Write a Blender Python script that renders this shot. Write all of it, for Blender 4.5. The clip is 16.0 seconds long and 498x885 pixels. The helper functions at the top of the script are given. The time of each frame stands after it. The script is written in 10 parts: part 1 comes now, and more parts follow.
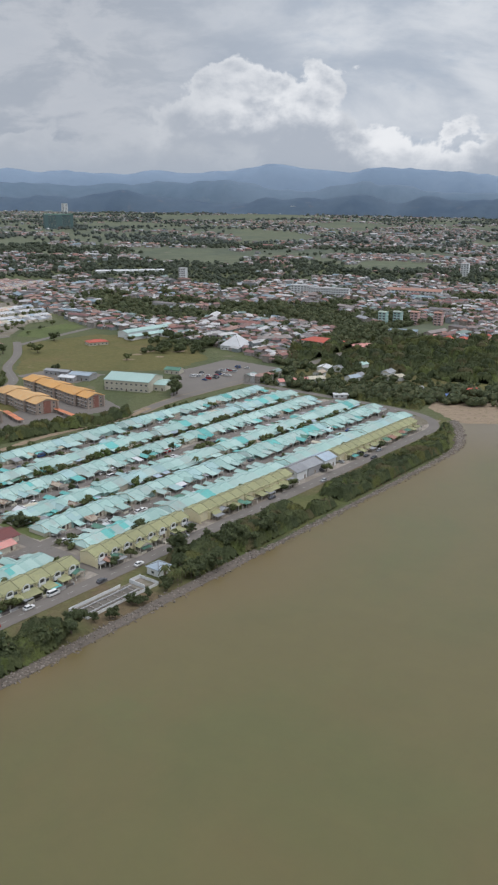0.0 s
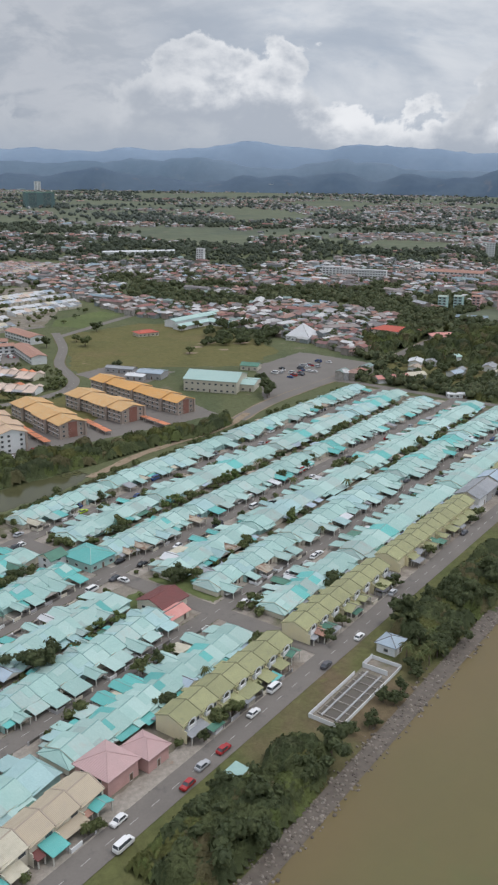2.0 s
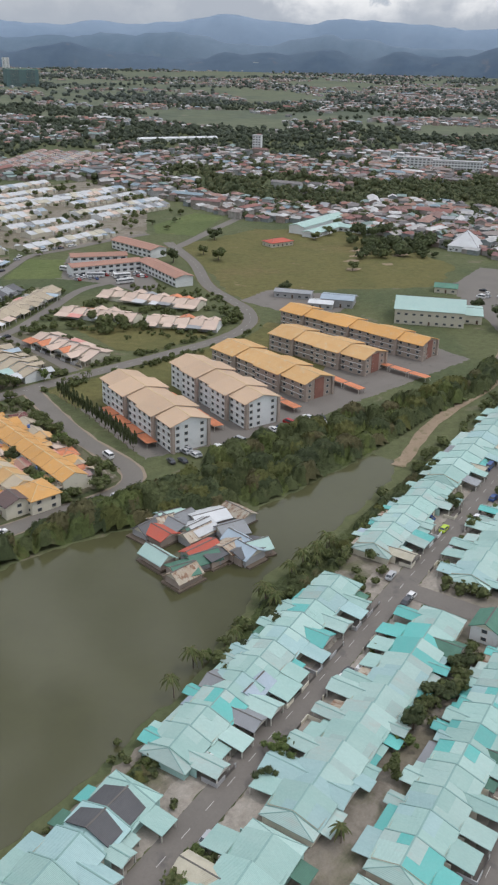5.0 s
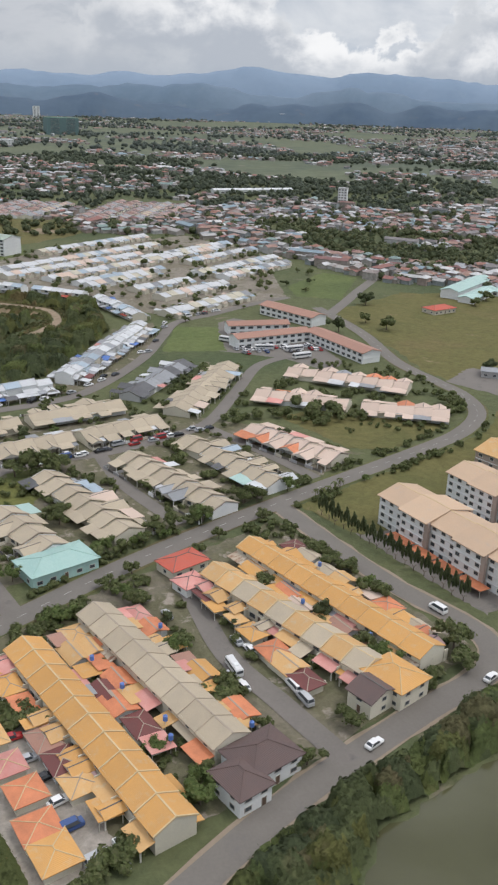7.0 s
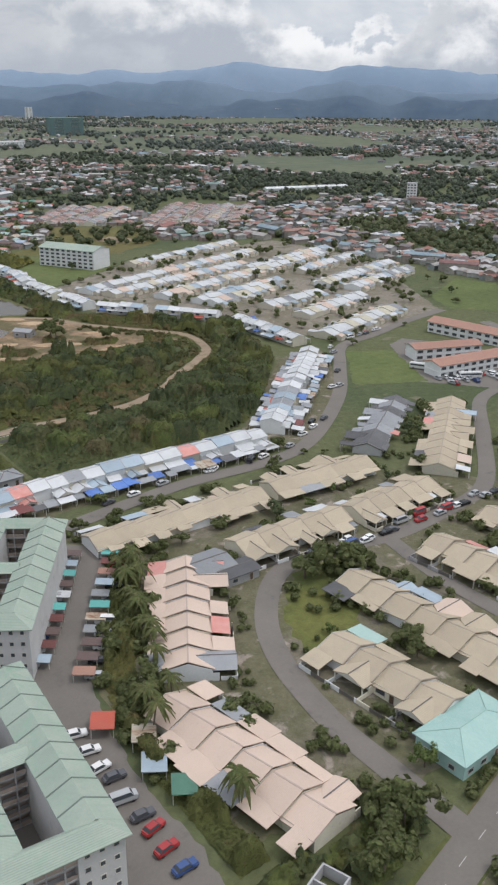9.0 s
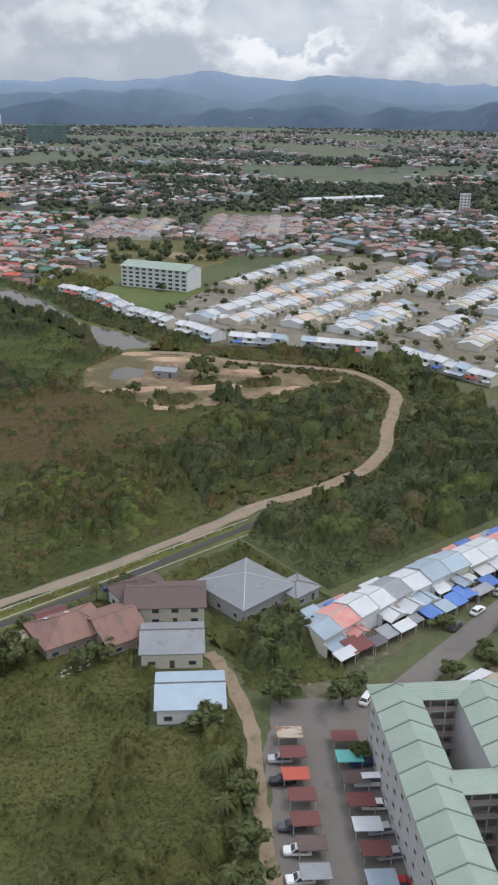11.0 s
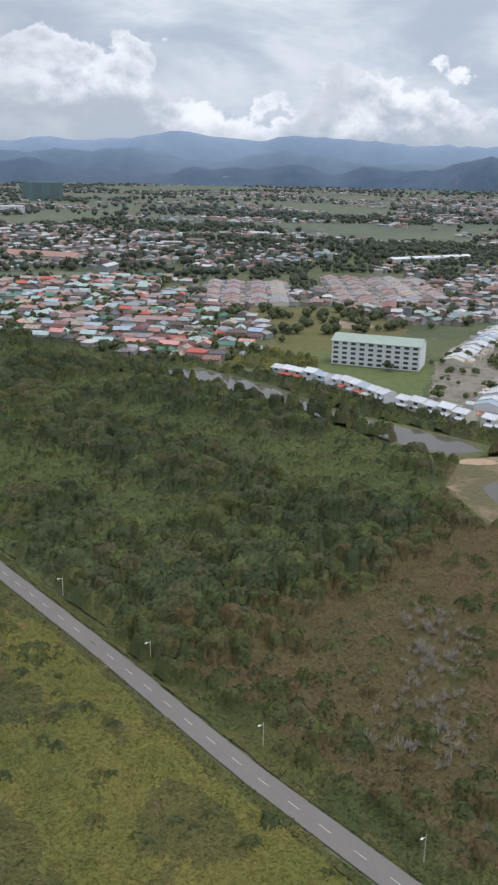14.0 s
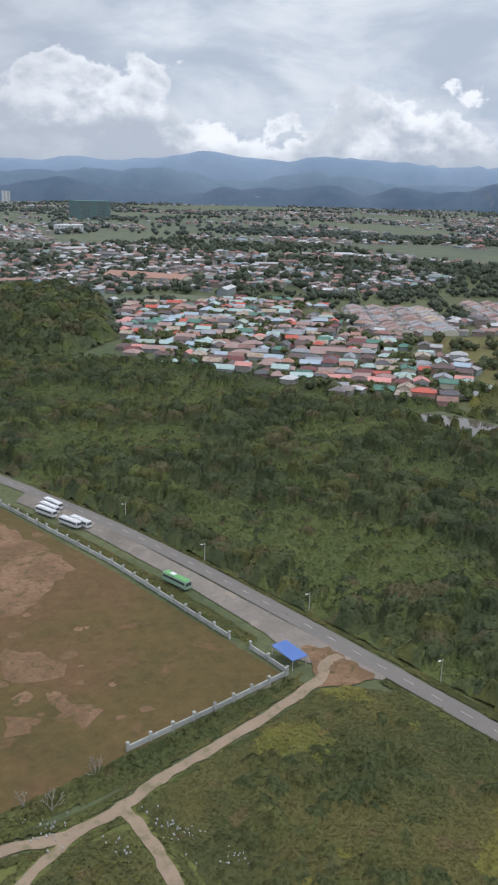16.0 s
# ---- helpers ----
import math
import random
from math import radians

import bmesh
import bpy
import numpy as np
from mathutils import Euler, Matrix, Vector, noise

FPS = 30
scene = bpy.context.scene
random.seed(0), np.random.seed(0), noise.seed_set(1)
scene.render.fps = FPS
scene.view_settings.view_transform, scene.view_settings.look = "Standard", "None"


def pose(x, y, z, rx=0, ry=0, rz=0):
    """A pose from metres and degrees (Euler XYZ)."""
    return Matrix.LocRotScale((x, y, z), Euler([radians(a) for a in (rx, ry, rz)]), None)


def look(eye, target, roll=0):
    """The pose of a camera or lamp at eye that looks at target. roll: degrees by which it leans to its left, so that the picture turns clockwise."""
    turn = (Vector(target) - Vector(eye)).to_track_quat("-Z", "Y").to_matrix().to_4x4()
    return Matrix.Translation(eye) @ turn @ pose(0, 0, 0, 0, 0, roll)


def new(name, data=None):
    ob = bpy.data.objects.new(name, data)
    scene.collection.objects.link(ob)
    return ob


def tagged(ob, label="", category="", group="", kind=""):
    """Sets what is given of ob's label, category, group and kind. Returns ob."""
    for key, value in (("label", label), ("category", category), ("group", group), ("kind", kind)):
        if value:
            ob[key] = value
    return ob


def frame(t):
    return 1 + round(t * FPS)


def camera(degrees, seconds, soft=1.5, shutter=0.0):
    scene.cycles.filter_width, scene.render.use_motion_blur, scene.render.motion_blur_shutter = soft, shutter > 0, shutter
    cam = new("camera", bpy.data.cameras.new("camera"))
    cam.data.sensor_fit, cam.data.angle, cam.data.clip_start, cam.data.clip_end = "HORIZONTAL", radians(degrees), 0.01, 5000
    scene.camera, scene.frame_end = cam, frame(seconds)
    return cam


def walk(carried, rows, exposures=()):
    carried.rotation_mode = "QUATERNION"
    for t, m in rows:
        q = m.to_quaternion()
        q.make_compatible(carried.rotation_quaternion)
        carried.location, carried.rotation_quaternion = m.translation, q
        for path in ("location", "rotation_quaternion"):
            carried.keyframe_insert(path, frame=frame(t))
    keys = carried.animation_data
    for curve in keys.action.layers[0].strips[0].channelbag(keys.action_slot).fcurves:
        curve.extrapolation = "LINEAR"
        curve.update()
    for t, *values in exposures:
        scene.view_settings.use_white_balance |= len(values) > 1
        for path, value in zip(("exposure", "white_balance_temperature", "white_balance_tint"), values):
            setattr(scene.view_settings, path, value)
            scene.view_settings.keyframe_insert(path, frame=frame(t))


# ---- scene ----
cam = camera(31.7, 16.0, 2.3)
METRES, EYE, TILT, LEAN, TURN = 615.0, 90.0, 0.0, 0.0, -30.9
ROWS = [
    (0.0, 0.0, 0.0, 0.0, 0.23, -16.07, -0.78),
    (0.5, -0.0221, 0.0207, -0.0015, -0.44, -16.54, -0.72),
    (1.0, -0.0443, 0.0418, -0.0031, -0.96, -16.57, -0.72),
    (1.5, -0.0666, 0.0626, -0.0046, -1.59, -16.69, -0.73),
    (2.0, -0.089, 0.084, -0.0064, -2.08, -17.33, -0.81),
    (2.5, -0.1114, 0.1052, -0.0079, -3.07, -20.47, -1.15),
    (3.0, -0.1336, 0.1259, -0.0095, -3.55, -24.04, -0.78),
    (3.5, -0.1559, 0.1468, -0.0111, -3.84, -24.53, -0.21),
    (4.0, -0.1784, 0.1678, -0.0127, -4.29, -24.66, -0.47),
    (4.5, -0.2008, 0.1885, -0.0143, -4.51, -24.67, -0.87),
    (7.0, -0.3159, 0.2886, -0.0202, -3.9, -21.4, -1.83),
    (7.5, -0.3392, 0.3096, -0.0217, -4.02, -21.47, -1.63),
    (8.0, -0.3626, 0.3308, -0.0234, -4.33, -21.53, -1.22),
    (8.5, -0.3858, 0.3523, -0.0252, -5.07, -21.59, -0.7),
    (9.0, -0.4092, 0.3739, -0.027, -5.27, -21.58, -0.46),
    (9.5, -0.4325, 0.3951, -0.0286, -5.66, -21.56, 0.06),
    (10.0, -0.4557, 0.4163, -0.0303, -6.0, -21.56, -0.11),
    (12.5, -0.5747, 0.5221, -0.0383, -11.94, -19.33, -2.09),
    (13.0, -0.5981, 0.5434, -0.0399, -12.3, -18.2, -2.02),
    (13.5, -0.621, 0.5641, -0.0414, -11.9, -17.48, -1.56),
    (14.0, -0.6444, 0.5853, -0.0428, -11.3, -17.41, -1.12),
    (14.5, -0.668, 0.607, -0.0446, -10.73, -16.4, -0.99),
    (15.0, -0.6917, 0.6283, -0.0459, -10.61, -16.13, -1.05),
    (15.5, -0.7155, 0.6498, -0.0473, -10.51, -16.17, -1.29),
    (16.0, -0.7393, 0.6715, -0.0487, -10.5, -16.18, -1.44),
]
walk(cam, [(t, pose(0, 0, EYE, TILT, LEAN, TURN) @ pose(METRES * x, METRES * y, METRES * z, 90 + pitch, roll, yaw)) for t, x, y, z, yaw, pitch, roll in ROWS], exposures=[(0.0, -0.33, 6150, 12), (4.5, -0.30, 6200, 12), (7.0, -0.18, 6300, 12), (9.0, -0.18, 6250, 12), (10.0, -0.22, 6150, 12), (12.5, -0.15, 6000, 12), (16.0, -0.14, 5950, 12)])

# ---- world and sun ----
SUN_AZ, SUN_EL = -38.0, 64.0     # degrees from +x, degrees above the horizon


def make_world():
    w = bpy.data.worlds.new("sky")
    scene.world = w
    w.use_nodes = True
    nt = w.node_tree
    N, L = nt.nodes, nt.links
    N.clear()
    out = N.new("ShaderNodeOutputWorld")
    bg = N.new("ShaderNodeBackground")
    bg.inputs["Strength"].default_value = 0.115
    sky = N.new("ShaderNodeTexSky")
    sky.sky_type = "NISHITA"
    sky.sun_disc = False
    sky.sun_elevation = radians(SUN_EL)
    sky.sun_rotation = radians(90 - SUN_AZ)
    sky.dust_density = 2.0
    tc = N.new("ShaderNodeTexCoord")
    sep = N.new("ShaderNodeSeparateXYZ")
    L.new(tc.outputs["Generated"], sep.inputs[0])

    def math_node(op, a, b=None, c=None, clamp=False):
        n = N.new("ShaderNodeMath")
        n.operation, n.use_clamp = op, clamp
        for i, v in enumerate((a, b, c)):
            if v is None:
                continue
            if isinstance(v, (int, float)):
                n.inputs[i].default_value = v
            else:
                L.new(v, n.inputs[i])
        return n.outputs[0]

    def noise_tex(vec, scale, detail, rough, dist=0.0):
        n = N.new("ShaderNodeTexNoise")
        n.inputs["Scale"].default_value, n.inputs["Detail"].default_value = scale, detail
        n.inputs["Roughness"].default_value, n.inputs["Distortion"].default_value = rough, dist
        L.new(vec, n.inputs["Vector"])
        return n.outputs["Fac"]

    def combine(x, y, z):
        n = N.new("ShaderNodeCombineXYZ")
        for i, v in enumerate((x, y, z)):
            if isinstance(v, (int, float)):
                n.inputs[i].default_value = v
            else:
                L.new(v, n.inputs[i])
        return n.outputs[0]

    def mix(fac, a, b):
        n = N.new("ShaderNodeMix")
        n.data_type = "RGBA"
        for i, v in ((0, fac), (6, a), (7, b)):
            if isinstance(v, tuple):
                n.inputs[i].default_value = (*v, 1)
            else:
                L.new(v, n.inputs[i])
        return n.outputs[2]

    def step(v, lo, hi):
        n = N.new("ShaderNodeMapRange")
        n.interpolation_type = "SMOOTHSTEP"
        n.inputs["From Min"].default_value, n.inputs["From Max"].default_value = lo, hi
        L.new(v, n.inputs["Value"])
        return n.outputs["Result"]

    x, y, z = sep.outputs
    az = math_node("ARCTAN2", y, x)                       # radians from +x
    el = math_node("ARCSINE", z)
    low = combine(az, math_node("MULTIPLY", el, 2.4), 0.0)
    n_big = noise_tex(low, 4.6, 8.0, 0.56, 0.4)
    n_mid = noise_tex(low, 12.0, 9.0, 0.6, 0.3)
    n_puff = noise_tex(combine(az, math_node("MULTIPLY", el, 1.25), 3.7), 17.0, 10.0, 0.56, 0.15)
    n_soft = noise_tex(combine(az, math_node("MULTIPLY", el, 1.5), 8.1), 11.0, 8.0, 0.55, 0.2)
    # high layer: pale grey with soft darker rolls and bluish gaps
    high = mix(step(n_big, 0.36, 0.64), (4.7, 5.2, 5.75), (7.35, 7.55, 7.6))
    high = mix(math_node("MULTIPLY", step(n_mid, 0.54, 0.74), 0.45), high, (4.0, 4.8, 5.7))
    # greyer, lower cloud towards the left-hand hills
    high = mix(math_node("MULTIPLY", step(az, radians(53), radians(70)), 0.85), high, mix(step(n_mid, 0.4, 0.6), (4.0, 4.35, 4.75), (5.4, 5.6, 5.8)))
    # a bank of cumulus above the hills: bright tops, grey flat bases
    wave = noise_tex(combine(az, 0.0, 1.3), 3.6, 3.0, 0.55)
    top = math_node("ADD", 0.02, math_node("MULTIPLY", wave, 0.075))
    for centre, half, rise in ((58.0, 6.0, 0.085), (40.0, 5.0, 0.05), (100.0, 9.0, 0.07), (15.0, 9.0, 0.06)):
        off = math_node("DIVIDE", math_node("SUBTRACT", az, radians(centre)), radians(half))
        fall = math_node("EXPONENT", math_node("MULTIPLY", math_node("MULTIPLY", off, off), -1.0))
        top = math_node("ADD", top, math_node("MULTIPLY", fall, rise))
    puff = math_node("SUBTRACT", n_puff, 0.5)
    edge = math_node("ADD", math_node("SUBTRACT", top, el), math_node("MULTIPLY", puff, 0.20))
    bank = step(edge, -0.003, 0.010)
    depth = math_node("ADD", edge, math_node("MULTIPLY", math_node("SUBTRACT", n_soft, 0.5), 0.16))
    lit = mix(step(depth, -0.01, 0.06), (9.2, 9.2, 8.95), (4.7, 5.05, 5.45))
    lit = mix(math_node("MULTIPLY", step(n_soft, 0.5, 0.66), 0.7), lit, (6.5, 6.7, 6.75))
    lit = mix(math_node("MULTIPLY", step(az, radians(57), radians(68)), 0.8), lit, (4.7, 5.0, 5.3))
    clouds = mix(bank, high, lit)
    # grey bases and the pale haze under them
    base = step(math_node("SUBTRACT", math_node("ADD", 0.024, math_node("MULTIPLY", n_mid, 0.036)), el), -0.005, 0.03)
    clouds = mix(math_node("MULTIPLY", base, 0.72), clouds, (4.2, 4.65, 5.15))
    overhead = mix(step(n_big, 0.40, 0.58), sky.outputs[0], (20.5, 20.6, 20.8))
    final = mix(step(el, -0.02, 0.0), (3.0, 3.2, 3.2), mix(step(el, 0.28, 0.9), clouds, overhead))
    L.new(final, bg.inputs["Color"])
    L.new(bg.outputs[0], out.inputs["Surface"])


make_world()
sun = new("sun", bpy.data.lights.new("sun", "SUN"))
sun.data.energy, sun.data.angle, sun.data.color = 1.05, radians(4.0), (1.0, 0.95, 0.87)
sun.matrix_basis = look((0, 0, 0), (-math.cos(radians(SUN_AZ)) * math.cos(radians(SUN_EL)), -math.sin(radians(SUN_AZ)) * math.cos(radians(SUN_EL)), -math.sin(radians(SUN_EL))))

# ---- materials ----
def material(name, col, col2=None, rough=0.8, scale=0.6, detail_scale=6.0, amount=0.5, tone=0.12, bump=0.15, metal=0.0, ribs=0.0, streak=1.0, stain=None, stain_at=(0.58, 0.72), island=False, world=False):
    """A weathered surface: two scales of noise between col and col2, a tone that varies by object (or by loose piece), stains, ribs."""
    m = bpy.data.materials.new(name)
    m.use_nodes = True
    nt = m.node_tree
    N, L = nt.nodes, nt.links
    bs = N["Principled BSDF"]
    bs.inputs["Roughness"].default_value, bs.inputs["Metallic"].default_value = rough, metal
    tc = N.new("ShaderNodeTexCoord")
    mp = N.new("ShaderNodeMapping")
    mp.inputs["Scale"].default_value = (1, streak, 1)
    if world:
        geo = N.new("ShaderNodeNewGeometry")
        L.new(geo.outputs["Position"], mp.inputs["Vector"])
    else:
        L.new(tc.outputs["Object"], mp.inputs["Vector"])
    info = N.new("ShaderNodeObjectInfo")
    geo2 = N.new("ShaderNodeNewGeometry")
    rnd = geo2.outputs["Random Per Island"] if island else info.outputs["Random"]
    off = N.new("ShaderNodeVectorMath")
    off.operation = "SCALE"
    off.inputs[0].default_value = (37.0, 19.0, 11.0)
    L.new(rnd, off.inputs["Scale"])
    add = N.new("ShaderNodeVectorMath")
    L.new(mp.outputs[0], add.inputs[0])
    if not world:
        L.new(off.outputs[0], add.inputs[1])

    def tex(sc, detail=5.0, rgh=0.6):
        n = N.new("ShaderNodeTexNoise")
        n.inputs["Scale"].default_value, n.inputs["Detail"].default_value, n.inputs["Roughness"].default_value = sc, detail, rgh
        L.new(add.outputs[0], n.inputs["Vector"])
        return n.outputs["Fac"]

    def ramp(v, lo, hi):
        n = N.new("ShaderNodeMapRange")
        n.inputs["From Min"].default_value, n.inputs["From Max"].default_value = lo, hi
        L.new(v, n.inputs["Value"])
        return n.outputs["Result"]

    def mix(f, a, b, kind="MIX"):
        n = N.new("ShaderNodeMix")
        n.data_type, n.blend_type = "RGBA", kind
        for i, v in ((0, f), (6, a), (7, b)):
            if isinstance(v, tuple):
                n.inputs[i].default_value = (*v, 1)
            elif isinstance(v, float):
                n.inputs[i].default_value = v
            else:
                L.new(v, n.inputs[i])
        return n.outputs[2]

    col2 = col2 or tuple(c * 0.72 for c in col)
    big, fine = tex(scale), tex(detail_scale, 4.0, 0.7)
    base = mix(ramp(big, 0.5 - amount / 2, 0.5 + amount / 2), col, col2)
    base = mix(ramp(fine, 0.2, 0.8), mix(1.0, base, (0.91, 0.91, 0.91), "MULTIPLY"), mix(1.0, base, (1.08, 1.08, 1.08), "MULTIPLY"))
    if stain:
        base = mix(ramp(tex(scale * 1.9, 6.0, 0.65), *stain_at), base, stain)
    if tone:
        hsv = N.new("ShaderNodeHueSaturation")
        mr = N.new("ShaderNodeMapRange")
        mr.inputs["To Min"].default_value, mr.inputs["To Max"].default_value = 1 - tone, 1 + tone
        L.new(rnd, mr.inputs["Value"])
        L.new(mr.outputs[0], hsv.inputs["Value"])
        L.new(base, hsv.inputs["Color"])
        base = hsv.outputs[0]
    L.new(base, bs.inputs["Base Color"])
    if bump:
        bp = N.new("ShaderNodeBump")
        bp.inputs["Strength"].default_value, bp.inputs["Distance"].default_value = bump, 0.08
        h = fine
        if ribs:
            wv = N.new("ShaderNodeTexWave")
            wv.bands_direction = "X"
            wv.inputs["Scale"].default_value = ribs
            L.new(tc.outputs["Object"], wv.inputs["Vector"])
            h = wv.outputs["Fac"]
        L.new(h, bp.inputs["Height"])
        L.new(bp.outputs[0], bs.inputs["Normal"])
    return m


def spread(name, colours, rough=0.85, bump=0.2, fine=8.0):
    """One colour of several for each loose piece of a joined mesh."""
    m = bpy.data.materials.new(name)
    m.use_nodes = True
    N, L = m.node_tree.nodes, m.node_tree.links
    bs = N["Principled BSDF"]
    bs.inputs["Roughness"].default_value = rough
    geo = N.new("ShaderNodeNewGeometry")
    cr = N.new("ShaderNodeValToRGB")
    cr.color_ramp.interpolation = "CONSTANT"
    els = cr.color_ramp.elements
    els[0].position, els[0].color = 0.0, (*colours[0], 1)
    els[1].position, els[1].color = 1.0 / len(colours), (*colours[1], 1)
    for i, c in enumerate(colours[2:], 2):
        e = els.new(i / len(colours))
        e.color = (*c, 1)
    L.new(geo.outputs["Random Per Island"], cr.inputs[0])
    nz = N.new("ShaderNodeTexNoise")
    nz.inputs["Scale"].default_value, nz.inputs["Detail"].default_value = fine * 0.1, 5
    L.new(geo.outputs["Position"], nz.inputs["Vector"])
    mr = N.new("ShaderNodeMapRange")
    mr.inputs["From Min"].default_value, mr.inputs["From Max"].default_value = 0.25, 0.75
    mr.inputs["To Min"].default_value, mr.inputs["To Max"].default_value = 0.72, 1.18
    L.new(nz.outputs["Fac"], mr.inputs["Value"])
    hsv = N.new("ShaderNodeHueSaturation")
    L.new(mr.outputs[0], hsv.inputs["Value"])
    L.new(cr.outputs[0], hsv.inputs["Color"])
    L.new(hsv.outputs[0], bs.inputs["Base Color"])
    return m


def patches(name, cols, scales=(0.012, 0.06, 0.5), rough=0.95, bump=0.4, cuts=(0.42, 0.55, 0.64), grain=0.27):
    """Open ground: four soils or grasses that give way to one another at several scales."""
    m = bpy.data.materials.new(name)
    m.use_nodes = True
    N, L = m.node_tree.nodes, m.node_tree.links
    bs = N["Principled BSDF"]
    bs.inputs["Roughness"].default_value = rough
    bs.inputs["Specular IOR Level"].default_value = 0.2
    geo = N.new("ShaderNodeNewGeometry")

    def tex(sc, detail=6.0, rgh=0.62, dist=0.4):
        n = N.new("ShaderNodeTexNoise")
        n.inputs["Scale"].default_value, n.inputs["Detail"].default_value = sc, detail
        n.inputs["Roughness"].default_value, n.inputs["Distortion"].default_value = rgh, dist
        L.new(geo.outputs["Position"], n.inputs["Vector"])
        return n.outputs["Fac"]

    def ramp(v, lo, hi):
        n = N.new("ShaderNodeMapRange")
        n.inputs["From Min"].default_value, n.inputs["From Max"].default_value = lo, hi
        L.new(v, n.inputs["Value"])
        return n.outputs["Result"]

    def mix(f, a, b, kind="MIX"):
        n = N.new("ShaderNodeMix")
        n.data_type, n.blend_type = "RGBA", kind
        for i, v in ((0, f), (6, a), (7, b)):
            if isinstance(v, tuple):
                n.inputs[i].default_value = (*v, 1)
            elif isinstance(v, float):
                n.inputs[i].default_value = v
            else:
                L.new(v, n.inputs[i])
        return n.outputs[2]

    a, b, c = tex(scales[0]), tex(scales[1]), tex(scales[2], 5.0, 0.75)
    base = mix(ramp(b, cuts[0] - 0.08, cuts[0] + 0.08), cols[0], cols[1])
    base = mix(ramp(a, cuts[1] - 0.06, cuts[1] + 0.06), base, cols[2])
    base = mix(ramp(tex(scales[1] * 1.7), cuts[2] - 0.03, cuts[2] + 0.05), base, cols[3])
    base = mix(1.0, base, mix(ramp(c, 0.25, 0.75), (1 - grain,) * 3, (1 + grain,) * 3), "MULTIPLY")
    L.new(base, bs.inputs["Base Color"])
    bp = N.new("ShaderNodeBump")
    bp.inputs["Strength"].default_value, bp.inputs["Distance"].default_value = bump, 0.5
    L.new(c, bp.inputs["Height"])
    L.new(bp.outputs[0], bs.inputs["Normal"])
    return m


def water(name, col, rough=0.12, scale=0.5, strength=0.12, col2=None):
    m = patches(name, (col, col2 or tuple(c * 1.12 for c in col), tuple(c * 0.96 for c in col), tuple(c * 1.03 for c in col)), (0.006, 0.015, 0.08), rough, 0.0, grain=0.06)
    N, L = m.node_tree.nodes, m.node_tree.links
    bs = N["Principled BSDF"]
    bs.inputs["Specular IOR Level"].default_value = 0.3
    geo = N.new("ShaderNodeNewGeometry")
    nz = N.new("ShaderNodeTexNoise")
    nz.inputs["Scale"].default_value, nz.inputs["Detail"].default_value = scale, 4
    L.new(geo.outputs["Position"], nz.inputs["Vector"])
    bp = N.new("ShaderNodeBump")
    bp.inputs["Strength"].default_value, bp.inputs["Distance"].default_value = strength, 0.2
    L.new(nz.outputs["Fac"], bp.inputs["Height"])
    L.new(bp.outputs[0], bs.inputs["Normal"])
    return m


def silt_and_tint(m):
    """Brown silt in the water along the shore, and a paler, greyer tint off the point."""
    N, L = m.node_tree.nodes, m.node_tree.links
    bs = N["Principled BSDF"]
    base = bs.inputs["Base Color"].links[0].from_socket
    geo = N.new("ShaderNodeNewGeometry")
    nz = N.new("ShaderNodeTexNoise")
    nz.inputs["Scale"].default_value, nz.inputs["Detail"].default_value, nz.inputs["Distortion"].default_value = 0.018, 4, 0.8
    L.new(geo.outputs["Position"], nz.inputs["Vector"])
    for axis, lo, hi, drift, col, most in (((-0.3746, 0.9272, 0), 98, 127, 36, (0.142, 0.102, 0.044), .75), ((0.9272, 0.3746, 0), 270, 350, 70, (0.165, 0.142, 0.105), .75)):
        dot = N.new("ShaderNodeVectorMath")
        dot.operation = "DOT_PRODUCT"
        dot.inputs[1].default_value = axis
        L.new(geo.outputs["Position"], dot.inputs[0])
        add = N.new("ShaderNodeMath")
        add.operation = "MULTIPLY_ADD"
        add.inputs[1].default_value = drift
        L.new(nz.outputs["Fac"], add.inputs[0])
        L.new(dot.outputs["Value"], add.inputs[2])
        ramp = N.new("ShaderNodeMapRange")
        ramp.interpolation_type = "SMOOTHSTEP"
        for k, v in (("From Min", lo + drift / 2), ("From Max", hi + drift / 2), ("To Max", most)):
            ramp.inputs[k].default_value = v
        L.new(add.outputs[0], ramp.inputs["Value"])
        mix = N.new("ShaderNodeMix")
        mix.data_type = "RGBA"
        mix.inputs[7].default_value = (*col, 1)
        L.new(ramp.outputs["Result"], mix.inputs[0])
        L.new(base, mix.inputs[6])
        base = mix.outputs[2]
    L.new(base, bs.inputs["Base Color"])
    return m


def plain(name, col, rough=0.4, metal=0.0, tone=0.0):
    return material(name, col, tuple(c * 0.9 for c in col), rough, 1.5, 12, 0.6, tone, 0.0, metal)


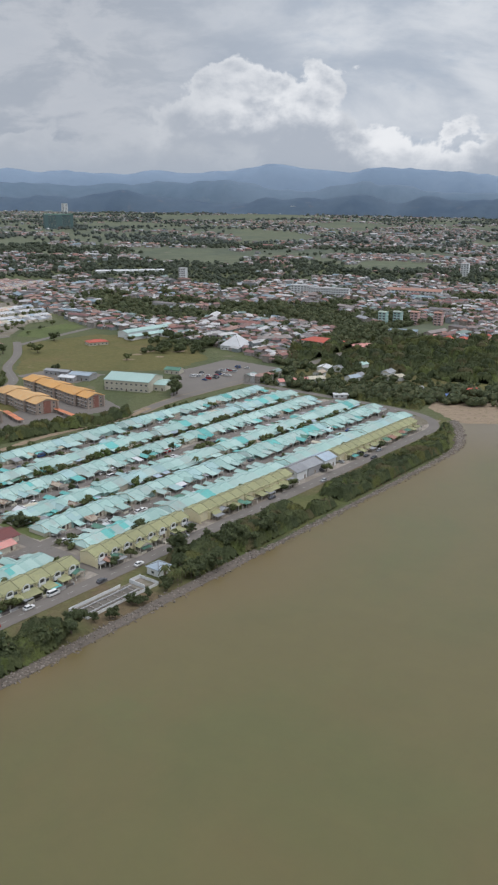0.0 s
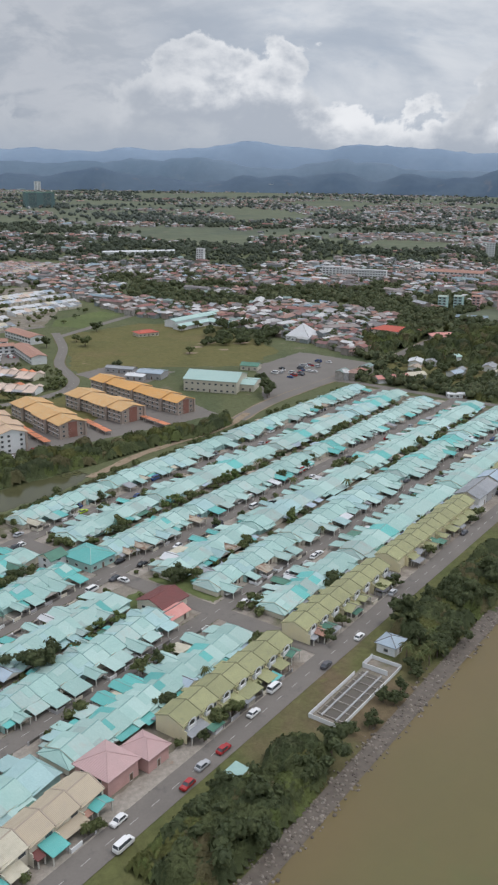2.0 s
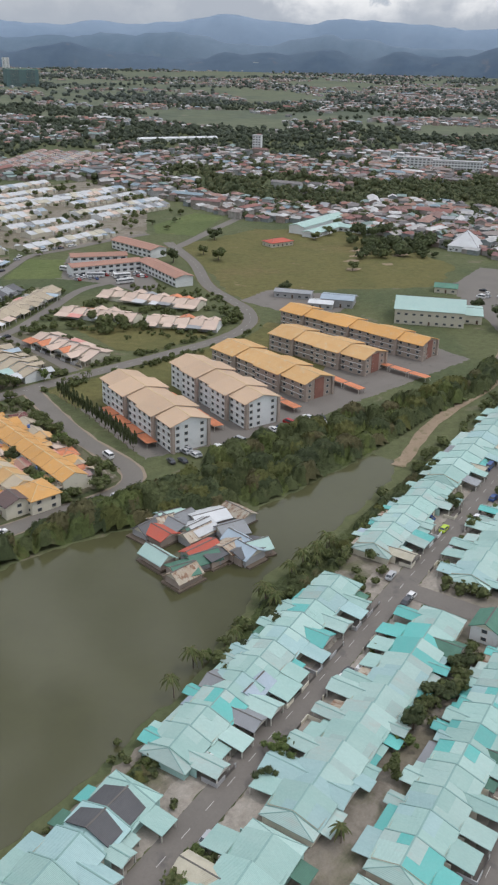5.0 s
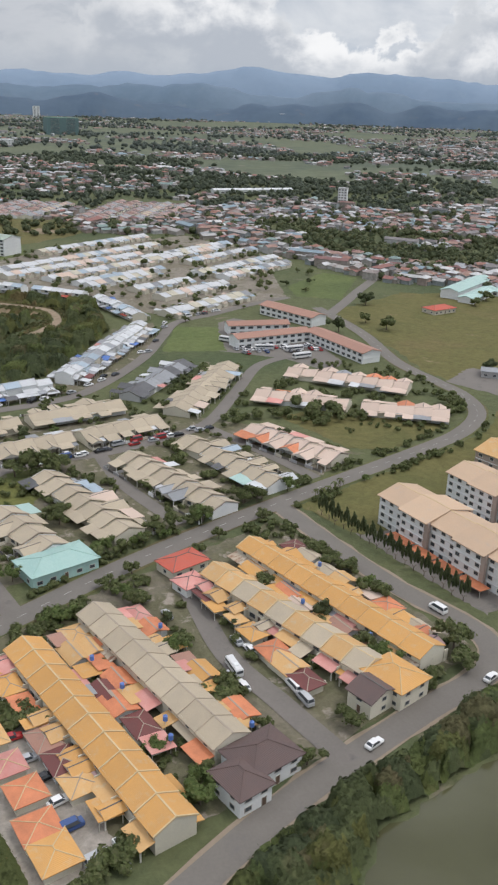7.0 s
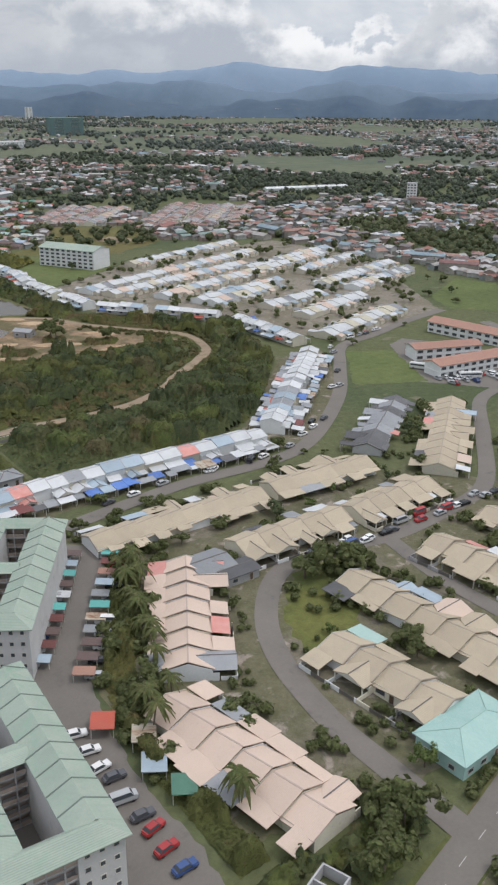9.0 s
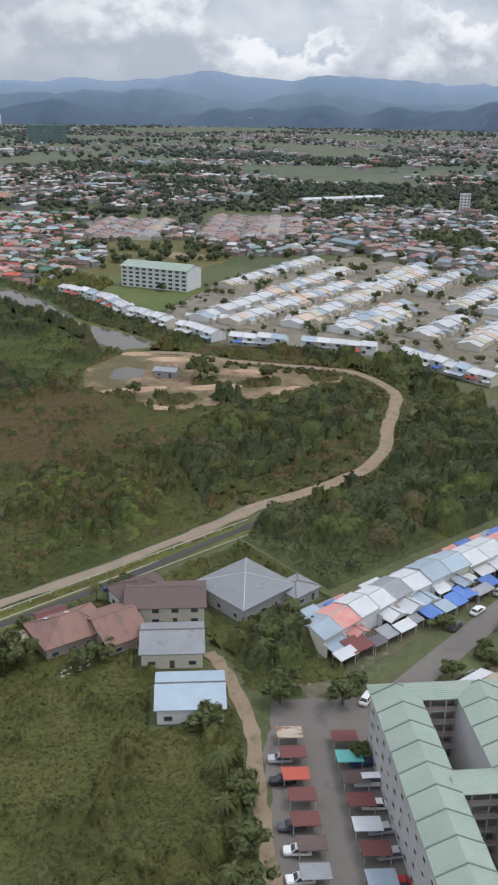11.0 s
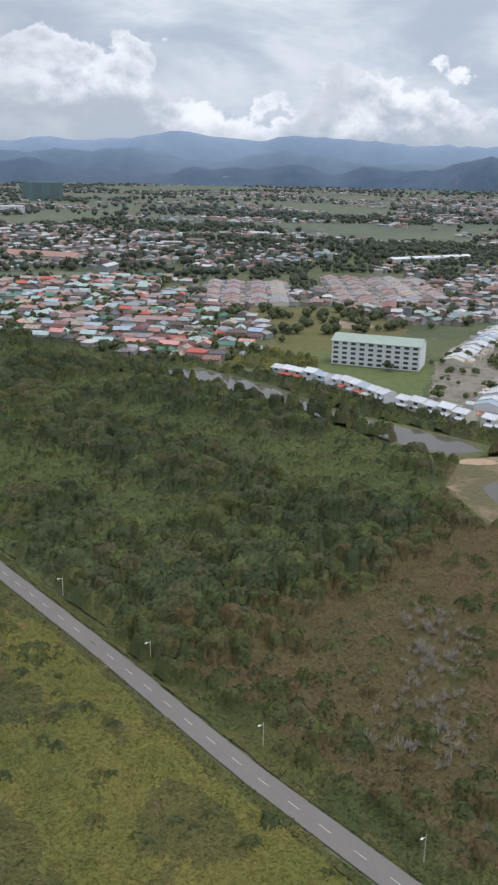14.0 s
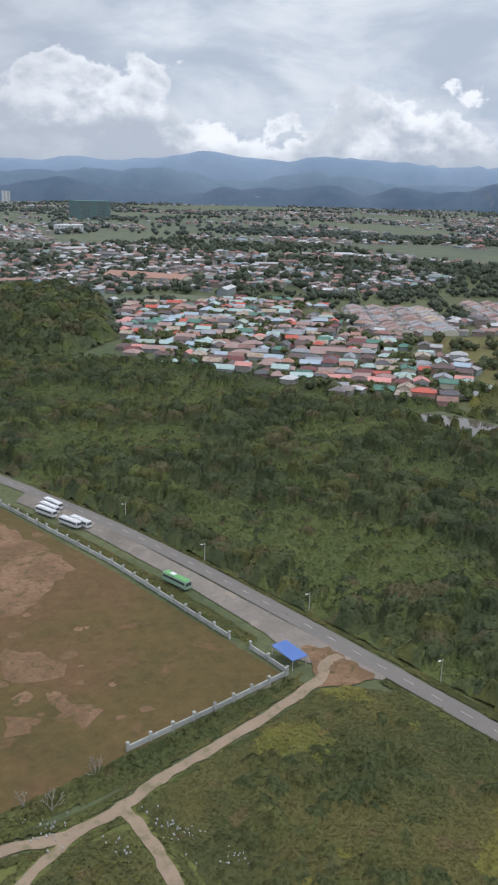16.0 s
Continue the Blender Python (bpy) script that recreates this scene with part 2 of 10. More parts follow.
def foliage(name, cols, fine=2.6):
    """Leaves: a colour for each clump, broken up by fine light and dark, letting some light through."""
    m = spread(name, cols, 0.7)
    N, L = m.node_tree.nodes, m.node_tree.links
    bs = N["Principled BSDF"]
    bs.inputs["Specular IOR Level"].default_value = 0.2
    src = bs.inputs["Base Color"].links[0].from_socket
    geo = N.new("ShaderNodeNewGeometry")
    nz = N.new("ShaderNodeTexNoise")
    nz.inputs["Scale"].default_value, nz.inputs["Detail"].default_value, nz.inputs["Roughness"].default_value = fine, 5, 0.7
    L.new(geo.outputs["Position"], nz.inputs["Vector"])
    mr = N.new("ShaderNodeMapRange")
    mr.inputs["From Min"].default_value, mr.inputs["From Max"].default_value = 0.3, 0.7
    mr.inputs["To Min"].default_value, mr.inputs["To Max"].default_value = 0.72, 1.35
    L.new(nz.outputs["Fac"], mr.inputs["Value"])
    hsv = N.new("ShaderNodeHueSaturation")
    L.new(mr.outputs[0], hsv.inputs["Value"])
    L.new(src, hsv.inputs["Color"])
    L.new(hsv.outputs[0], bs.inputs["Base Color"])
    bp = N.new("ShaderNodeBump")
    bp.inputs["Strength"].default_value, bp.inputs["Distance"].default_value = 0.7, 0.35
    L.new(nz.outputs["Fac"], bp.inputs["Height"])
    L.new(bp.outputs[0], bs.inputs["Normal"])
    tr = N.new("ShaderNodeBsdfTranslucent")
    L.new(hsv.outputs[0], tr.inputs["Color"])
    mx = N.new("ShaderNodeMixShader")
    mx.inputs[0].default_value = 0.35
    L.new(bs.outputs[0], mx.inputs[1])
    L.new(tr.outputs[0], mx.inputs[2])
    L.new(mx.outputs[0], N["Material Output"].inputs["Surface"])
    return m


def mottled(name, cols, scales, cuts, tone=0.22):
    """Leaves and blades whose colour drifts over the ground, each a little lighter or darker."""
    m = patches(name, cols, scales, 0.75, 0.0, cuts, 0.12)
    N, L = m.node_tree.nodes, m.node_tree.links
    bs = N["Principled BSDF"]
    src = bs.inputs["Base Color"].links[0].from_socket
    geo = N.new("ShaderNodeNewGeometry")
    mr = N.new("ShaderNodeMapRange")
    mr.inputs["To Min"].default_value, mr.inputs["To Max"].default_value = 1 - tone, 1 + tone
    L.new(geo.outputs["Random Per Island"], mr.inputs["Value"])
    hsv = N.new("ShaderNodeHueSaturation")
    L.new(mr.outputs[0], hsv.inputs["Value"])
    L.new(src, hsv.inputs["Color"])
    L.new(hsv.outputs[0], bs.inputs["Base Color"])
    tr = N.new("ShaderNodeBsdfTranslucent")
    L.new(hsv.outputs[0], tr.inputs["Color"])
    mx = N.new("ShaderNodeMixShader")
    mx.inputs[0].default_value = 0.4
    L.new(bs.outputs[0], mx.inputs[1])
    L.new(tr.outputs[0], mx.inputs[2])
    L.new(mx.outputs[0], N["Material Output"].inputs["Surface"])
    return m


def growth_pair(name, cols, scales=(0.03, 0.1, 1.6), cuts=(0.47, 0.55, 0.62), tone=.22):
    """The matted ground layer and the leaves above it, in the same colours."""
    return patches(name + "_mat", cols, scales, cuts=cuts, bump=0.7, grain=0.3), mottled(name + "_leaves", cols, scales, cuts, tone)


RUST = (0.20, 0.10, 0.055)
M = dict(
    teal=material("aqua_roof_sheet", (0.275, 0.435, 0.395), (0.335, 0.48, 0.435), 0.55, 0.5, 5, 0.5, 0.10, 0.25, ribs=2.2, streak=0.35, stain=(0.29, 0.42, 0.395), stain_at=(0.6, 0.8)),
    teal_pale=material("pale_aqua_roof_sheet", (0.385, 0.52, 0.475), (0.33, 0.48, 0.44), 0.6, 0.5, 5, 0.6, 0.10, 0.25, ribs=2.2, streak=0.35, stain=(0.41, 0.47, 0.43), stain_at=(0.6, 0.8)),
    teal_deep=material("deep_teal_roof_sheet", (0.10, 0.40, 0.365), (0.13, 0.40, 0.37), 0.5, 0.6, 5, 0.5, 0.14, 0.25, ribs=2.2),
    teal_grey=material("greyed_aqua_roof_sheet", (0.36, 0.455, 0.42), (0.30, 0.42, 0.39), 0.6, 0.5, 5, 0.6, 0.14, 0.25, ribs=2.2, streak=0.35, stain=(0.36, 0.39, 0.35), stain_at=(0.52, 0.72)),
    teal_sky=material("blue_aqua_roof_sheet", (0.285, 0.435, 0.43), (0.335, 0.475, 0.465), 0.55, 0.5, 5, 0.5, 0.12, 0.25, ribs=2.2, streak=0.35, stain=(0.27, 0.40, 0.41), stain_at=(0.58, 0.78)),
    teal_trim=plain("aqua_ridge_cap", (0.225, 0.365, 0.335), 0.6),
    olive=material("olive_tile_roof", (0.315, 0.315, 0.158), (0.255, 0.262, 0.135), 0.7, 0.7, 6, 0.6, 0.10, 0.3, ribs=1.6, stain=(0.22, 0.22, 0.13)),
    olive_trim=plain("olive_ridge_cap", (0.17, 0.17, 0.09), 0.7),
    green_roof=material("weathered_green_metal_roof", (0.255, 0.325, 0.265), (0.335, 0.385, 0.32), 0.5, 0.35, 5, 0.5, 0.05, 0.3, ribs=1.8, streak=0.5, stain=(0.24, 0.35, 0.27), stain_at=(0.54, 0.7)),
    green_trim=plain("shadowed_green_roof_rib", (0.15, 0.19, 0.16), 0.7),
    green_dark=material("dark_green_roof_sheet", (0.08, 0.20, 0.14), None, 0.6, 0.6, 6, 0.5, 0.15, 0.2, ribs=2.0),
    orange=material("ochre_tile_roof", (0.57, 0.30, 0.085), (0.51, 0.285, 0.10), 0.75, 0.4, 6, 0.5, 0.08, 0.3, ribs=1.6, stain=(0.50, 0.34, 0.18), stain_at=(0.55, 0.75)),
    orange_pale=material("faded_ochre_tile_roof", (0.56, 0.36, 0.165), (0.52, 0.30, 0.11), 0.75, 0.35, 6, 0.6, 0.08, 0.3, ribs=1.6, stain=(0.48, 0.40, 0.28), stain_at=(0.55, 0.75)),
    orange_bright=material("bright_orange_roof_sheet", (0.62, 0.22, 0.10), None, 0.6, 0.6, 6, 0.4, 0.12, 0.2, ribs=2.0),
    beige=material("sand_beige_tile_roof", (0.445, 0.37, 0.265), (0.385, 0.33, 0.245), 0.8, 0.4, 6, 0.6, 0.08, 0.3, ribs=1.6, stain=(0.36, 0.31, 0.25), stain_at=(0.58, 0.78)),
    pinkish=material("pale_pink_tile_roof", (0.57, 0.44, 0.355), (0.53, 0.42, 0.345), 0.8, 0.4, 6, 0.6, 0.07, 0.3, ribs=1.6, stain=(0.46, 0.37, 0.31), stain_at=(0.6, 0.8)),
    rosy=material("faded_red_roof_sheet", (0.52, 0.20, 0.17), (0.56, 0.30, 0.26), 0.7, 0.5, 6, 0.5, 0.14, 0.2, ribs=2.0),
    red=material("red_tile_roof", (0.48, 0.09, 0.05), (0.40, 0.10, 0.07), 0.7, 0.5, 6, 0.5, 0.15, 0.2, ribs=1.8),
    terracotta=material("terracotta_tile_roof", (0.36, 0.19, 0.135), (0.32, 0.19, 0.145), 0.8, 0.4, 6, 0.6, 0.07, 0.3, ribs=1.8, stain=(0.25, 0.17, 0.14), stain_at=(0.55, 0.75)),
    dusty_rose=material("dusty_rose_roof", (0.34, 0.235, 0.205), (0.29, 0.20, 0.18), 0.8, 0.5, 6, 0.5, 0.16, 0.2, ribs=2.0),
    netting=material("dark_green_netting", (0.115, 0.185, 0.185), (0.13, 0.20, 0.20), 0.9, 0.2, 3, 0.5, 0.0, 0.1),
    terracotta_old=material("old_terracotta_roof", (0.255, 0.14, 0.108), (0.22, 0.135, 0.112), 0.8, 0.4, 6, 0.6, 0.05, 0.3, ribs=1.8, streak=0.4, stain=(0.16, 0.11, 0.095), stain_at=(0.5, 0.68)),
    flat_tan=material("tan_metal_roof", (0.52, 0.365, 0.24), (0.47, 0.345, 0.24), 0.75, 0.35, 6, 0.6, 0.07, 0.3, ribs=1.6, stain=(0.42, 0.34, 0.27), stain_at=(0.58, 0.78)),
    maroon=material("maroon_roof", (0.16, 0.045, 0.04), (0.13, 0.05, 0.045), 0.7, 0.5, 6, 0.5, 0.08, 0.2, ribs=1.8),
    brown=material("dark_brown_tile_roof", (0.13, 0.085, 0.075), (0.11, 0.08, 0.075), 0.8, 0.5, 6, 0.5, 0.08, 0.3, ribs=1.8),
    pink=material("pink_tile_roof", (0.48, 0.32, 0.31), (0.43, 0.30, 0.29), 0.8, 0.5, 6, 0.5, 0.06, 0.3, ribs=1.8),
    grey=material("grey_metal_roof", (0.22, 0.23, 0.24), (0.27, 0.28, 0.29), 0.6, 0.4, 6, 0.5, 0.18, 0.2, ribs=2.0, stain=(0.17, 0.16, 0.155)),
    grey_dark=material("dark_grey_roof", (0.11, 0.11, 0.115), None, 0.7, 0.4, 6, 0.5, 0.2, 0.2, ribs=2.0),
    white_roof=material("pale_metal_roof", (0.58, 0.595, 0.60), (0.47, 0.48, 0.485), 0.5, 0.4, 6, 0.6, 0.10, 0.2, ribs=2.0, stain=(0.42, 0.38, 0.34), stain_at=(0.6, 0.8)),
    blue=material("blue_roof_sheet", (0.07, 0.14, 0.42), (0.10, 0.20, 0.45), 0.5, 0.5, 6, 0.5, 0.15, 0.2, ribs=2.0),
    blue_pale=material("pale_blue_roof_sheet", (0.34, 0.42, 0.485), (0.29, 0.35, 0.40), 0.5, 0.5, 6, 0.5, 0.15, 0.2, ribs=2.0),
    rusty=material("rusted_corrugated_sheet", (0.42, 0.40, 0.33), (0.33, 0.24, 0.16), 0.7, 0.8, 6, 0.4, 0.15, 0.25, ribs=2.5, streak=0.3, stain=RUST, stain_at=(0.5, 0.62)),
    sheet_cream=material("cream_roof_sheet", (0.56, 0.52, 0.40), None, 0.7, 0.6, 6, 0.5, 0.1, 0.2, ribs=2.0, stain=(0.40, 0.35, 0.26)),
    trim_dark=plain("dark_roof_joint", (0.13, 0.12, 0.11), 0.8),
    trim_pale=plain("pale_roof_joint", (0.56, 0.43, 0.25), 0.8),
    trim_pink=plain("pinkish_roof_joint", (0.43, 0.35, 0.30), 0.8),
    trim_sand=plain("sandy_roof_joint", (0.36, 0.305, 0.24), 0.8),
    wall_cream=material("cream_render", (0.62, 0.58, 0.47), (0.55, 0.52, 0.43), 0.9, 0.5, 5, 0.5, 0.14, 0.1, stain=(0.38, 0.35, 0.29), stain_at=(0.62, 0.8)),
    wall_yellow=material("yellow_cream_render", (0.66, 0.60, 0.38), (0.60, 0.56, 0.40), 0.9, 0.5, 5, 0.5, 0.08, 0.1, stain=(0.42, 0.38, 0.28), stain_at=(0.62, 0.8)),
    wall_white=material("white_render", (0.72, 0.73, 0.72), (0.62, 0.64, 0.64), 0.9, 0.3, 5, 0.5, 0.06, 0.1, stain=(0.47, 0.48, 0.47), stain_at=(0.6, 0.8)),
    wall_grey=material("grey_render", (0.40, 0.40, 0.40), (0.34, 0.34, 0.34), 0.9, 0.3, 5, 0.5, 0.08, 0.1, stain=(0.25, 0.25, 0.24), stain_at=(0.58, 0.78)),
    wall_flats=material("stained_pale_grey_render", (0.54, 0.54, 0.53), (0.46, 0.46, 0.45), 0.9, 0.3, 5, 0.5, 0.0, 0.1, stain=(0.34, 0.34, 0.33), stain_at=(0.56, 0.78)),
    wall_aged=material("weathered_white_wall", (0.46, 0.47, 0.44), (0.36, 0.37, 0.34), 0.9, 0.5, 5, 0.5, 0.12, 0.1, stain=(0.22, 0.22, 0.19), stain_at=(0.5, 0.68)),
    wall_pink=material("pink_render", (0.55, 0.34, 0.31), None, 0.9, 0.4, 5, 0.5, 0.08, 0.1),
    wall_brick=material("brick_red_render", (0.28, 0.13, 0.10), None, 0.9, 0.4, 5, 0.5, 0.08, 0.1),
    wall_taupe=material("taupe_render", (0.40, 0.33, 0.28), None, 0.9, 0.4, 5, 0.5, 0.08, 0.1),
    wall_aqua=material("aqua_render", (0.40, 0.60, 0.56), None, 0.9, 0.4, 5, 0.5, 0.08, 0.1),
    concrete=material("stained_concrete", (0.36, 0.33, 0.29), (0.29, 0.26, 0.23), 0.9, 0.25, 3, 0.5, 0.1, 0.2, world=True, stain=(0.20, 0.17, 0.14), stain_at=(0.55, 0.75)),
    drive=patches("worn_concrete_forecourt", ((0.25, 0.225, 0.19), (0.31, 0.28, 0.24), (0.21, 0.18, 0.145), (0.34, 0.24, 0.17)), (0.06, 0.25, 1.2), cuts=(0.45, 0.58, 0.66), bump=0.1),
    layby=patches("dusty_gravelly_tarmac", ((0.185, 0.165, 0.14), (0.215, 0.19, 0.16), (0.16, 0.142, 0.12), (0.26, 0.22, 0.175)), (0.06, 0.2, 1.2), cuts=(0.46, 0.56, 0.60), bump=0.1, grain=.15),
    paving=material("driveway_paving", (0.40, 0.33, 0.27), (0.33, 0.28, 0.24), 0.9, 0.3, 3, 0.5, 0.2, 0.2, stain=(0.40, 0.20, 0.12), stain_at=(0.62, 0.72)),
    asphalt=material("worn_asphalt", (0.140, 0.127, 0.112), (0.175, 0.157, 0.138), 0.9, 0.12, 2.5, 0.5, 0.0, 0.2, world=True, stain=(0.09, 0.085, 0.08), stain_at=(0.58, 0.75)),
    asphalt_pale=material("pale_dusty_asphalt", (0.142, 0.130, 0.114), (0.170, 0.154, 0.134), 0.9, 0.12, 2.5, 0.5, 0.0, 0.2, world=True, stain=(0.14, 0.13, 0.12), stain_at=(0.58, 0.75)),
    dirt=material("bare_sandy_earth", (0.29, 0.22, 0.15), (0.22, 0.165, 0.11), 0.95, 0.25, 2.5, 0.5, 0.0, 0.3, world=True, stain=(0.16, 0.135, 0.07), stain_at=(0.52, 0.66)),
    track=material("gravel_track", (0.28, 0.225, 0.165), (0.22, 0.175, 0.125), 0.95, 0.3, 2.5, 0.5, 0.0, 0.3, world=True, stain=(0.19, 0.18, 0.09), stain_at=(0.6, 0.75)),
    paint=plain("road_paint", (0.42, 0.41, 0.38), 0.8),
    glass=plain("dark_window_glass", (0.07, 0.08, 0.09), 0.15),
    door=material("brown_door", (0.14, 0.09, 0.06), None, 0.7, 1, 6, 0.5, 0.3, 0.0),
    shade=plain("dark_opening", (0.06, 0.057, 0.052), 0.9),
    post=plain("painted_post", (0.50, 0.48, 0.43), 0.8, tone=0.2),
    rock=spread("grey_brown_boulders", ((0.17, 0.145, 0.12), (0.21, 0.18, 0.15), (0.13, 0.11, 0.09), (0.25, 0.22, 0.185)), 0.9),
    bark=material("grey_brown_bark", (0.16, 0.125, 0.095), None, 0.95, 2, 12, 0.5, 0.15, 0.3),
    dead=material("bleached_dead_wood", (0.33, 0.295, 0.25), (0.24, 0.215, 0.18), 0.9, 2, 12, 0.5, 0.1, 0.2),
    leaf=foliage("broad_green_leaves", ((0.121, 0.144, 0.055), (0.136, 0.159, 0.061), (0.152, 0.172, 0.069), (0.108, 0.131, 0.053), (0.149, 0.159, 0.074))),
    leaf_dark=foliage("dark_mangrove_leaves", ((0.092, 0.113, 0.053), (0.103, 0.124, 0.057), (0.115, 0.136, 0.062), (0.085, 0.106, 0.052))),
    leaf_bright=foliage("bright_green_leaves", ((0.132, 0.178, 0.057), (0.149, 0.196, 0.064), (0.121, 0.163, 0.055), (0.167, 0.201, 0.074))),
    leaf_olive=foliage("olive_scrub_leaves", ((0.115, 0.12, 0.048), (0.10, 0.112, 0.043), (0.135, 0.13, 0.056), (0.09, 0.105, 0.04), (0.14, 0.125, 0.06))),
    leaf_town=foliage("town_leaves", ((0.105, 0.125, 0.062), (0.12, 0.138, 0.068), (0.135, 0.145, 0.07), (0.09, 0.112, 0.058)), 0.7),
    # Next two: haze put into the leaf colour, more of it at the horizon.
    leaf_far=foliage("hazed_leaves", ((0.092, 0.112, 0.078), (0.102, 0.122, 0.082), (0.112, 0.13, 0.086), (0.084, 0.104, 0.075)), 0.7),
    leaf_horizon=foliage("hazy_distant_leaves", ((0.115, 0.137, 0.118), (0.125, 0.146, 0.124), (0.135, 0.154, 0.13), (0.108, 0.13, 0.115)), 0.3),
    leaf_yellow=foliage("yellow_blossom", ((0.42, 0.34, 0.05), (0.20, 0.20, 0.05), (0.30, 0.26, 0.05))),
    frond=foliage("palm_fronds", ((0.12, 0.145, 0.055), (0.14, 0.16, 0.06), (0.155, 0.155, 0.065))),
    ground=patches("mixed_green_ground", ((0.085, 0.10, 0.048), (0.10, 0.11, 0.052), (0.07, 0.088, 0.042), (0.15, 0.135, 0.09))),
    clearing=patches("cleared_earth", ((0.30, 0.21, 0.135), (0.22, 0.155, 0.10), (0.115, 0.103, 0.053), (0.14, 0.112, 0.065)), (0.07, 0.18, 1.0), cuts=(0.48, 0.505, 0.565)),
    clearing_sand=patches("dug_sand", ((0.43, 0.31, 0.205), (0.38, 0.27, 0.175), (0.46, 0.34, 0.23), (0.32, 0.23, 0.15)), (0.1, 0.3, 1.5), cuts=(0.42, 0.55, 0.66), bump=0.5),
    lawn=patches("mown_grass", ((0.104, 0.103, 0.038), (0.124, 0.114, 0.043), (0.14, 0.115, 0.050), (0.20, 0.16, 0.09)), (0.02, 0.05, 0.4), cuts=(0.45, 0.58, 0.68)),
    lawn_bright=patches("lush_grass", ((0.098, 0.125, 0.044), (0.112, 0.135, 0.05), (0.088, 0.112, 0.042), (0.13, 0.132, 0.056)), (0.02, 0.05, 0.4)),
    scrub=patches("rank_scrub_ground", ((0.085, 0.098, 0.036), (0.105, 0.11, 0.042), (0.13, 0.10, 0.058), (0.13, 0.118, 0.05)), (0.02, 0.07, 0.6), cuts=(0.46, 0.56, 0.64)),
    scrub_yellow=patches("yellow_green_rough_grass", ((0.09, 0.105, 0.034), (0.125, 0.13, 0.04), (0.10, 0.098, 0.036), (0.15, 0.13, 0.05)), (0.025, 0.08, 0.6), cuts=(0.48, 0.56, 0.64)),
    pitch=patches("worn_playing_field", ((0.086, 0.066, 0.026), (0.102, 0.076, 0.029), (0.122, 0.076, 0.036), (0.145, 0.088, 0.047)), (0.035, 0.09, 0.5), cuts=(0.47, 0.54, 0.62)),
    bare_red=patches("bare_reddish_earth", ((0.175, 0.108, 0.062), (0.215, 0.135, 0.08), (0.15, 0.095, 0.052), (0.10, 0.078, 0.034)), (0.08, 0.3, 1.2), cuts=(0.45, 0.53, 0.58)),
    yard=patches("back_yard_ground", ((0.12, 0.12, 0.07), (0.22, 0.195, 0.16), (0.17, 0.15, 0.11), (0.30, 0.26, 0.21)), (0.05, 0.2, 0.8)),
    garden=patches("garden_grass_and_paving", ((0.105, 0.105, 0.058), (0.13, 0.12, 0.075), (0.165, 0.145, 0.11), (0.27, 0.235, 0.195)), (0.05, 0.16, 0.8), cuts=(0.47, 0.57, 0.60)),
    # Far grass, greyer and bluer: distance haze put into the colour.
    lawn_far=patches("hazed_grassland", ((0.100, 0.118, 0.078), (0.115, 0.130, 0.082), (0.088, 0.106, 0.074), (0.14, 0.138, 0.098)), (0.004, 0.012, 0.05)),
    sea=silt_and_tint(water("muddy_sea", (0.104, 0.102, 0.036), 0.38, 0.35, 0.06, (0.118, 0.102, 0.038))),
    river=water("green_brown_river", (0.066, 0.066, 0.032), 0.10, 0.6, 0.06),
    pond=water("grey_pond", (0.10, 0.088, 0.07), 0.04, 0.8, 0.02),
)
WEEDS = growth_pair("rank_weeds", ((0.092, 0.093, 0.032), (0.113, 0.104, 0.036), (0.070, 0.079, 0.028), (0.128, 0.100, 0.044)), (0.045, 0.13, 2.2), (0.47, 0.54, 0.62), .12)
YELLOW = growth_pair("yellow_grass", ((0.138, 0.136, 0.033), (0.158, 0.145, 0.037), (0.118, 0.121, 0.033), (0.170, 0.133, 0.046)), (0.045, 0.13, 2.2), (0.47, 0.54, 0.62), .12)
BUSH = growth_pair("green_bushes", ((0.065, 0.077, 0.028), (0.076, 0.086, 0.032), (0.056, 0.070, 0.026), (0.081, 0.084, 0.033)), tone=.15)
TANGLE = growth_pair("green_tangle", ((0.081, 0.091, 0.029), (0.099, 0.102, 0.033), (0.065, 0.077, 0.026), (0.106, 0.097, 0.040)), tone=.15)
DRY = growth_pair("dry_tangle", ((0.100, 0.085, 0.035), (0.115, 0.093, 0.040), (0.120, 0.089, 0.043), (0.081, 0.079, 0.031)), (0.035, 0.1, 1.6), (0.47, 0.52, 0.62), .15)
CANOPY = growth_pair("wood_canopy", ((0.068, 0.082, 0.034), (0.080, 0.094, 0.039), (0.058, 0.073, 0.032), (0.090, 0.094, 0.044)), tone=.15)
DEEP = growth_pair("deep_green_canopy", ((0.052, 0.066, 0.030), (0.060, 0.075, 0.033), (0.047, 0.060, 0.029), (0.068, 0.076, 0.036)), tone=.15)
RUSSET = growth_pair("olive_brown_canopy", ((0.090, 0.084, 0.040), (0.102, 0.092, 0.044), (0.078, 0.078, 0.036), (0.108, 0.090, 0.048)), tone=.15)
CREEPER = growth_pair("creeper_tangle", ((0.082, 0.104, 0.033), (0.099, 0.117, 0.038), (0.069, 0.089, 0.032), (0.106, 0.110, 0.042)), tone=.15)
FRESH = growth_pair("fresh_green", ((0.098, 0.124, 0.036), (0.118, 0.138, 0.040), (0.080, 0.106, 0.033), (0.130, 0.138, 0.044)), tone=.15)
RUST_GRASS = growth_pair("russet_grass", ((0.145, 0.098, 0.052), (0.160, 0.105, 0.057), (0.128, 0.090, 0.048), (0.125, 0.095, 0.045)), (0.035, 0.1, 1.6), (0.47, 0.52, 0.62), .15)
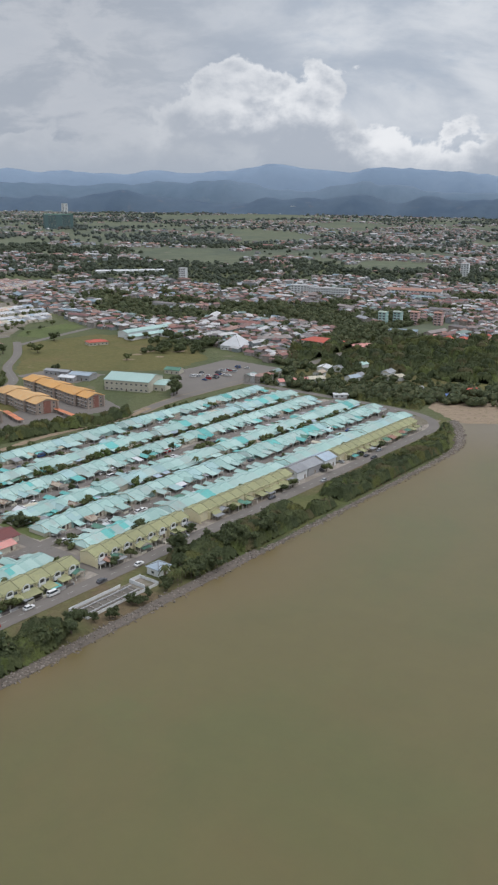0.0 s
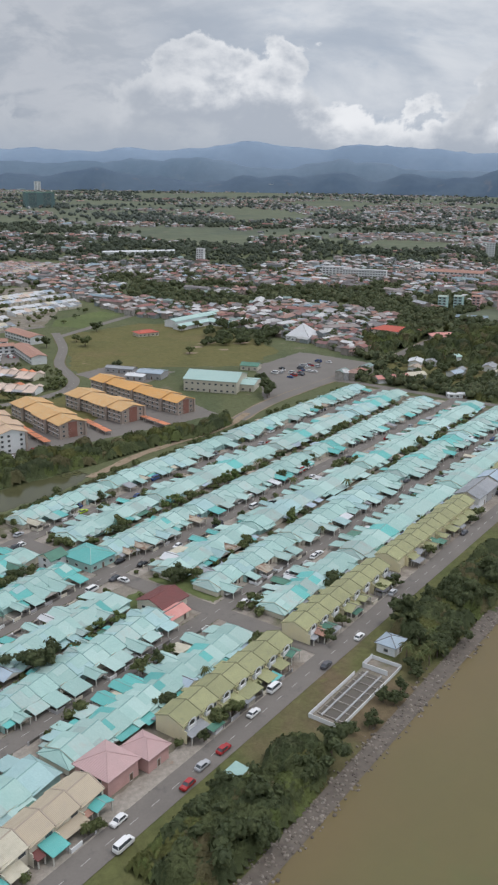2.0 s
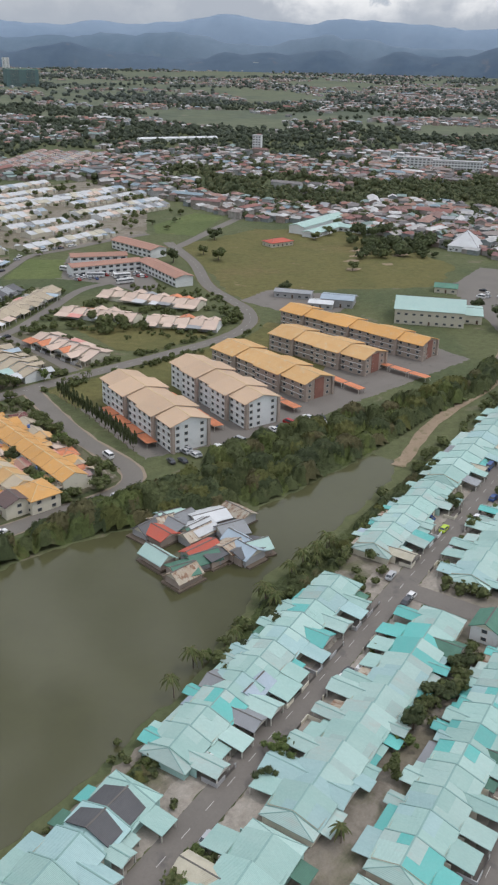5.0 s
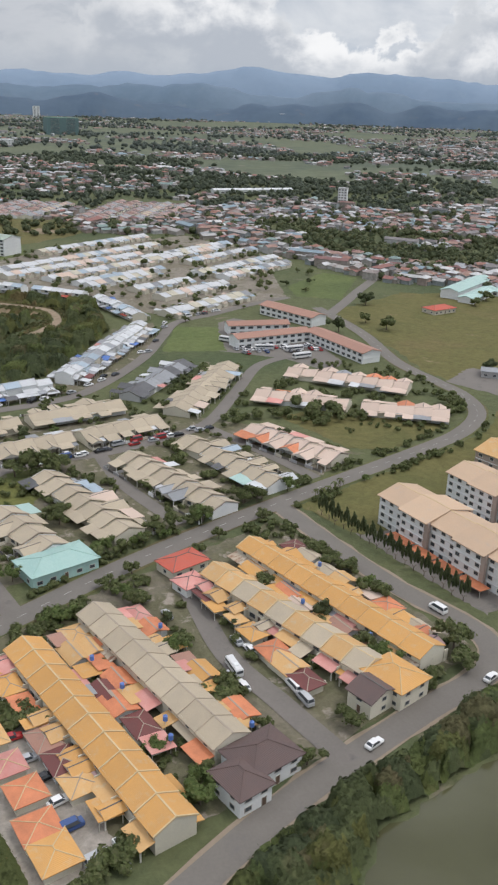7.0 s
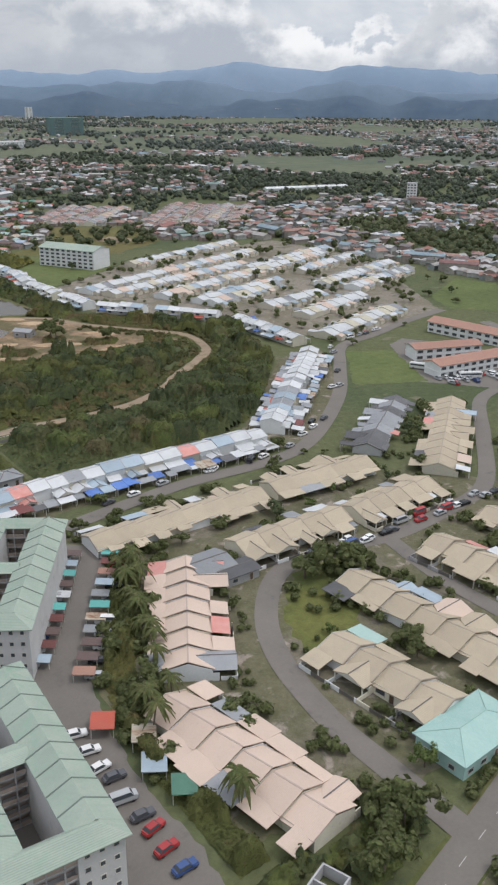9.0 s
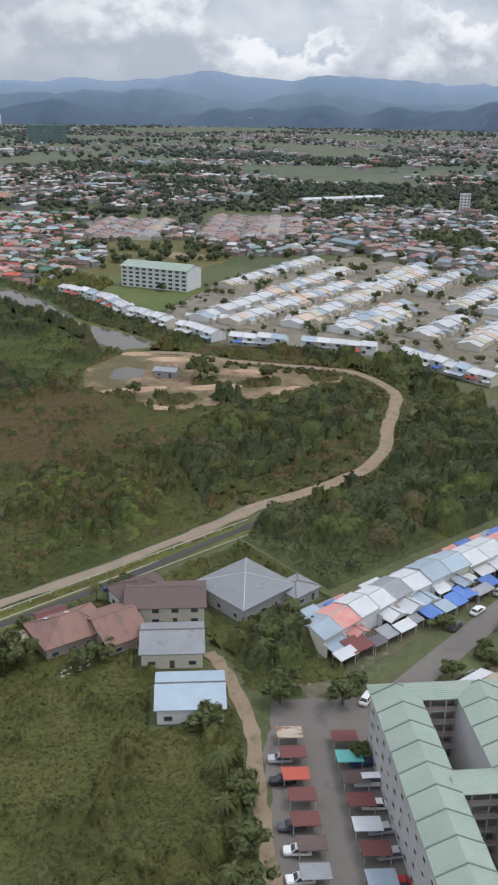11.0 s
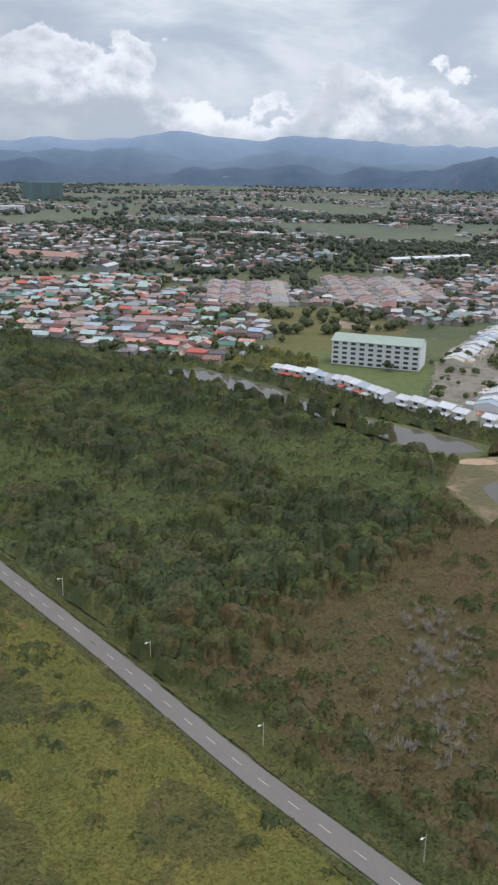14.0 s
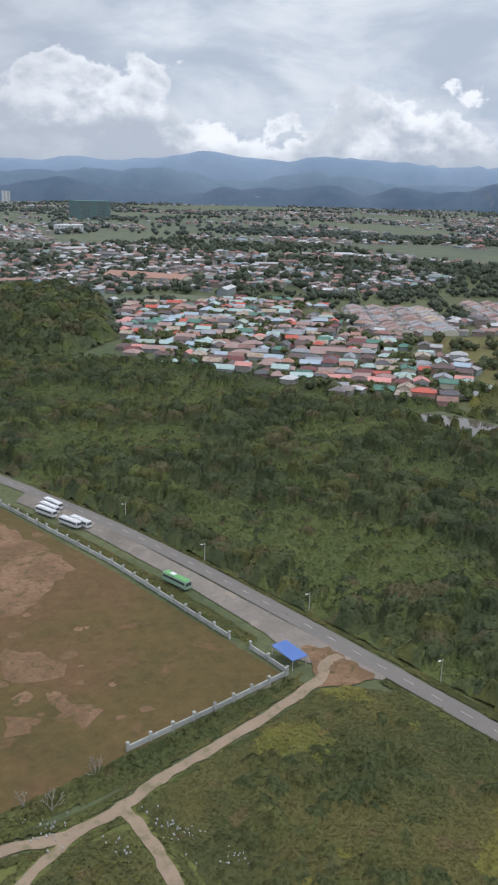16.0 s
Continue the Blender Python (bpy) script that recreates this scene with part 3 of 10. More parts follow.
WOOD_TONES = (CANOPY, CANOPY, DEEP, CANOPY, CREEPER, DEEP, RUSSET, TANGLE)
SCRUB_TONES = (TANGLE, BUSH, TANGLE, DRY, RUSSET, BUSH)

# ---- mesh building ----
FOOTPRINTS, ROADS = [], []


def claim(x, y, deg, w, d):
    """Notes the ground that a building stands on."""
    FOOTPRINTS.append((x, y, math.cos(radians(deg)), math.sin(radians(deg)), w / 2, d / 2))


def is_free(x, y, r=0.3):
    """Whether nothing is built there and no road passes."""
    for cx, cy, c, s, w, d in FOOTPRINTS:
        dx, dy = x - cx, y - cy
        if abs(dx * c + dy * s) < w + r and abs(dy * c - dx * s) < d + r:
            return False
    for line, half in ROADS:
        for p, q in zip(line, line[1:]):
            dx, dy = q[0] - p[0], q[1] - p[1]
            ln = dx * dx + dy * dy
            t = max(0.0, min(1.0, ((x - p[0]) * dx + (y - p[1]) * dy) / ln)) if ln > 1e-9 else 0.0
            if abs(p[0] + dx * t - x) + abs(p[1] + dy * t - y) < (half + r) * 1.4 and math.dist((p[0] + dx * t, p[1] + dy * t), (x, y)) < half + r:
                return False
    return True


class Solid:
    """Collects faces, each with its material, into one mesh."""

    def __init__(self):
        self.v, self.f, self.k, self.mats = [], [], [], []

    def slot(self, mat):
        if mat not in self.mats:
            self.mats.append(mat)
        return self.mats.index(mat)

    def face(self, pts, mat):
        n = len(self.v)
        self.v += [tuple(p) for p in pts]
        self.f.append(tuple(range(n, n + len(pts))))
        self.k.append(self.slot(mat))

    def box(self, a, b, mat, top=None):
        (x0, y0, z0), (x1, y1, z1) = a, b
        p = [(x0, y0, z0), (x1, y0, z0), (x1, y1, z0), (x0, y1, z0), (x0, y0, z1), (x1, y0, z1), (x1, y1, z1), (x0, y1, z1)]
        n = len(self.v)
        self.v += p
        for i, q in enumerate(((0, 3, 2, 1), (4, 5, 6, 7), (0, 1, 5, 4), (1, 2, 6, 5), (2, 3, 7, 6), (3, 0, 4, 7))):
            self.f.append(tuple(n + j for j in q))
            self.k.append(self.slot(top if top and i == 1 else mat))

    def slab(self, quad, thick, mat):
        """A sheet of some thickness whose upper face is quad (counter-clockwise from above)."""
        n = len(self.v)
        m = len(quad)
        self.v += [tuple(p) for p in quad] + [(p[0], p[1], p[2] - thick) for p in quad]
        k = self.slot(mat)
        self.f.append(tuple(range(n, n + m)))
        self.f.append(tuple(n + m + j for j in reversed(range(m))))
        for j in range(m):
            i = (j + 1) % m
            self.f.append((n + j, n + m + j, n + m + i, n + i))
        self.k += [k] * (m + 2)

    def tube(self, a, b, r0, r1, mat, sides=6):
        a, b = Vector(a), Vector(b)
        d = (b - a).normalized()
        s = d.orthogonal().normalized()
        t = d.cross(s)
        n = len(self.v)
        for c, r in ((a, r0), (b, r1)):
            for i in range(sides):
                q = 2 * math.pi * i / sides
                self.v.append(tuple(c + (s * math.cos(q) + t * math.sin(q)) * r))
        k = self.slot(mat)
        for i in range(sides):
            j = (i + 1) % sides
            self.f.append((n + i, n + j, n + sides + j, n + sides + i))
            self.k.append(k)
        self.f.append(tuple(n + sides + i for i in range(sides)))
        self.k.append(k)

    def mesh(self, name):
        me = bpy.data.meshes.new(name)
        me.from_pydata(self.v, [], self.f)
        for m in self.mats:
            me.materials.append(m)
        me.polygons.foreach_set("material_index", self.k)
        me.update()
        return me


def place(name, parts, m, label, category, group=""):
    """A thing: an Empty at its base that parents its parts, each (name, mesh) or (name, mesh, label) or (name, mesh, label, matrix); "arm>lamp" is a lamp on the arm before it."""
    root = new(name)
    root.matrix_basis = m
    tagged(root, label, category, group)
    last = {}
    for p in parts:
        over, _, own = p[0].rpartition(">")
        ob = new(own, p[1])
        ob.parent = last[over] if over else root
        last[own] = ob
        if len(p) > 2 and p[2]:
            ob["label"] = p[2]
        if len(p) > 3:
            ob.matrix_basis = p[3]
    return root


def E(u, v):
    """From the waterfront estate's own axes (along its rows, away from the sea) to the world."""
    c, s = math.cos(radians(22)), math.sin(radians(22))
    return (u * c - v * s, u * s + v * c)


def smooth(pts, steps=6):
    """A Catmull-Rom line through the points."""
    out = []
    p = [pts[0], *pts, pts[-1]]
    for i in range(1, len(p) - 2):
        a, b, c, d = (Vector(q) for q in p[i - 1:i + 3])
        for k in range(steps):
            t = k / steps
            out.append(0.5 * ((2 * b) + (c - a) * t + (2 * a - 5 * b + 4 * c - d) * t * t + (3 * b - a - 3 * c + d) * t ** 3))
    out.append(Vector(pts[-1]))
    return out


LAYER = [0.0]


def layer(z):
    """Heights of ground sheets, none of them quite alike."""
    LAYER[0] += 0.0003
    return z + LAYER[0]


def sheet(name, pts, z, mat, label, category="ground", rag=0.0):
    """A flat piece of ground with a given outline; rag makes its edge uneven."""
    rng = random.Random(len(pts) + int(pts[0][0] * 7))
    z = layer(z)
    if rag:
        fine = []
        for i, a in enumerate(pts):
            b = pts[(i + 1) % len(pts)]
            n = max(1, int(math.dist(a, b) / (rag * 2.5)))
            for k in range(n):
                t = k / n
                fine.append((a[0] + (b[0] - a[0]) * t + rng.uniform(-rag, rag), a[1] + (b[1] - a[1]) * t + rng.uniform(-rag, rag)))
        pts = fine
    me = bpy.data.meshes.new(name)
    me.from_pydata([(p[0], p[1], z) for p in pts], [], [tuple(range(len(pts)))])
    if me.polygons[0].normal.z < 0:
        me.flip_normals()
    me.materials.append(mat)
    return tagged(new(name, me), label, category, kind="structure")


def ribbon(pts, width, z, rag=0.0, seed=1):
    rng = random.Random(seed)
    v, f = [], []
    n = len(pts)
    for i, p in enumerate(pts):
        a, b = Vector(pts[max(0, i - 1)]), Vector(pts[min(n - 1, i + 1)])
        d = (b - a).normalized()
        o = Vector((-d.y, d.x)) * width / 2
        r0, r1 = 1 + rng.uniform(-rag, rag), 1 + rng.uniform(-rag, rag)
        v += [(p[0] + o.x * r0, p[1] + o.y * r0, z), (p[0] - o.x * r1, p[1] - o.y * r1, z)]
        if i:
            f.append((2 * i - 2, 2 * i - 1, 2 * i + 1, 2 * i))
    return v, f


def road(name, pts, width, mat, label, z=0.06, rag=0.0, verge=None, dashes=False, category="road"):
    line = smooth(pts) if len(pts) > 2 else [Vector(pts[0]).lerp(Vector(pts[1]), i / 6) for i in range(7)]
    ROADS.append((line, width / 2))
    z = layer(z + 0.05)
    if verge:
        v, f = ribbon(line, width + 1.0, z - 0.02, 0.1, 5)
        me = bpy.data.meshes.new("verge")
        me.from_pydata(v, [], f)
        me.materials.append(verge)
        tagged(new("verge", me), "dusty sandy verge beside a road", "verge", kind="structure")
    v, f = ribbon(line, width, z, rag, 9)
    me = bpy.data.meshes.new(name)
    me.from_pydata(v, [], f)
    me.materials.append(mat)
    ob = tagged(new(name, me), label, category, kind="structure")
    if dashes:
        s = Solid()
        run = 0.0
        for a, b in zip(line, line[1:]):
            d = b - a
            ln = d.length
            if ln < 1e-6:
                continue
            d = d / ln
            o = Vector((-d.y, d.x)) * 0.045
            t = 0.0
            while t < ln:
                if (run + t) % 4.6 < 0.25:
                    p, q = a + d * t, a + d * (t + 1.7)
                    s.face([(p.x - o.x, p.y - o.y, z + 0.02), (q.x - o.x, q.y - o.y, z + 0.02), (q.x + o.x, q.y + o.y, z + 0.02), (p.x + o.x, p.y + o.y, z + 0.02)], M["paint"])
                    t += 1.7
                t += 0.2
            run += ln
        if s.f:
            tagged(new("road_marking", s.mesh("road_marking")), "faded white dashes along the middle of a road", "marking", kind="structure")
    return ob


def inside(p, poly):
    x, y = p
    hit = False
    for i, (x0, y0) in enumerate(poly):
        x1, y1 = poly[i - 1]
        if (y0 > y) != (y1 > y) and x < (x1 - x0) * (y - y0) / (y1 - y0) + x0:
            hit = not hit
    return hit


def quads_mesh(name, corners, mat, extra=None):
    """One mesh of loose quads from an array (n, 4, 3); extra: more vertices and triangles."""
    n = len(corners)
    verts = corners.reshape(-1, 3)
    loops = np.arange(n * 4, dtype=np.int32)
    starts = np.arange(n, dtype=np.int32) * 4
    if extra is not None:
        ev, ef = extra
        loops = np.concatenate([loops, (ef + len(verts)).reshape(-1).astype(np.int32)])
        starts = np.concatenate([starts, n * 4 + np.arange(len(ef), dtype=np.int32) * 3])
        verts = np.concatenate([verts, ev])
    me = bpy.data.meshes.new(name)
    me.vertices.add(len(verts))
    me.vertices.foreach_set("co", verts.astype(np.float32).reshape(-1))
    me.loops.add(len(loops))
    me.loops.foreach_set("vertex_index", loops)
    me.polygons.add(len(starts))
    me.polygons.foreach_set("loop_start", starts)
    me.update(calc_edges=True)
    if extra is not None:
        flags = np.zeros(len(starts), dtype=bool)
        flags[n:] = True
        me.polygons.foreach_set("use_smooth", flags)
    me.validate()
    me.materials.append(mat)
    return me


_ico = bmesh.new()
bmesh.ops.create_icosphere(_ico, subdivisions=2, radius=1.0)
ICO_V = np.array([v.co[:] for v in _ico.verts])
ICO_F = np.array([[v.index for v in f.verts] for f in _ico.faces])
_ico.free()
_ico = bmesh.new()
bmesh.ops.create_icosphere(_ico, subdivisions=1, radius=1.0)
ICO1_V = np.array([v.co[:] for v in _ico.verts])
ICO1_F = np.array([[v.index for v in f.verts] for f in _ico.faces])
_ico = bmesh.new()
bmesh.ops.create_icosphere(_ico, subdivisions=1, radius=1)
ICO0_V = np.array([v.co[:] for v in _ico.verts])
ICO0_F = np.array([[v.index for v in f.verts] for f in _ico.faces])
_ico.free()


def leaf_cloud(centres, radii, count, size, rng, core=0.72, flat=0.8, low=-0.35):
    """Leaf clumps over the outside of rounded crowns, with a dark core inside each. centres (n, 3), radii (n,)."""
    n = len(centres)
    d = rng.normal(size=(n, count, 3))
    d /= np.linalg.norm(d, axis=2, keepdims=True)
    d[..., 2] = np.where(d[..., 2] < low, -d[..., 2], d[..., 2])
    lobes = 0.80 + 0.22 * np.sin(d[..., 0:1] * 5 + rng.uniform(0, 6, (n, 1, 1))) * np.cos(d[..., 1:2] * 5 + rng.uniform(0, 6, (n, 1, 1)))
    rad = radii[:, None, None] * lobes * rng.uniform(0.86, 1.08, (n, count, 1))
    squash = np.array([1, 1, flat])
    pos = centres[:, None, :] + d * rad * squash
    nrm = d + np.array([0, 0, .25]) + rng.normal(scale=0.42, size=d.shape)
    nrm /= np.linalg.norm(nrm, axis=2, keepdims=True)
    ref = rng.normal(size=d.shape)
    a = np.cross(nrm, ref)
    a /= np.linalg.norm(a, axis=2, keepdims=True) + 1e-9
    b = np.cross(nrm, a)
    s = size * rng.uniform(0.6, 1.35, (n, count, 1)) * np.clip(radii / np.mean(radii), 0.6, 1.6)[:, None, None]
    a, b = a * s, b * s * rng.uniform(0.5, 1.0, (n, count, 1))
    quads = np.stack([pos - a * 0.9 - b * 0.4, pos + a * 0.3 - b, pos + a + b * 0.4, pos - a * 0.3 + b], axis=2).reshape(-1, 4, 3)
    iv, jf = ICO0_V, ICO0_F
    jitter = rng.uniform(0.82, 1.12, (n, len(iv), 1))
    cv = centres[:, None, :] + iv[None] * jitter * (radii * core)[:, None, None] * squash
    cf = (jf[None] + (np.arange(n) * len(iv))[:, None, None]).reshape(-1, 3)
    return quads, (cv.reshape(-1, 3), cf)


def crown_mesh(name, seed, radius, clumps, mat, count=72, size=0.25, flat=0.85):
    """A crown of several overlapping clumps of leaves."""
    rng = np.random.default_rng(seed)
    c = rng.normal(scale=(0.50, 0.50, 0.24), size=(clumps, 3)) * radius
    c[0] = 0
    r = radius * rng.uniform(0.36, 0.58, clumps)
    q, core = leaf_cloud(c, r, count, size, rng, 0.74, flat)
    return quads_mesh(name, q, mat, core)


def trunk_mesh(name, seed, height, r, spread_r, mat):
    rng = random.Random(seed)
    s = Solid()
    top = (rng.uniform(-.1, .1), rng.uniform(-.1, .1), height * 0.62)
    s.tube((0, 0, 0), top, r, r * 0.7, mat, 7)
    for i in range(5):
        q = i * 1.26 + rng.uniform(-.3, .3)
        s.tube(top, (math.cos(q) * spread_r * 0.6, math.sin(q) * spread_r * 0.6, height * rng.uniform(0.85, 1.05)), r * 0.5, r * 0.16, mat, 5)
    return s.mesh(name)


TREES = {}
for key, mat, seeds in (("broad", "leaf", 5), ("dark", "leaf_dark", 5), ("bright", "leaf_bright", 3)):
    TREES[key] = [(trunk_mesh("trunk", i + 3, 2.6, 0.16, 1.9, M["bark"]), crown_mesh("crown", 11 * i + len(key), 2.0, 12, M[mat], 50, .225)) for i in range(seeds)]
TREES["yellow"] = [(trunk_mesh("trunk", 4, 2.6, 0.16, 1.9, M["bark"]), crown_mesh("crown", 91, 2.0, 9, M["leaf_yellow"]))]
TREES["large"] = [(trunk_mesh("trunk", 6, 2.6, 0.16, 1.9, M["bark"]), crown_mesh("crown", 93, 2.0, 30, M["leaf"], 260, .075, .9))]
TREE_WORDS = {"large": "large old leafy tree with a broad crown", "broad": "leafy green broad-leaved tree with a rounded crown", "dark": "dense dark green tree with a spreading crown", "bright": "bright green leafy garden tree", "yellow": "tree covered in yellow blossom"}


def tree(x, y, size=1.0, kind="broad", seed=0, group="garden trees", z=0.0):
    if not is_free(x, y, 0.25 + size * .35):
        return None
    rng = random.Random(seed * 31 + int(x * 13) + int(y * 7))
    t, c = TREES[kind][rng.randrange(len(TREES[kind]))]
    m = pose(x, y, z, 0, 0, rng.uniform(0, 360)) @ Matrix.Diagonal((size * rng.uniform(.85, 1.15), size * rng.uniform(.85, 1.15), size * rng.uniform(.8, 1.15), 1))
    return place("tree", [("trunk", t), ("crown", c, "", pose(0, 0, 2.5))], m, TREE_WORDS[kind], "tree", group)


def palm_meshes(seed):
    rng = random.Random(seed)
    s = Solid()
    lean = (rng.uniform(-.5, .5), rng.uniform(-.5, .5))
    prev = (0, 0, 0)
    for i in range(1, 5):
        t = i / 4
        p = (lean[0] * t * t, lean[1] * t * t, 4.2 * t)
        s.tube(prev, p, 0.14 - 0.015 * i, 0.13 - 0.015 * i, M["bark"], 6)
        prev = p
    trunk = s.mesh("trunk")
    s = Solid()
    for i in range(17):
        q = i * 2.4 + rng.uniform(-.2, .2)
        up = rng.uniform(-0.2, 0.9)
        ln = rng.uniform(1.5, 2.1)
        pts = []
        for k in range(5):
            t = k / 4
            r = ln * t
            pts.append((prev[0] + math.cos(q) * r, prev[1] + math.sin(q) * r, prev[2] + up * r * 0.8 - 0.55 * r * r))
        side = (-math.sin(q), math.cos(q))
        for k in range(4):
            w0, w1 = 0.26 * (1 - abs(k / 4 - .4)), 0.26 * (1 - abs((k + 1) / 4 - .4)) * (0.2 if k == 3 else 1)
            a, b = pts[k], pts[k + 1]
            for sg in (1, -1):
                s.face([a, b, (b[0] + side[0] * w1 * sg, b[1] + side[1] * w1 * sg, b[2] - 0.14), (a[0] + side[0] * w0 * sg, a[1] + side[1] * w0 * sg, a[2] - 0.14)], M["frond"])
    return trunk, s.mesh("crown")


PALMS = [palm_meshes(i) for i in range(4)]


def palm(x, y, size=1.0, seed=0, group="palms"):
    if not is_free(x, y, 0.2):
        return None
    rng = random.Random(seed * 17 + int(x * 11) + int(y * 5))
    t, c = PALMS[rng.randrange(4)]
    return place("palm_tree", [("trunk", t), ("crown", c)], pose(x, y, 0, 0, 0, rng.uniform(0, 360)) @ Matrix.Diagonal((size, size, size * rng.uniform(.8, 1.1), 1)), "coconut palm with a slim trunk and drooping fronds", "palm tree", group)


def stuff(name, me, label, category):
    return tagged(new(name, me), label, category, kind="stuff")


def thicket(name, poly, n, r, mat, label, seed, count=70, size=0.42, category="woodland", skip=(), flat=0.8, lift=0.55, clear=.6, cluster=-9.0):
    """Many crowns grown together over an outline, as one mass."""
    rng = np.random.default_rng(seed)
    pr = random.Random(seed)
    xs, ys = [p[0] for p in poly], [p[1] for p in poly]
    pts, rad = [], []
    tries = 0
    while len(pts) < n and tries < n * 30:
        tries += 1
        p = (pr.uniform(min(xs), max(xs)), pr.uniform(min(ys), max(ys)))
        if not inside(p, poly) or any(inside(p, q) for q in skip) or not is_free(*p, clear):
            continue
        if noise.noise((p[0] * 0.17, p[1] * 0.17, seed + 4.5)) < cluster:
            continue
        k = 0.65 + 0.9 * max(0.0, noise.noise((p[0] * 0.05, p[1] * 0.05, seed)) + 0.35)
        q = r * k * pr.uniform(0.75, 1.25)
        pts.append((p[0], p[1], q * lift * pr.uniform(0.8, 1.3)))
        rad.append(q)
    if not pts:
        return None
    q, core = leaf_cloud(np.array(pts), np.array(rad), count, size, rng, 0.76, flat)
    return stuff(name, quads_mesh(name, q, mat, core), label, category)


def crowns_in(poly, n, r0, r1, h0, h1, seed, above=-9.0, scale=.04):
    """Rounded tops spread over an outline, where the ground favours them."""
    pr = random.Random(seed)
    xs, ys = [p[0] for p in poly], [p[1] for p in poly]
    out = []
    for _ in range(n * 12):
        p = (pr.uniform(min(xs), max(xs)), pr.uniform(min(ys), max(ys)))
        if inside(p, poly) and noise.noise((p[0] * scale, p[1] * scale, seed)) > above:
            out.append((p[0], p[1], pr.uniform(r0, r1), pr.uniform(h0, h1)))
        if len(out) >= n:
            break
    return out


def growth(name, poly, step, low, looks, per_m2, leaf, label, category, seed, crowns=(), zone=None, clear=None, edge=1.4, bumps=.22, blend=.35, tones=(), loose=.26):
    """Rank growth: an uneven matted surface with rounded tops, covered with loose leaves. zone(x, y) > 0 takes the second look; each rounded top takes one of the tones."""
    rng = np.random.default_rng(seed)
    px, py = np.array([p[0] for p in poly]), np.array([p[1] for p in poly])
    gx, gy = np.arange(px.min() - step, px.max() + 2 * step, step), np.arange(py.min() - step, py.max() + 2 * step, step)
    X, Y = np.meshgrid(gx, gy)
    hit, dist = np.zeros(X.shape, bool), np.full(X.shape, 1e9)
    for i in range(len(px)):
        x0, y0, x1, y1 = px[i], py[i], px[i - 1], py[i - 1]
        if y0 != y1:
            hit ^= ((y0 > Y) != (y1 > Y)) & (X < (x1 - x0) * (Y - y0) / (y1 - y0) + x0)
        ln = (x1 - x0) ** 2 + (y1 - y0) ** 2 + 1e-9
        t = np.clip(((X - x0) * (x1 - x0) + (Y - y0) * (y1 - y0)) / ln, 0, 1)
        dist = np.minimum(dist, np.hypot(x0 + t * (x1 - x0) - X, y0 + t * (y1 - y0) - Y))
    if clear is not None:
        for cx, cy, c, s, w, d in FOOTPRINTS:
            dx, dy = X - cx, Y - cy
            hit &= ~((np.abs(dx * c + dy * s) < w + clear) & (np.abs(dy * c - dx * s) < d + clear))
        for line, half in ROADS:
            for p, q in zip(line, line[1:]):
                dx, dy = q[0] - p[0], q[1] - p[1]
                t = np.clip(((X - p[0]) * dx + (Y - p[1]) * dy) / (dx * dx + dy * dy + 1e-9), 0, 1)
                hit &= np.hypot(p[0] + dx * t - X, p[1] + dy * t - Y) > half + clear
        inner = hit.copy()
        for k in range(1, int(edge / step) + 2):
            dist = np.where(inner, dist, np.minimum(dist, (k - .7) * step))
            inner = inner & np.roll(inner, 1, 0) & np.roll(inner, -1, 0) & np.roll(inner, 1, 1) & np.roll(inner, -1, 1)
    Z = np.zeros(X.shape)
    for j, i in np.argwhere(hit):
        Z[j, i] = max(0.0, .4 + noise.fractal((X[j, i] * bumps, Y[j, i] * bumps, seed), 1.0, 2.0, 4))
    Z = Z * low * rng.uniform(.75, 1.2, Z.shape)
    owner = np.full(X.shape, -1)
    for cx, cy, r, h in crowns:
        i0, i1 = np.searchsorted(gx, (cx - r * 1.2, cx + r * 1.2))
        j0, j1 = np.searchsorted(gy, (cy - r * 1.2, cy + r * 1.2))
        dx, dy = X[j0:j1, i0:i1] - cx, Y[j0:j1, i0:i1] - cy
        way = np.arctan2(dy, dx)
        lobes = 1 + .13 * np.sin(3 * way + cx) + .08 * np.sin(5 * way + cy * 3)
        d2 = (dx ** 2 + dy ** 2) / (r * lobes) ** 2
        full = np.clip(1 - d2, 0, 1)
        dome = np.where(d2 < 1, h * np.clip(full * 5, 0, 1) ** .5 + r * .8 * np.sqrt(full), 0) * rng.uniform(.88, 1.06, d2.shape)
        tall = dome > Z[j0:j1, i0:i1]
        owner[j0:j1, i0:i1] = np.where(tall, int(rng.integers(0, max(1, len(tones)))), owner[j0:j1, i0:i1])
        Z[j0:j1, i0:i1] = np.maximum(Z[j0:j1, i0:i1], dome)
    Z = Z * np.clip(dist / edge, 0.03, 1) + np.where(dist < step, .02, .06)
    slope_y, slope_x = np.gradient(Z, step)
    idx = np.full(X.shape, -1)
    idx[hit] = np.arange(hit.sum())
    jit = rng.uniform(-.25, .25, (2,) + X.shape) * step
    verts = np.stack([(X + jit[0])[hit], (Y + jit[1])[hit], Z[hit]], 1)
    a, b, c, d = idx[:-1, :-1], idx[:-1, 1:], idx[1:, 1:], idx[1:, :-1]
    ok = (a >= 0) & (b >= 0) & (c >= 0) & (d >= 0)
    tris = np.concatenate([np.stack([a[ok], b[ok], c[ok]], 1), np.stack([a[ok], c[ok], d[ok]], 1)])
    # loose leaves, facing out from the surface
    n = int(hit.sum() * step * step * per_m2)
    steep = np.sqrt(1 + np.clip(slope_x ** 2 + slope_y ** 2, 0, 6))[hit]
    pick = np.argwhere(hit)[rng.choice(len(steep), n, p=steep / steep.sum())]
    j, i = pick[:, 0], pick[:, 1]
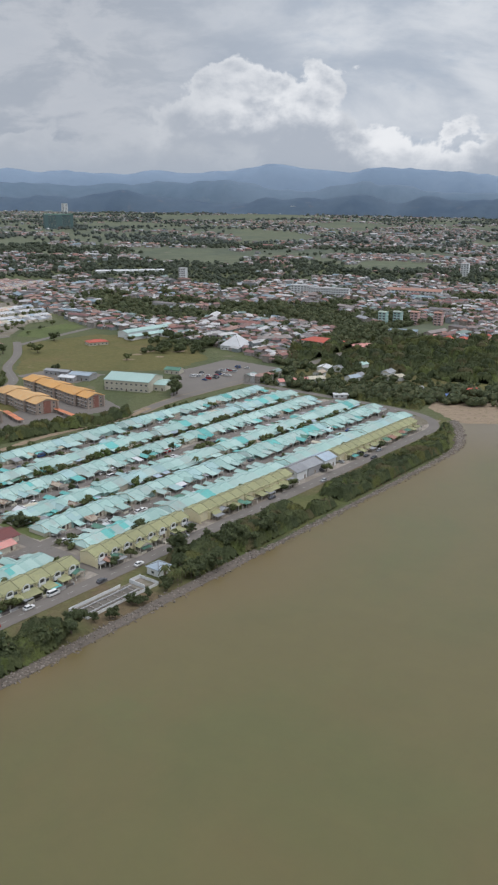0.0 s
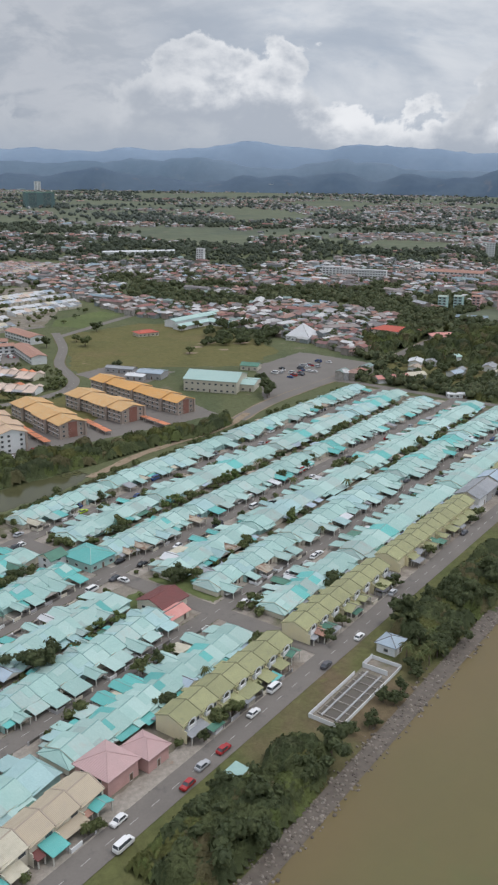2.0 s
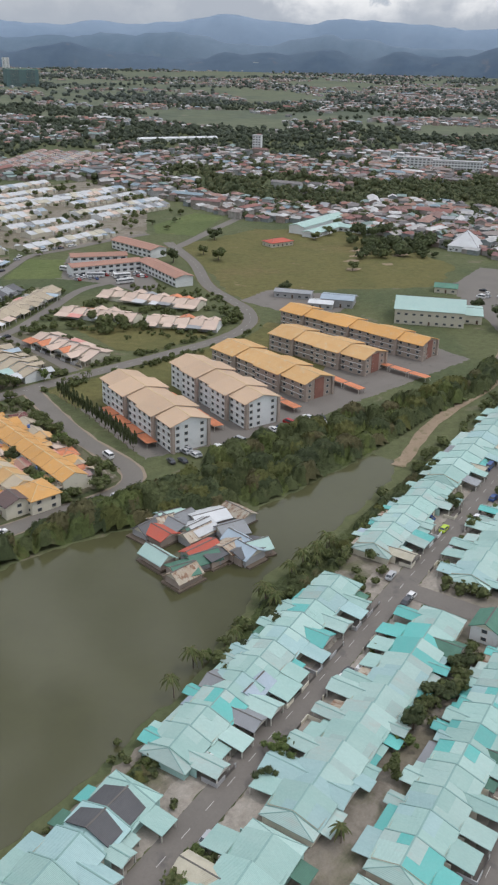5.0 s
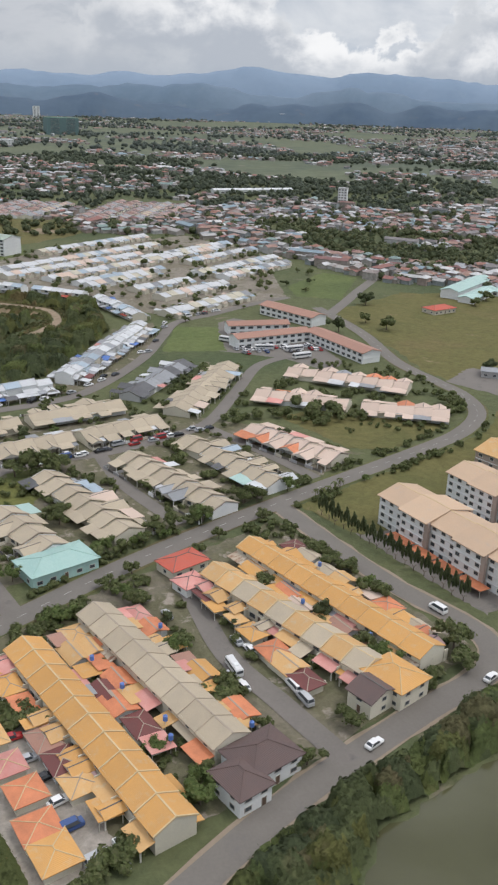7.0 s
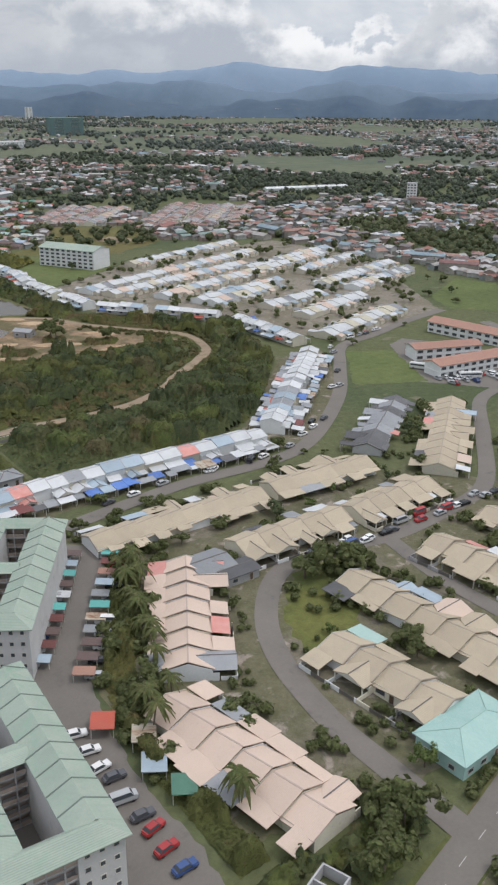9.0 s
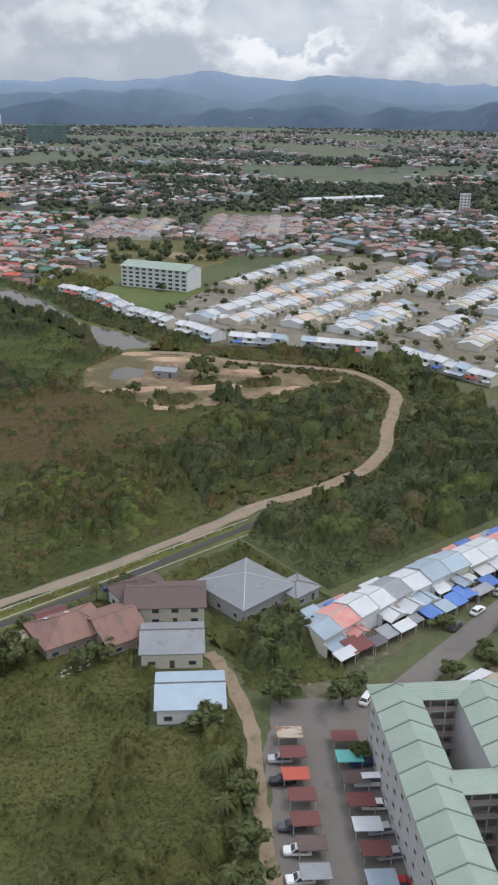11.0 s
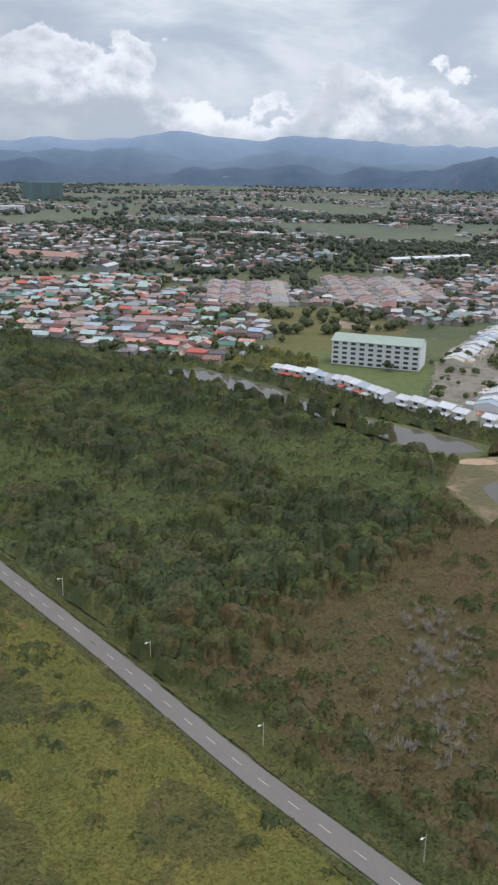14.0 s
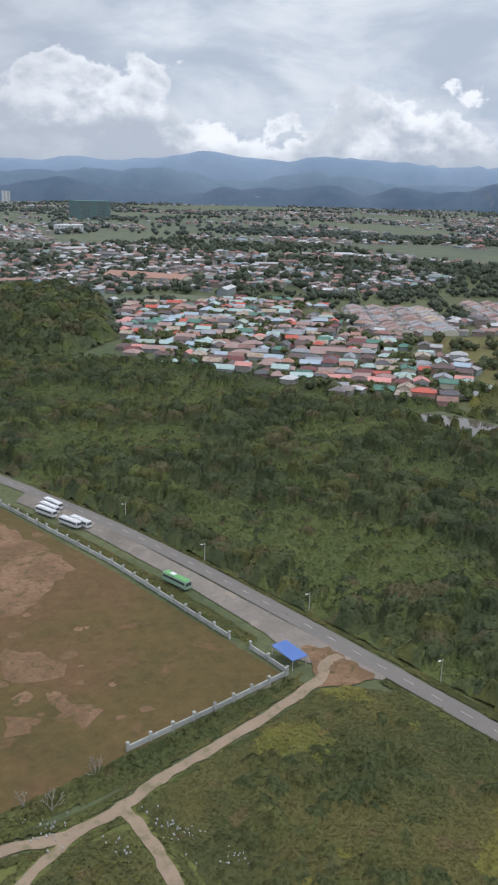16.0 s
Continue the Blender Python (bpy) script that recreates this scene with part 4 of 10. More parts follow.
    ox, oy = rng.uniform(-.5, .5, (2, n)) * step
    sx, sy = np.clip(slope_x[j, i], -2, 2), np.clip(slope_y[j, i], -2, 2)
    nrm = np.stack([-sx, -sy, np.ones(n)], 1)
    nrm /= np.linalg.norm(nrm, axis=1, keepdims=True)
    pos = np.stack([X[j, i] + ox, Y[j, i] + oy, Z[j, i] + np.clip(sx * ox + sy * oy, -.4, .4)], 1) + nrm * (rng.uniform(.0, .45, (n, 1)) * leaf)
    nrm = nrm + rng.normal(scale=loose, size=(n, 3))
    nrm /= np.linalg.norm(nrm, axis=1, keepdims=True)
    u = np.cross(nrm, rng.normal(size=(n, 3)))
    u /= np.linalg.norm(u, axis=1, keepdims=True) + 1e-9
    w = np.cross(nrm, u)
    size = leaf * rng.uniform(.55, 1.4, (n, 1)) * np.clip(dist[j, i] / edge, .35, 1)[:, None]
    u, w = u * size, w * size * rng.uniform(.4, .9, (n, 1))
    quads = np.stack([pos - u * .9 - w * .4, pos + u * .3 - w, pos + u + w * .4, pos - u * .3 + w], 1)
    me = quads_mesh(name, quads, looks[0][1], (verts, tris))
    me.materials.append(looks[0][0])
    kind = np.concatenate([np.zeros(n, int), np.ones(len(tris), int)])
    if zone:
        me.materials.append(looks[1][1])
        me.materials.append(looks[1][0])
        spot = np.concatenate([pos[:, :2], verts[tris[:, 0], :2]])
        second = np.array([zone(p[0], p[1]) for p in spot]) + np.concatenate([rng.normal(scale=blend, size=n), np.zeros(len(tris))]) > 0
        kind = kind + 2 * second
    if tones:
        first = len(me.materials)
        for mat, leaves in tones:
            me.materials.append(leaves)
            me.materials.append(mat)
        own = np.concatenate([owner[j, i], owner[hit][tris[:, 0]]])
        kind = np.where(own >= 0, first + 2 * own + np.concatenate([np.zeros(n, int), np.ones(len(tris), int)]), kind)
    me.polygons.foreach_set("material_index", kind.astype(np.int32))
    return stuff(name, me, label, category)


# ---- joined far houses ----
def add_house(S, x, y, w, d, deg, ze, zr, roof, wall, hip=False, over=.35):
    c, q = math.cos(radians(deg)), math.sin(radians(deg))

    def T(px, py, pz):
        return (x + px * c - py * q, y + px * q + py * c, pz)
    W, D = w / 2, d / 2
    n = len(S.v)
    S.v += [T(-W, -D, 0), T(W, -D, 0), T(W, D, 0), T(-W, D, 0), T(-W, -D, ze), T(W, -D, ze), T(W, D, ze), T(-W, D, ze), T(-W, 0, ze if hip else zr - .1), T(W, 0, ze if hip else zr - .1)]
    S.f += [(n, n + 1, n + 5, n + 4), (n + 2, n + 3, n + 7, n + 6), (n + 1, n + 2, n + 6, n + 9, n + 5), (n + 3, n, n + 4, n + 8, n + 7)]
    S.k += [S.slot(wall)] * 4
    W, D = W + over, D + over
    r = max(0.2, W - D) if hip else W
    z0 = ze - .12
    n = len(S.v)
    S.v += [T(-W, -D, z0), T(W, -D, z0), T(W, D, z0), T(-W, D, z0), T(-r, 0, zr), T(r, 0, zr)]
    S.f += [(n, n + 1, n + 5, n + 4), (n + 2, n + 3, n + 4, n + 5)]
    S.k += [S.slot(roof)] * 2
    if hip:
        S.f += [(n + 1, n + 2, n + 5), (n + 3, n, n + 4)]
        S.k += [S.slot(roof)] * 2


FAR_WALL = spread("painted_house_walls", ((0.34, 0.32, 0.29), (0.40, 0.40, 0.39), (0.28, 0.25, 0.22), (0.25, 0.28, 0.28), (0.30, 0.24, 0.21)), .9)
FAR_ROOF = spread("mixed_house_roofs", ((0.241, 0.115, 0.096), (0.375, 0.367, 0.358), (0.188, 0.174, 0.170), (0.205, 0.123, 0.106), (0.253, 0.221, 0.203), (0.279, 0.170, 0.129), (0.301, 0.310, 0.320), (0.150, 0.136, 0.132), (0.190, 0.253, 0.234), (0.376, 0.376, 0.368), (0.195, 0.104, 0.096), (0.225, 0.188, 0.171), (0.297, 0.189, 0.154), (0.131, 0.123, 0.123), (0.489, 0.489, 0.481), (0.278, 0.142, 0.106), (0.319, 0.301, 0.283), (0.209, 0.273, 0.309)), .8)
VILLAGE_ROOFS = ["dusty_rose", "grey", "teal_grey", "dusty_rose", "brown", "green_roof", "grey", "terracotta_old", "grey", "dusty_rose", "maroon", "blue_pale", "grey_dark", "rusty", "brown", "rusty", "green_dark", "terracotta", "blue_pale", "grey", "rosy", "teal_grey", "red", "brown", "dusty_rose"]


def joined_row(S, p0, p1, left, seed, roofs=None, porches=None):
    rr = random.Random(seed)
    a, b = Vector(p0), Vector(p1)
    n = round((b - a).length / 4.4)
    d = (b - a) / n
    deg = math.degrees(math.atan2(d.y, d.x))
    nv = Vector((-d.y, d.x)).normalized() * (1 if left else -1)
    for i in range(n):
        p = a + d * (i + .5)
        add_house(S, p.x, p.y, d.length - .05, 7.6, deg, 1.8 + .2 * (i % 2), 2.8 + .22 * (i % 2), M[rr.choice(roofs or STYLES["chalk"]["roof"])], M[rr.choice(("wall_white", "wall_cream"))], over=.12)
        for side in (4.9, -4.8):
            if rr.random() < .2:
                continue
            q = p + nv * side
            add_house(S, q.x, q.y, d.length * rr.choice((.55, .7, .9)), 2.6, deg + 90 * rr.randrange(2), 1.45 + rr.uniform(-.2, .2), 1.95, M[rr.choice(porches or STYLES["chalk"]["porch"])], M["wall_cream"], over=.1)

# ---- kinds of building ----
CACHE = {}


def cached(key, make):
    if key not in CACHE:
        CACHE[key] = make()
    return CACHE[key]


def roof_gable(w, yf, yb, ze, zr, tilt, mat, trim, over=0.3, sheets=None):
    """A pitched roof whose ridge runs along x at y = 0; one end stands higher than the next house's."""
    def make():
        s = Solid()
        t0, t1 = -tilt / 2, tilt / 2
        kf, kb = (zr - ze) / yf, (zr - ze) / yb
        ef, eb = ze - kf * over, ze - kb * over
        x0, x1 = -0.04, w + 0.04
        def slope(y0, z0, y1, z1, cut, lap, first, second, third):
            """One side of the roof: two runs of sheet side by side, the lower part of one tucked under."""
            xm, tm = x0 + (x1 - x0) * cut, t0 + (t1 - t0) * cut
            ym, zm = y0 + (y1 - y0) * lap, z0 + (z1 - z0) * lap
            for q, m in (([(x0, y0, z0 + t0), (xm, y0, z0 + tm), (xm, y1, z1 + tm), (x0, y1, z1 + t0)], first), ([(xm, ym, zm + tm + .03), (x1, ym, zm + t1 + .03), (x1, y1, z1 + t1), (xm, y1, z1 + tm)], second), ([(xm, y0, z0 + tm - .02), (x1, y0, z0 + t1 - .02), (x1, ym, zm + t1), (xm, ym, zm + tm)], third)):
                s.slab(q if y1 > y0 else q[::-1], 0.12, M[m])

        if sheets:
            a, b, cut, lap = sheets
            slope(-yf - over, ef, 0, zr, cut, lap, mat, a, mat)
            slope(yb + over, eb, 0, zr, 1 - cut, lap, b, mat, a)
        else:
            s.slab([(x0, -yf - over, ef + t0), (x1, -yf - over, ef + t1), (x1, 0, zr + t1), (x0, 0, zr + t0)], 0.12, M[mat])
            s.slab([(x0, 0, zr + t0), (x1, 0, zr + t1), (x1, yb + over, eb + t1), (x0, yb + over, eb + t0)], 0.12, M[mat])
        c = 0.11
        s.slab([(x0, -c, zr + t0 + .03 - c * kf * .6), (x1, -c, zr + t1 + .03 - c * kf * .6), (x1, c, zr + t1 + .03 - c * kb * .6), (x0, c, zr + t0 + .03 - c * kb * .6)], 0.05, M[trim])
        b = 0.13
        for y0, y1, z0, z1 in ((-yf - over, 0, ef, zr), (0, yb + over, zr, eb)):
            s.slab([(x1 - b, y0, z0 + t1 + .05), (x1 + .03, y0, z0 + t1 + .05), (x1 + .03, y1, z1 + t1 + .05), (x1 - b, y1, z1 + t1 + .05)], 0.22, M[trim])
        return s.mesh("roof")
    return cached(("rg", w, yf, yb, ze, zr, tilt, mat, trim, sheets), make)


def hip_end(half, ze, zr, mat, trim, wall, out=1.5):
    """The sloping end of a row, over a low side room; the row's end wall is the plane x = 0, outwards is -x."""
    def make():
        s = Solid()
        a, b, top = (-out, -half - .25, ze - .2), (-out, half + .25, ze - .2), (.02, 0, zr - .02)
        s.slab([b, a, top], .1, M[mat])
        s.slab([a, (.02, -half - .25, ze - .12), top], .1, M[mat])
        s.slab([(.02, half + .25, ze - .12), b, top], .1, M[mat])
        for p in (a, b):
            s.tube(p, top, .06, .06, M[trim], 5)
        s.box((-out + .25, -half + .1, 0), (.0, half - .1, ze - .34), M[wall])
        return s.mesh("hip_end")
    return cached(("he", half, ze, round(zr, 2), mat, trim, wall), make)


def wall_gable(w, yf, yb, ze, zr, mat):
    def make():
        s = Solid()
        pf = [(-yf, 0), (yb, 0), (yb, ze), (0, zr - .12), (-yf, ze)]
        s.face([(0.03, y, z) for y, z in reversed(pf)], M[mat])
        s.face([(w - .03, y, z) for y, z in pf], M[mat])
        s.face([(0.03, -yf, 0), (w - .03, -yf, 0), (w - .03, -yf, ze), (0.03, -yf, ze)], M[mat])
        s.face([(w - .03, yb, 0), (0.03, yb, 0), (0.03, yb, ze), (w - .03, yb, ze)], M[mat])
        s.box((-0.06, -yf - .9, 0), (0.06, -yf, ze * .72), M[mat])
        return s.mesh("wall")
    return cached(("wg", w, yf, yb, ze, zr, mat), make)


def opening(w, h, mat="glass", frame_mat="post", bars=1, deep=0.06):
    """A window or door: a frame with a sunk pane, in the plane y = 0, looking along -y."""
    def make():
        t = 0.07
        o = [(-t, -t), (w + t, -t), (w + t, h + t), (-t, h + t)]
        i = [(0, 0), (w, 0), (w, h), (0, h)]
        v = [(x, 0.0, z) for x, z in o] + [(x, -deep, z) for x, z in o] + [(x, -deep, z) for x, z in i] + [(x, -0.015, z) for x, z in i]
        f = [(12, 13, 14, 15)]
        for k in range(4):
            j = (k + 1) % 4
            f += [(k, j, 4 + j, 4 + k), (4 + k, 4 + j, 8 + j, 8 + k), (8 + k, 8 + j, 12 + j, 12 + k)]
        me = bpy.data.meshes.new("window")
        me.from_pydata(v, [], f)
        me.materials.append(M[mat])
        me.materials.append(M[frame_mat])
        me.polygons.foreach_set("material_index", [0] + [1] * 12)
        return me
    return cached(("op", w, h, mat, frame_mat), make)


def porch_roof(w, y0, y1, z0, z1, mat, kind, legs=False):
    """A lower roof (y0 to y1, going outwards); a lean-to sheet or a small gable, with its legs where it is a porch."""
    def make():
        s = Solid()
        if kind == "gable":
            zc = z0 + w * 0.20
            back = y0 + 2.2
            s.slab([(-.1, y1, z0), (w / 2, y1, zc), (w / 2, back, zc), (-.1, y0, z0)], 0.08, M[mat])
            s.slab([(w / 2, y1, zc), (w + .1, y1, z0), (w + .1, y0, z0), (w / 2, back, zc)], 0.08, M[mat])
            s.slab([(w / 2 - .08, y1, zc + .04), (w / 2 + .08, y1, zc + .04), (w / 2 + .08, back, zc + .04), (w / 2 - .08, back, zc + .04)], 0.05, M["teal_trim" if "teal" in mat else "trim_dark"])
            s.face([(0.1, y1 + .05, z0 - .02), (w - .1, y1 + .05, z0 - .02), (w / 2, y1 + .05, zc - .06)], M["post"])
            zl = z0
        else:
            s.slab([(0, y1, z1), (w, y1, z1), (w, y0, z0), (0, y0, z0)], 0.08, M[mat])
            zl = z1
        if legs:
            for x in (.1, w - .26):
                s.box((x, y1 + .1, 0), (x + .16, y1 + .26, zl - .07), M["post"])
        return s.mesh("porch")
    return cached(("pr", w, y0, y1, z0, z1, mat, kind, legs), make)


def yard_wall(w, y, mat):
    def make():
        s = Solid()
        s.box((0.0, y, 0), (w * .42, y + .1, 0.75), M[mat])
        s.box((w * .92, y, 0), (w, y + .1, 0.75), M[mat])
        s.box((w * .42, y + .02, 0.1), (w * .92, y + .05, 0.65), M["trim_dark"])
        s.box((-0.05, y, 0), (0.05, y + 2.3, 0.7), M[mat])
        return s.mesh("yard_wall")
    return cached(("yw", w, y, mat), make)


def balcony(w, y, z, mat):
    def make():
        s = Solid()
        s.box((w * .18, y - .55, z - .25), (w * .62, y, z + .55), M[mat])
        s.box((w * .18, y - .55, z + .55), (w * .24, y - .4, z + 1.15), M[mat])
        s.box((w * .56, y - .55, z + .55), (w * .62, y - .4, z + 1.15), M[mat])
        for i in range(7):
            a0, a1 = math.pi * i / 7, math.pi * (i + 1) / 7
            c, r, ro = w * .40, w * .16, w * .23
            s.face([(c + r * math.cos(a0), y - .56, z + 1.1 + r * .7 * math.sin(a0)), (c + ro * math.cos(a0), y - .56, z + 1.1 + ro * .8 * math.sin(a0)),
                    (c + ro * math.cos(a1), y - .56, z + 1.1 + ro * .8 * math.sin(a1)), (c + r * math.cos(a1), y - .56, z + 1.1 + r * .7 * math.sin(a1))], M[mat])
        return s.mesh("balcony")
    return cached(("ba", w, y, z, mat), make)


def balcony_shade(w, y, z):
    def make():
        s = Solid()
        # Dark panel behind the arch: the opening's shade put in as a colour.
        s.box((w * .24, y - .3, z + .5), (w * .56, y - .25, z + 1.3), M["shade"])
        return s.mesh("door")
    return cached(("bd", w, y, z), make)


STYLES = {
    # roof choices, trim, wall choices, front half depth, back half depth, eave, ridge, unit width, step, porch choices, rear choices, words
    "aqua": dict(roof=["teal"] * 7 + ["teal_pale"] * 5 + ["teal_grey", "teal_sky", "teal_grey", "teal_sky", "teal_deep"], trim="teal_trim", wall=["wall_cream", "wall_aqua", "wall_cream"], yf=3.3, yb=3.3, ze=1.75, zr=2.8, w=4.3, tilt=0.55, out=3.4, full=.12, sink=.22, jit=.05,
                 porch=["teal"] * 6 + ["teal_pale"] * 4 + ["teal_deep"] * 4 + ["teal_grey", "teal_sky", "teal_grey"] + ["rusty", "grey", "green_dark", "sheet_cream", "white_roof"], rear=["teal", "teal_pale", "teal_sky", "teal_grey", "teal_grey", "teal_deep", "teal_deep", "rusty", "grey", "green_dark", "blue_pale"], patch=True,
                 words="single-storey terraced house with an aqua metal roof"),
    "olive": dict(roof=["olive"], trim="olive_trim", wall=["wall_yellow"], yf=2.9, yb=2.6, ze=3.1, zr=4.1, w=4.3, tilt=0.45, out=2.6,
                  porch=["olive", "green_dark", "olive", "grey", "terracotta", "olive"], rear=["grey", "teal_pale", "olive", "blue"], two=True, words="two-storey terraced house with an olive tiled roof"),
    "sand": dict(roof=["beige", "sheet_cream", "beige"], trim="trim_sand", wall=["wall_cream"], yf=2.9, yb=2.6, ze=2.9, zr=3.9, w=4.3, tilt=0.45, out=2.6,
                 porch=["teal_deep", "grey", "maroon", "terracotta", "beige"], rear=["green_dark", "grey", "maroon", "teal_grey"], two=True, words="two-storey terraced house with a sandy tiled roof"),
    "ochre": dict(roof=["orange"], trim="trim_pale", wall=["wall_cream"], yf=2.7, yb=2.7, ze=2.9, zr=4.1, w=4.2, tilt=0.12, out=2.6,
                  porch=["orange", "orange_pale", "orange_bright", "rosy", "orange", "pink"], rear=["rosy", "orange_pale", "orange_bright", "pinkish", "grey", "rusty"], two=True, words="two-storey terraced house with an ochre tiled roof"),
    "faded": dict(roof=["beige", "beige", "orange_pale", "beige"], trim="trim_sand", wall=["wall_cream"], yf=2.7, yb=2.7, ze=2.9, zr=4.1, w=4.2, tilt=0.12, out=2.6,
                  porch=["orange", "orange_pale", "orange_bright", "rosy", "rosy", "maroon"], rear=["rosy", "orange_pale", "orange_bright", "rusty", "grey", "rosy"], two=True, words="two-storey terraced house with a faded ochre roof"),
    "tan": dict(roof=["orange_pale", "orange_pale", "beige"], trim="trim_pale", wall=["wall_cream"], yf=2.7, yb=2.7, ze=2.9, zr=4.1, w=4.2, tilt=0.12, out=2.6,
                porch=["orange", "orange_pale", "orange_pale", "rosy", "orange_bright"], rear=["rosy", "orange_pale", "pinkish", "pinkish", "orange"], two=True, words="two-storey terraced house with a tan tiled roof"),
    "beige": dict(roof=["beige"], trim="trim_sand", wall=["wall_cream", "wall_white"], yf=3.3, yb=3.3, ze=1.8, zr=3.0, w=4.6, tilt=0.5, out=2.8,
                  porch=["beige", "beige", "white_roof", "grey", "blue_pale", "beige", "pinkish"], rear=["beige", "white_roof", "grey", "grey_dark", "beige", "teal_pale", "rosy"], full=.55, deep=(1.6, 2.4, 3.0), words="single-storey terraced house with a sand-beige tiled roof"),
    "pinkish": dict(roof=["pinkish"], trim="trim_pink", wall=["wall_white", "wall_cream"], yf=3.3, yb=3.3, ze=1.8, zr=3.0, w=4.6, tilt=0.5, out=2.9,
                    porch=["pinkish", "pinkish", "rosy", "grey", "pinkish", "orange_bright"], rear=["pinkish", "grey", "rosy", "pinkish", "white_roof"], full=.8, deep=(2.4, 3.0, 3.4), words="single-storey terraced house with a pale pink roof"),
    "slate": dict(roof=["grey", "grey", "grey_dark"], trim="trim_dark", wall=["wall_white", "wall_grey"], yf=3.2, yb=3.2, ze=1.8, zr=3.0, w=4.4, tilt=0.45, out=2.6,
                  porch=["grey", "grey_dark", "white_roof"], rear=["grey", "grey_dark", "rosy"], words="single-storey terraced house with a grey roof"),
    "white": dict(jit=.12, roof=["white_roof"] * 9 + ["grey", "blue_pale", "rosy", "blue_pale"], trim="wall_grey", wall=["wall_white", "wall_cream", "wall_white"], yf=2.5, yb=2.5, ze=3.0, zr=3.8, w=4.2, tilt=0.14, out=2.6,
                  porch=["white_roof", "white_roof", "blue", "blue_pale", "red", "grey", "white_roof"], rear=["white_roof", "blue_pale", "grey", "red", "blue"], two=True, words="two-storey terraced house with a pale metal roof"),
    "chalk": dict(roof=["white_roof"] * 7 + ["pinkish", "grey", "blue_pale", "sheet_cream", "sheet_cream"], trim="wall_grey", wall=["wall_white", "wall_cream"], yf=3.4, yb=3.4, ze=1.8, zr=2.8, w=4.4, tilt=0.26, out=2.4,
                  porch=["white_roof", "pinkish", "grey", "blue_pale", "rusty"], rear=["white_roof", "grey"], simple=True, words="small terraced house with a whitish metal roof"),
    "dusty": dict(roof=["pinkish", "white_roof", "pinkish", "rosy"], trim="trim_pale", wall=["wall_white"], yf=3.2, yb=3.2, ze=1.9, zr=2.9, w=5.0, tilt=0.2, out=2.2,
                  porch=["pinkish", "white_roof", "rosy"], rear=["pinkish", "rosy"], simple=True, words="small terraced house with a dusty pink roof"),
}


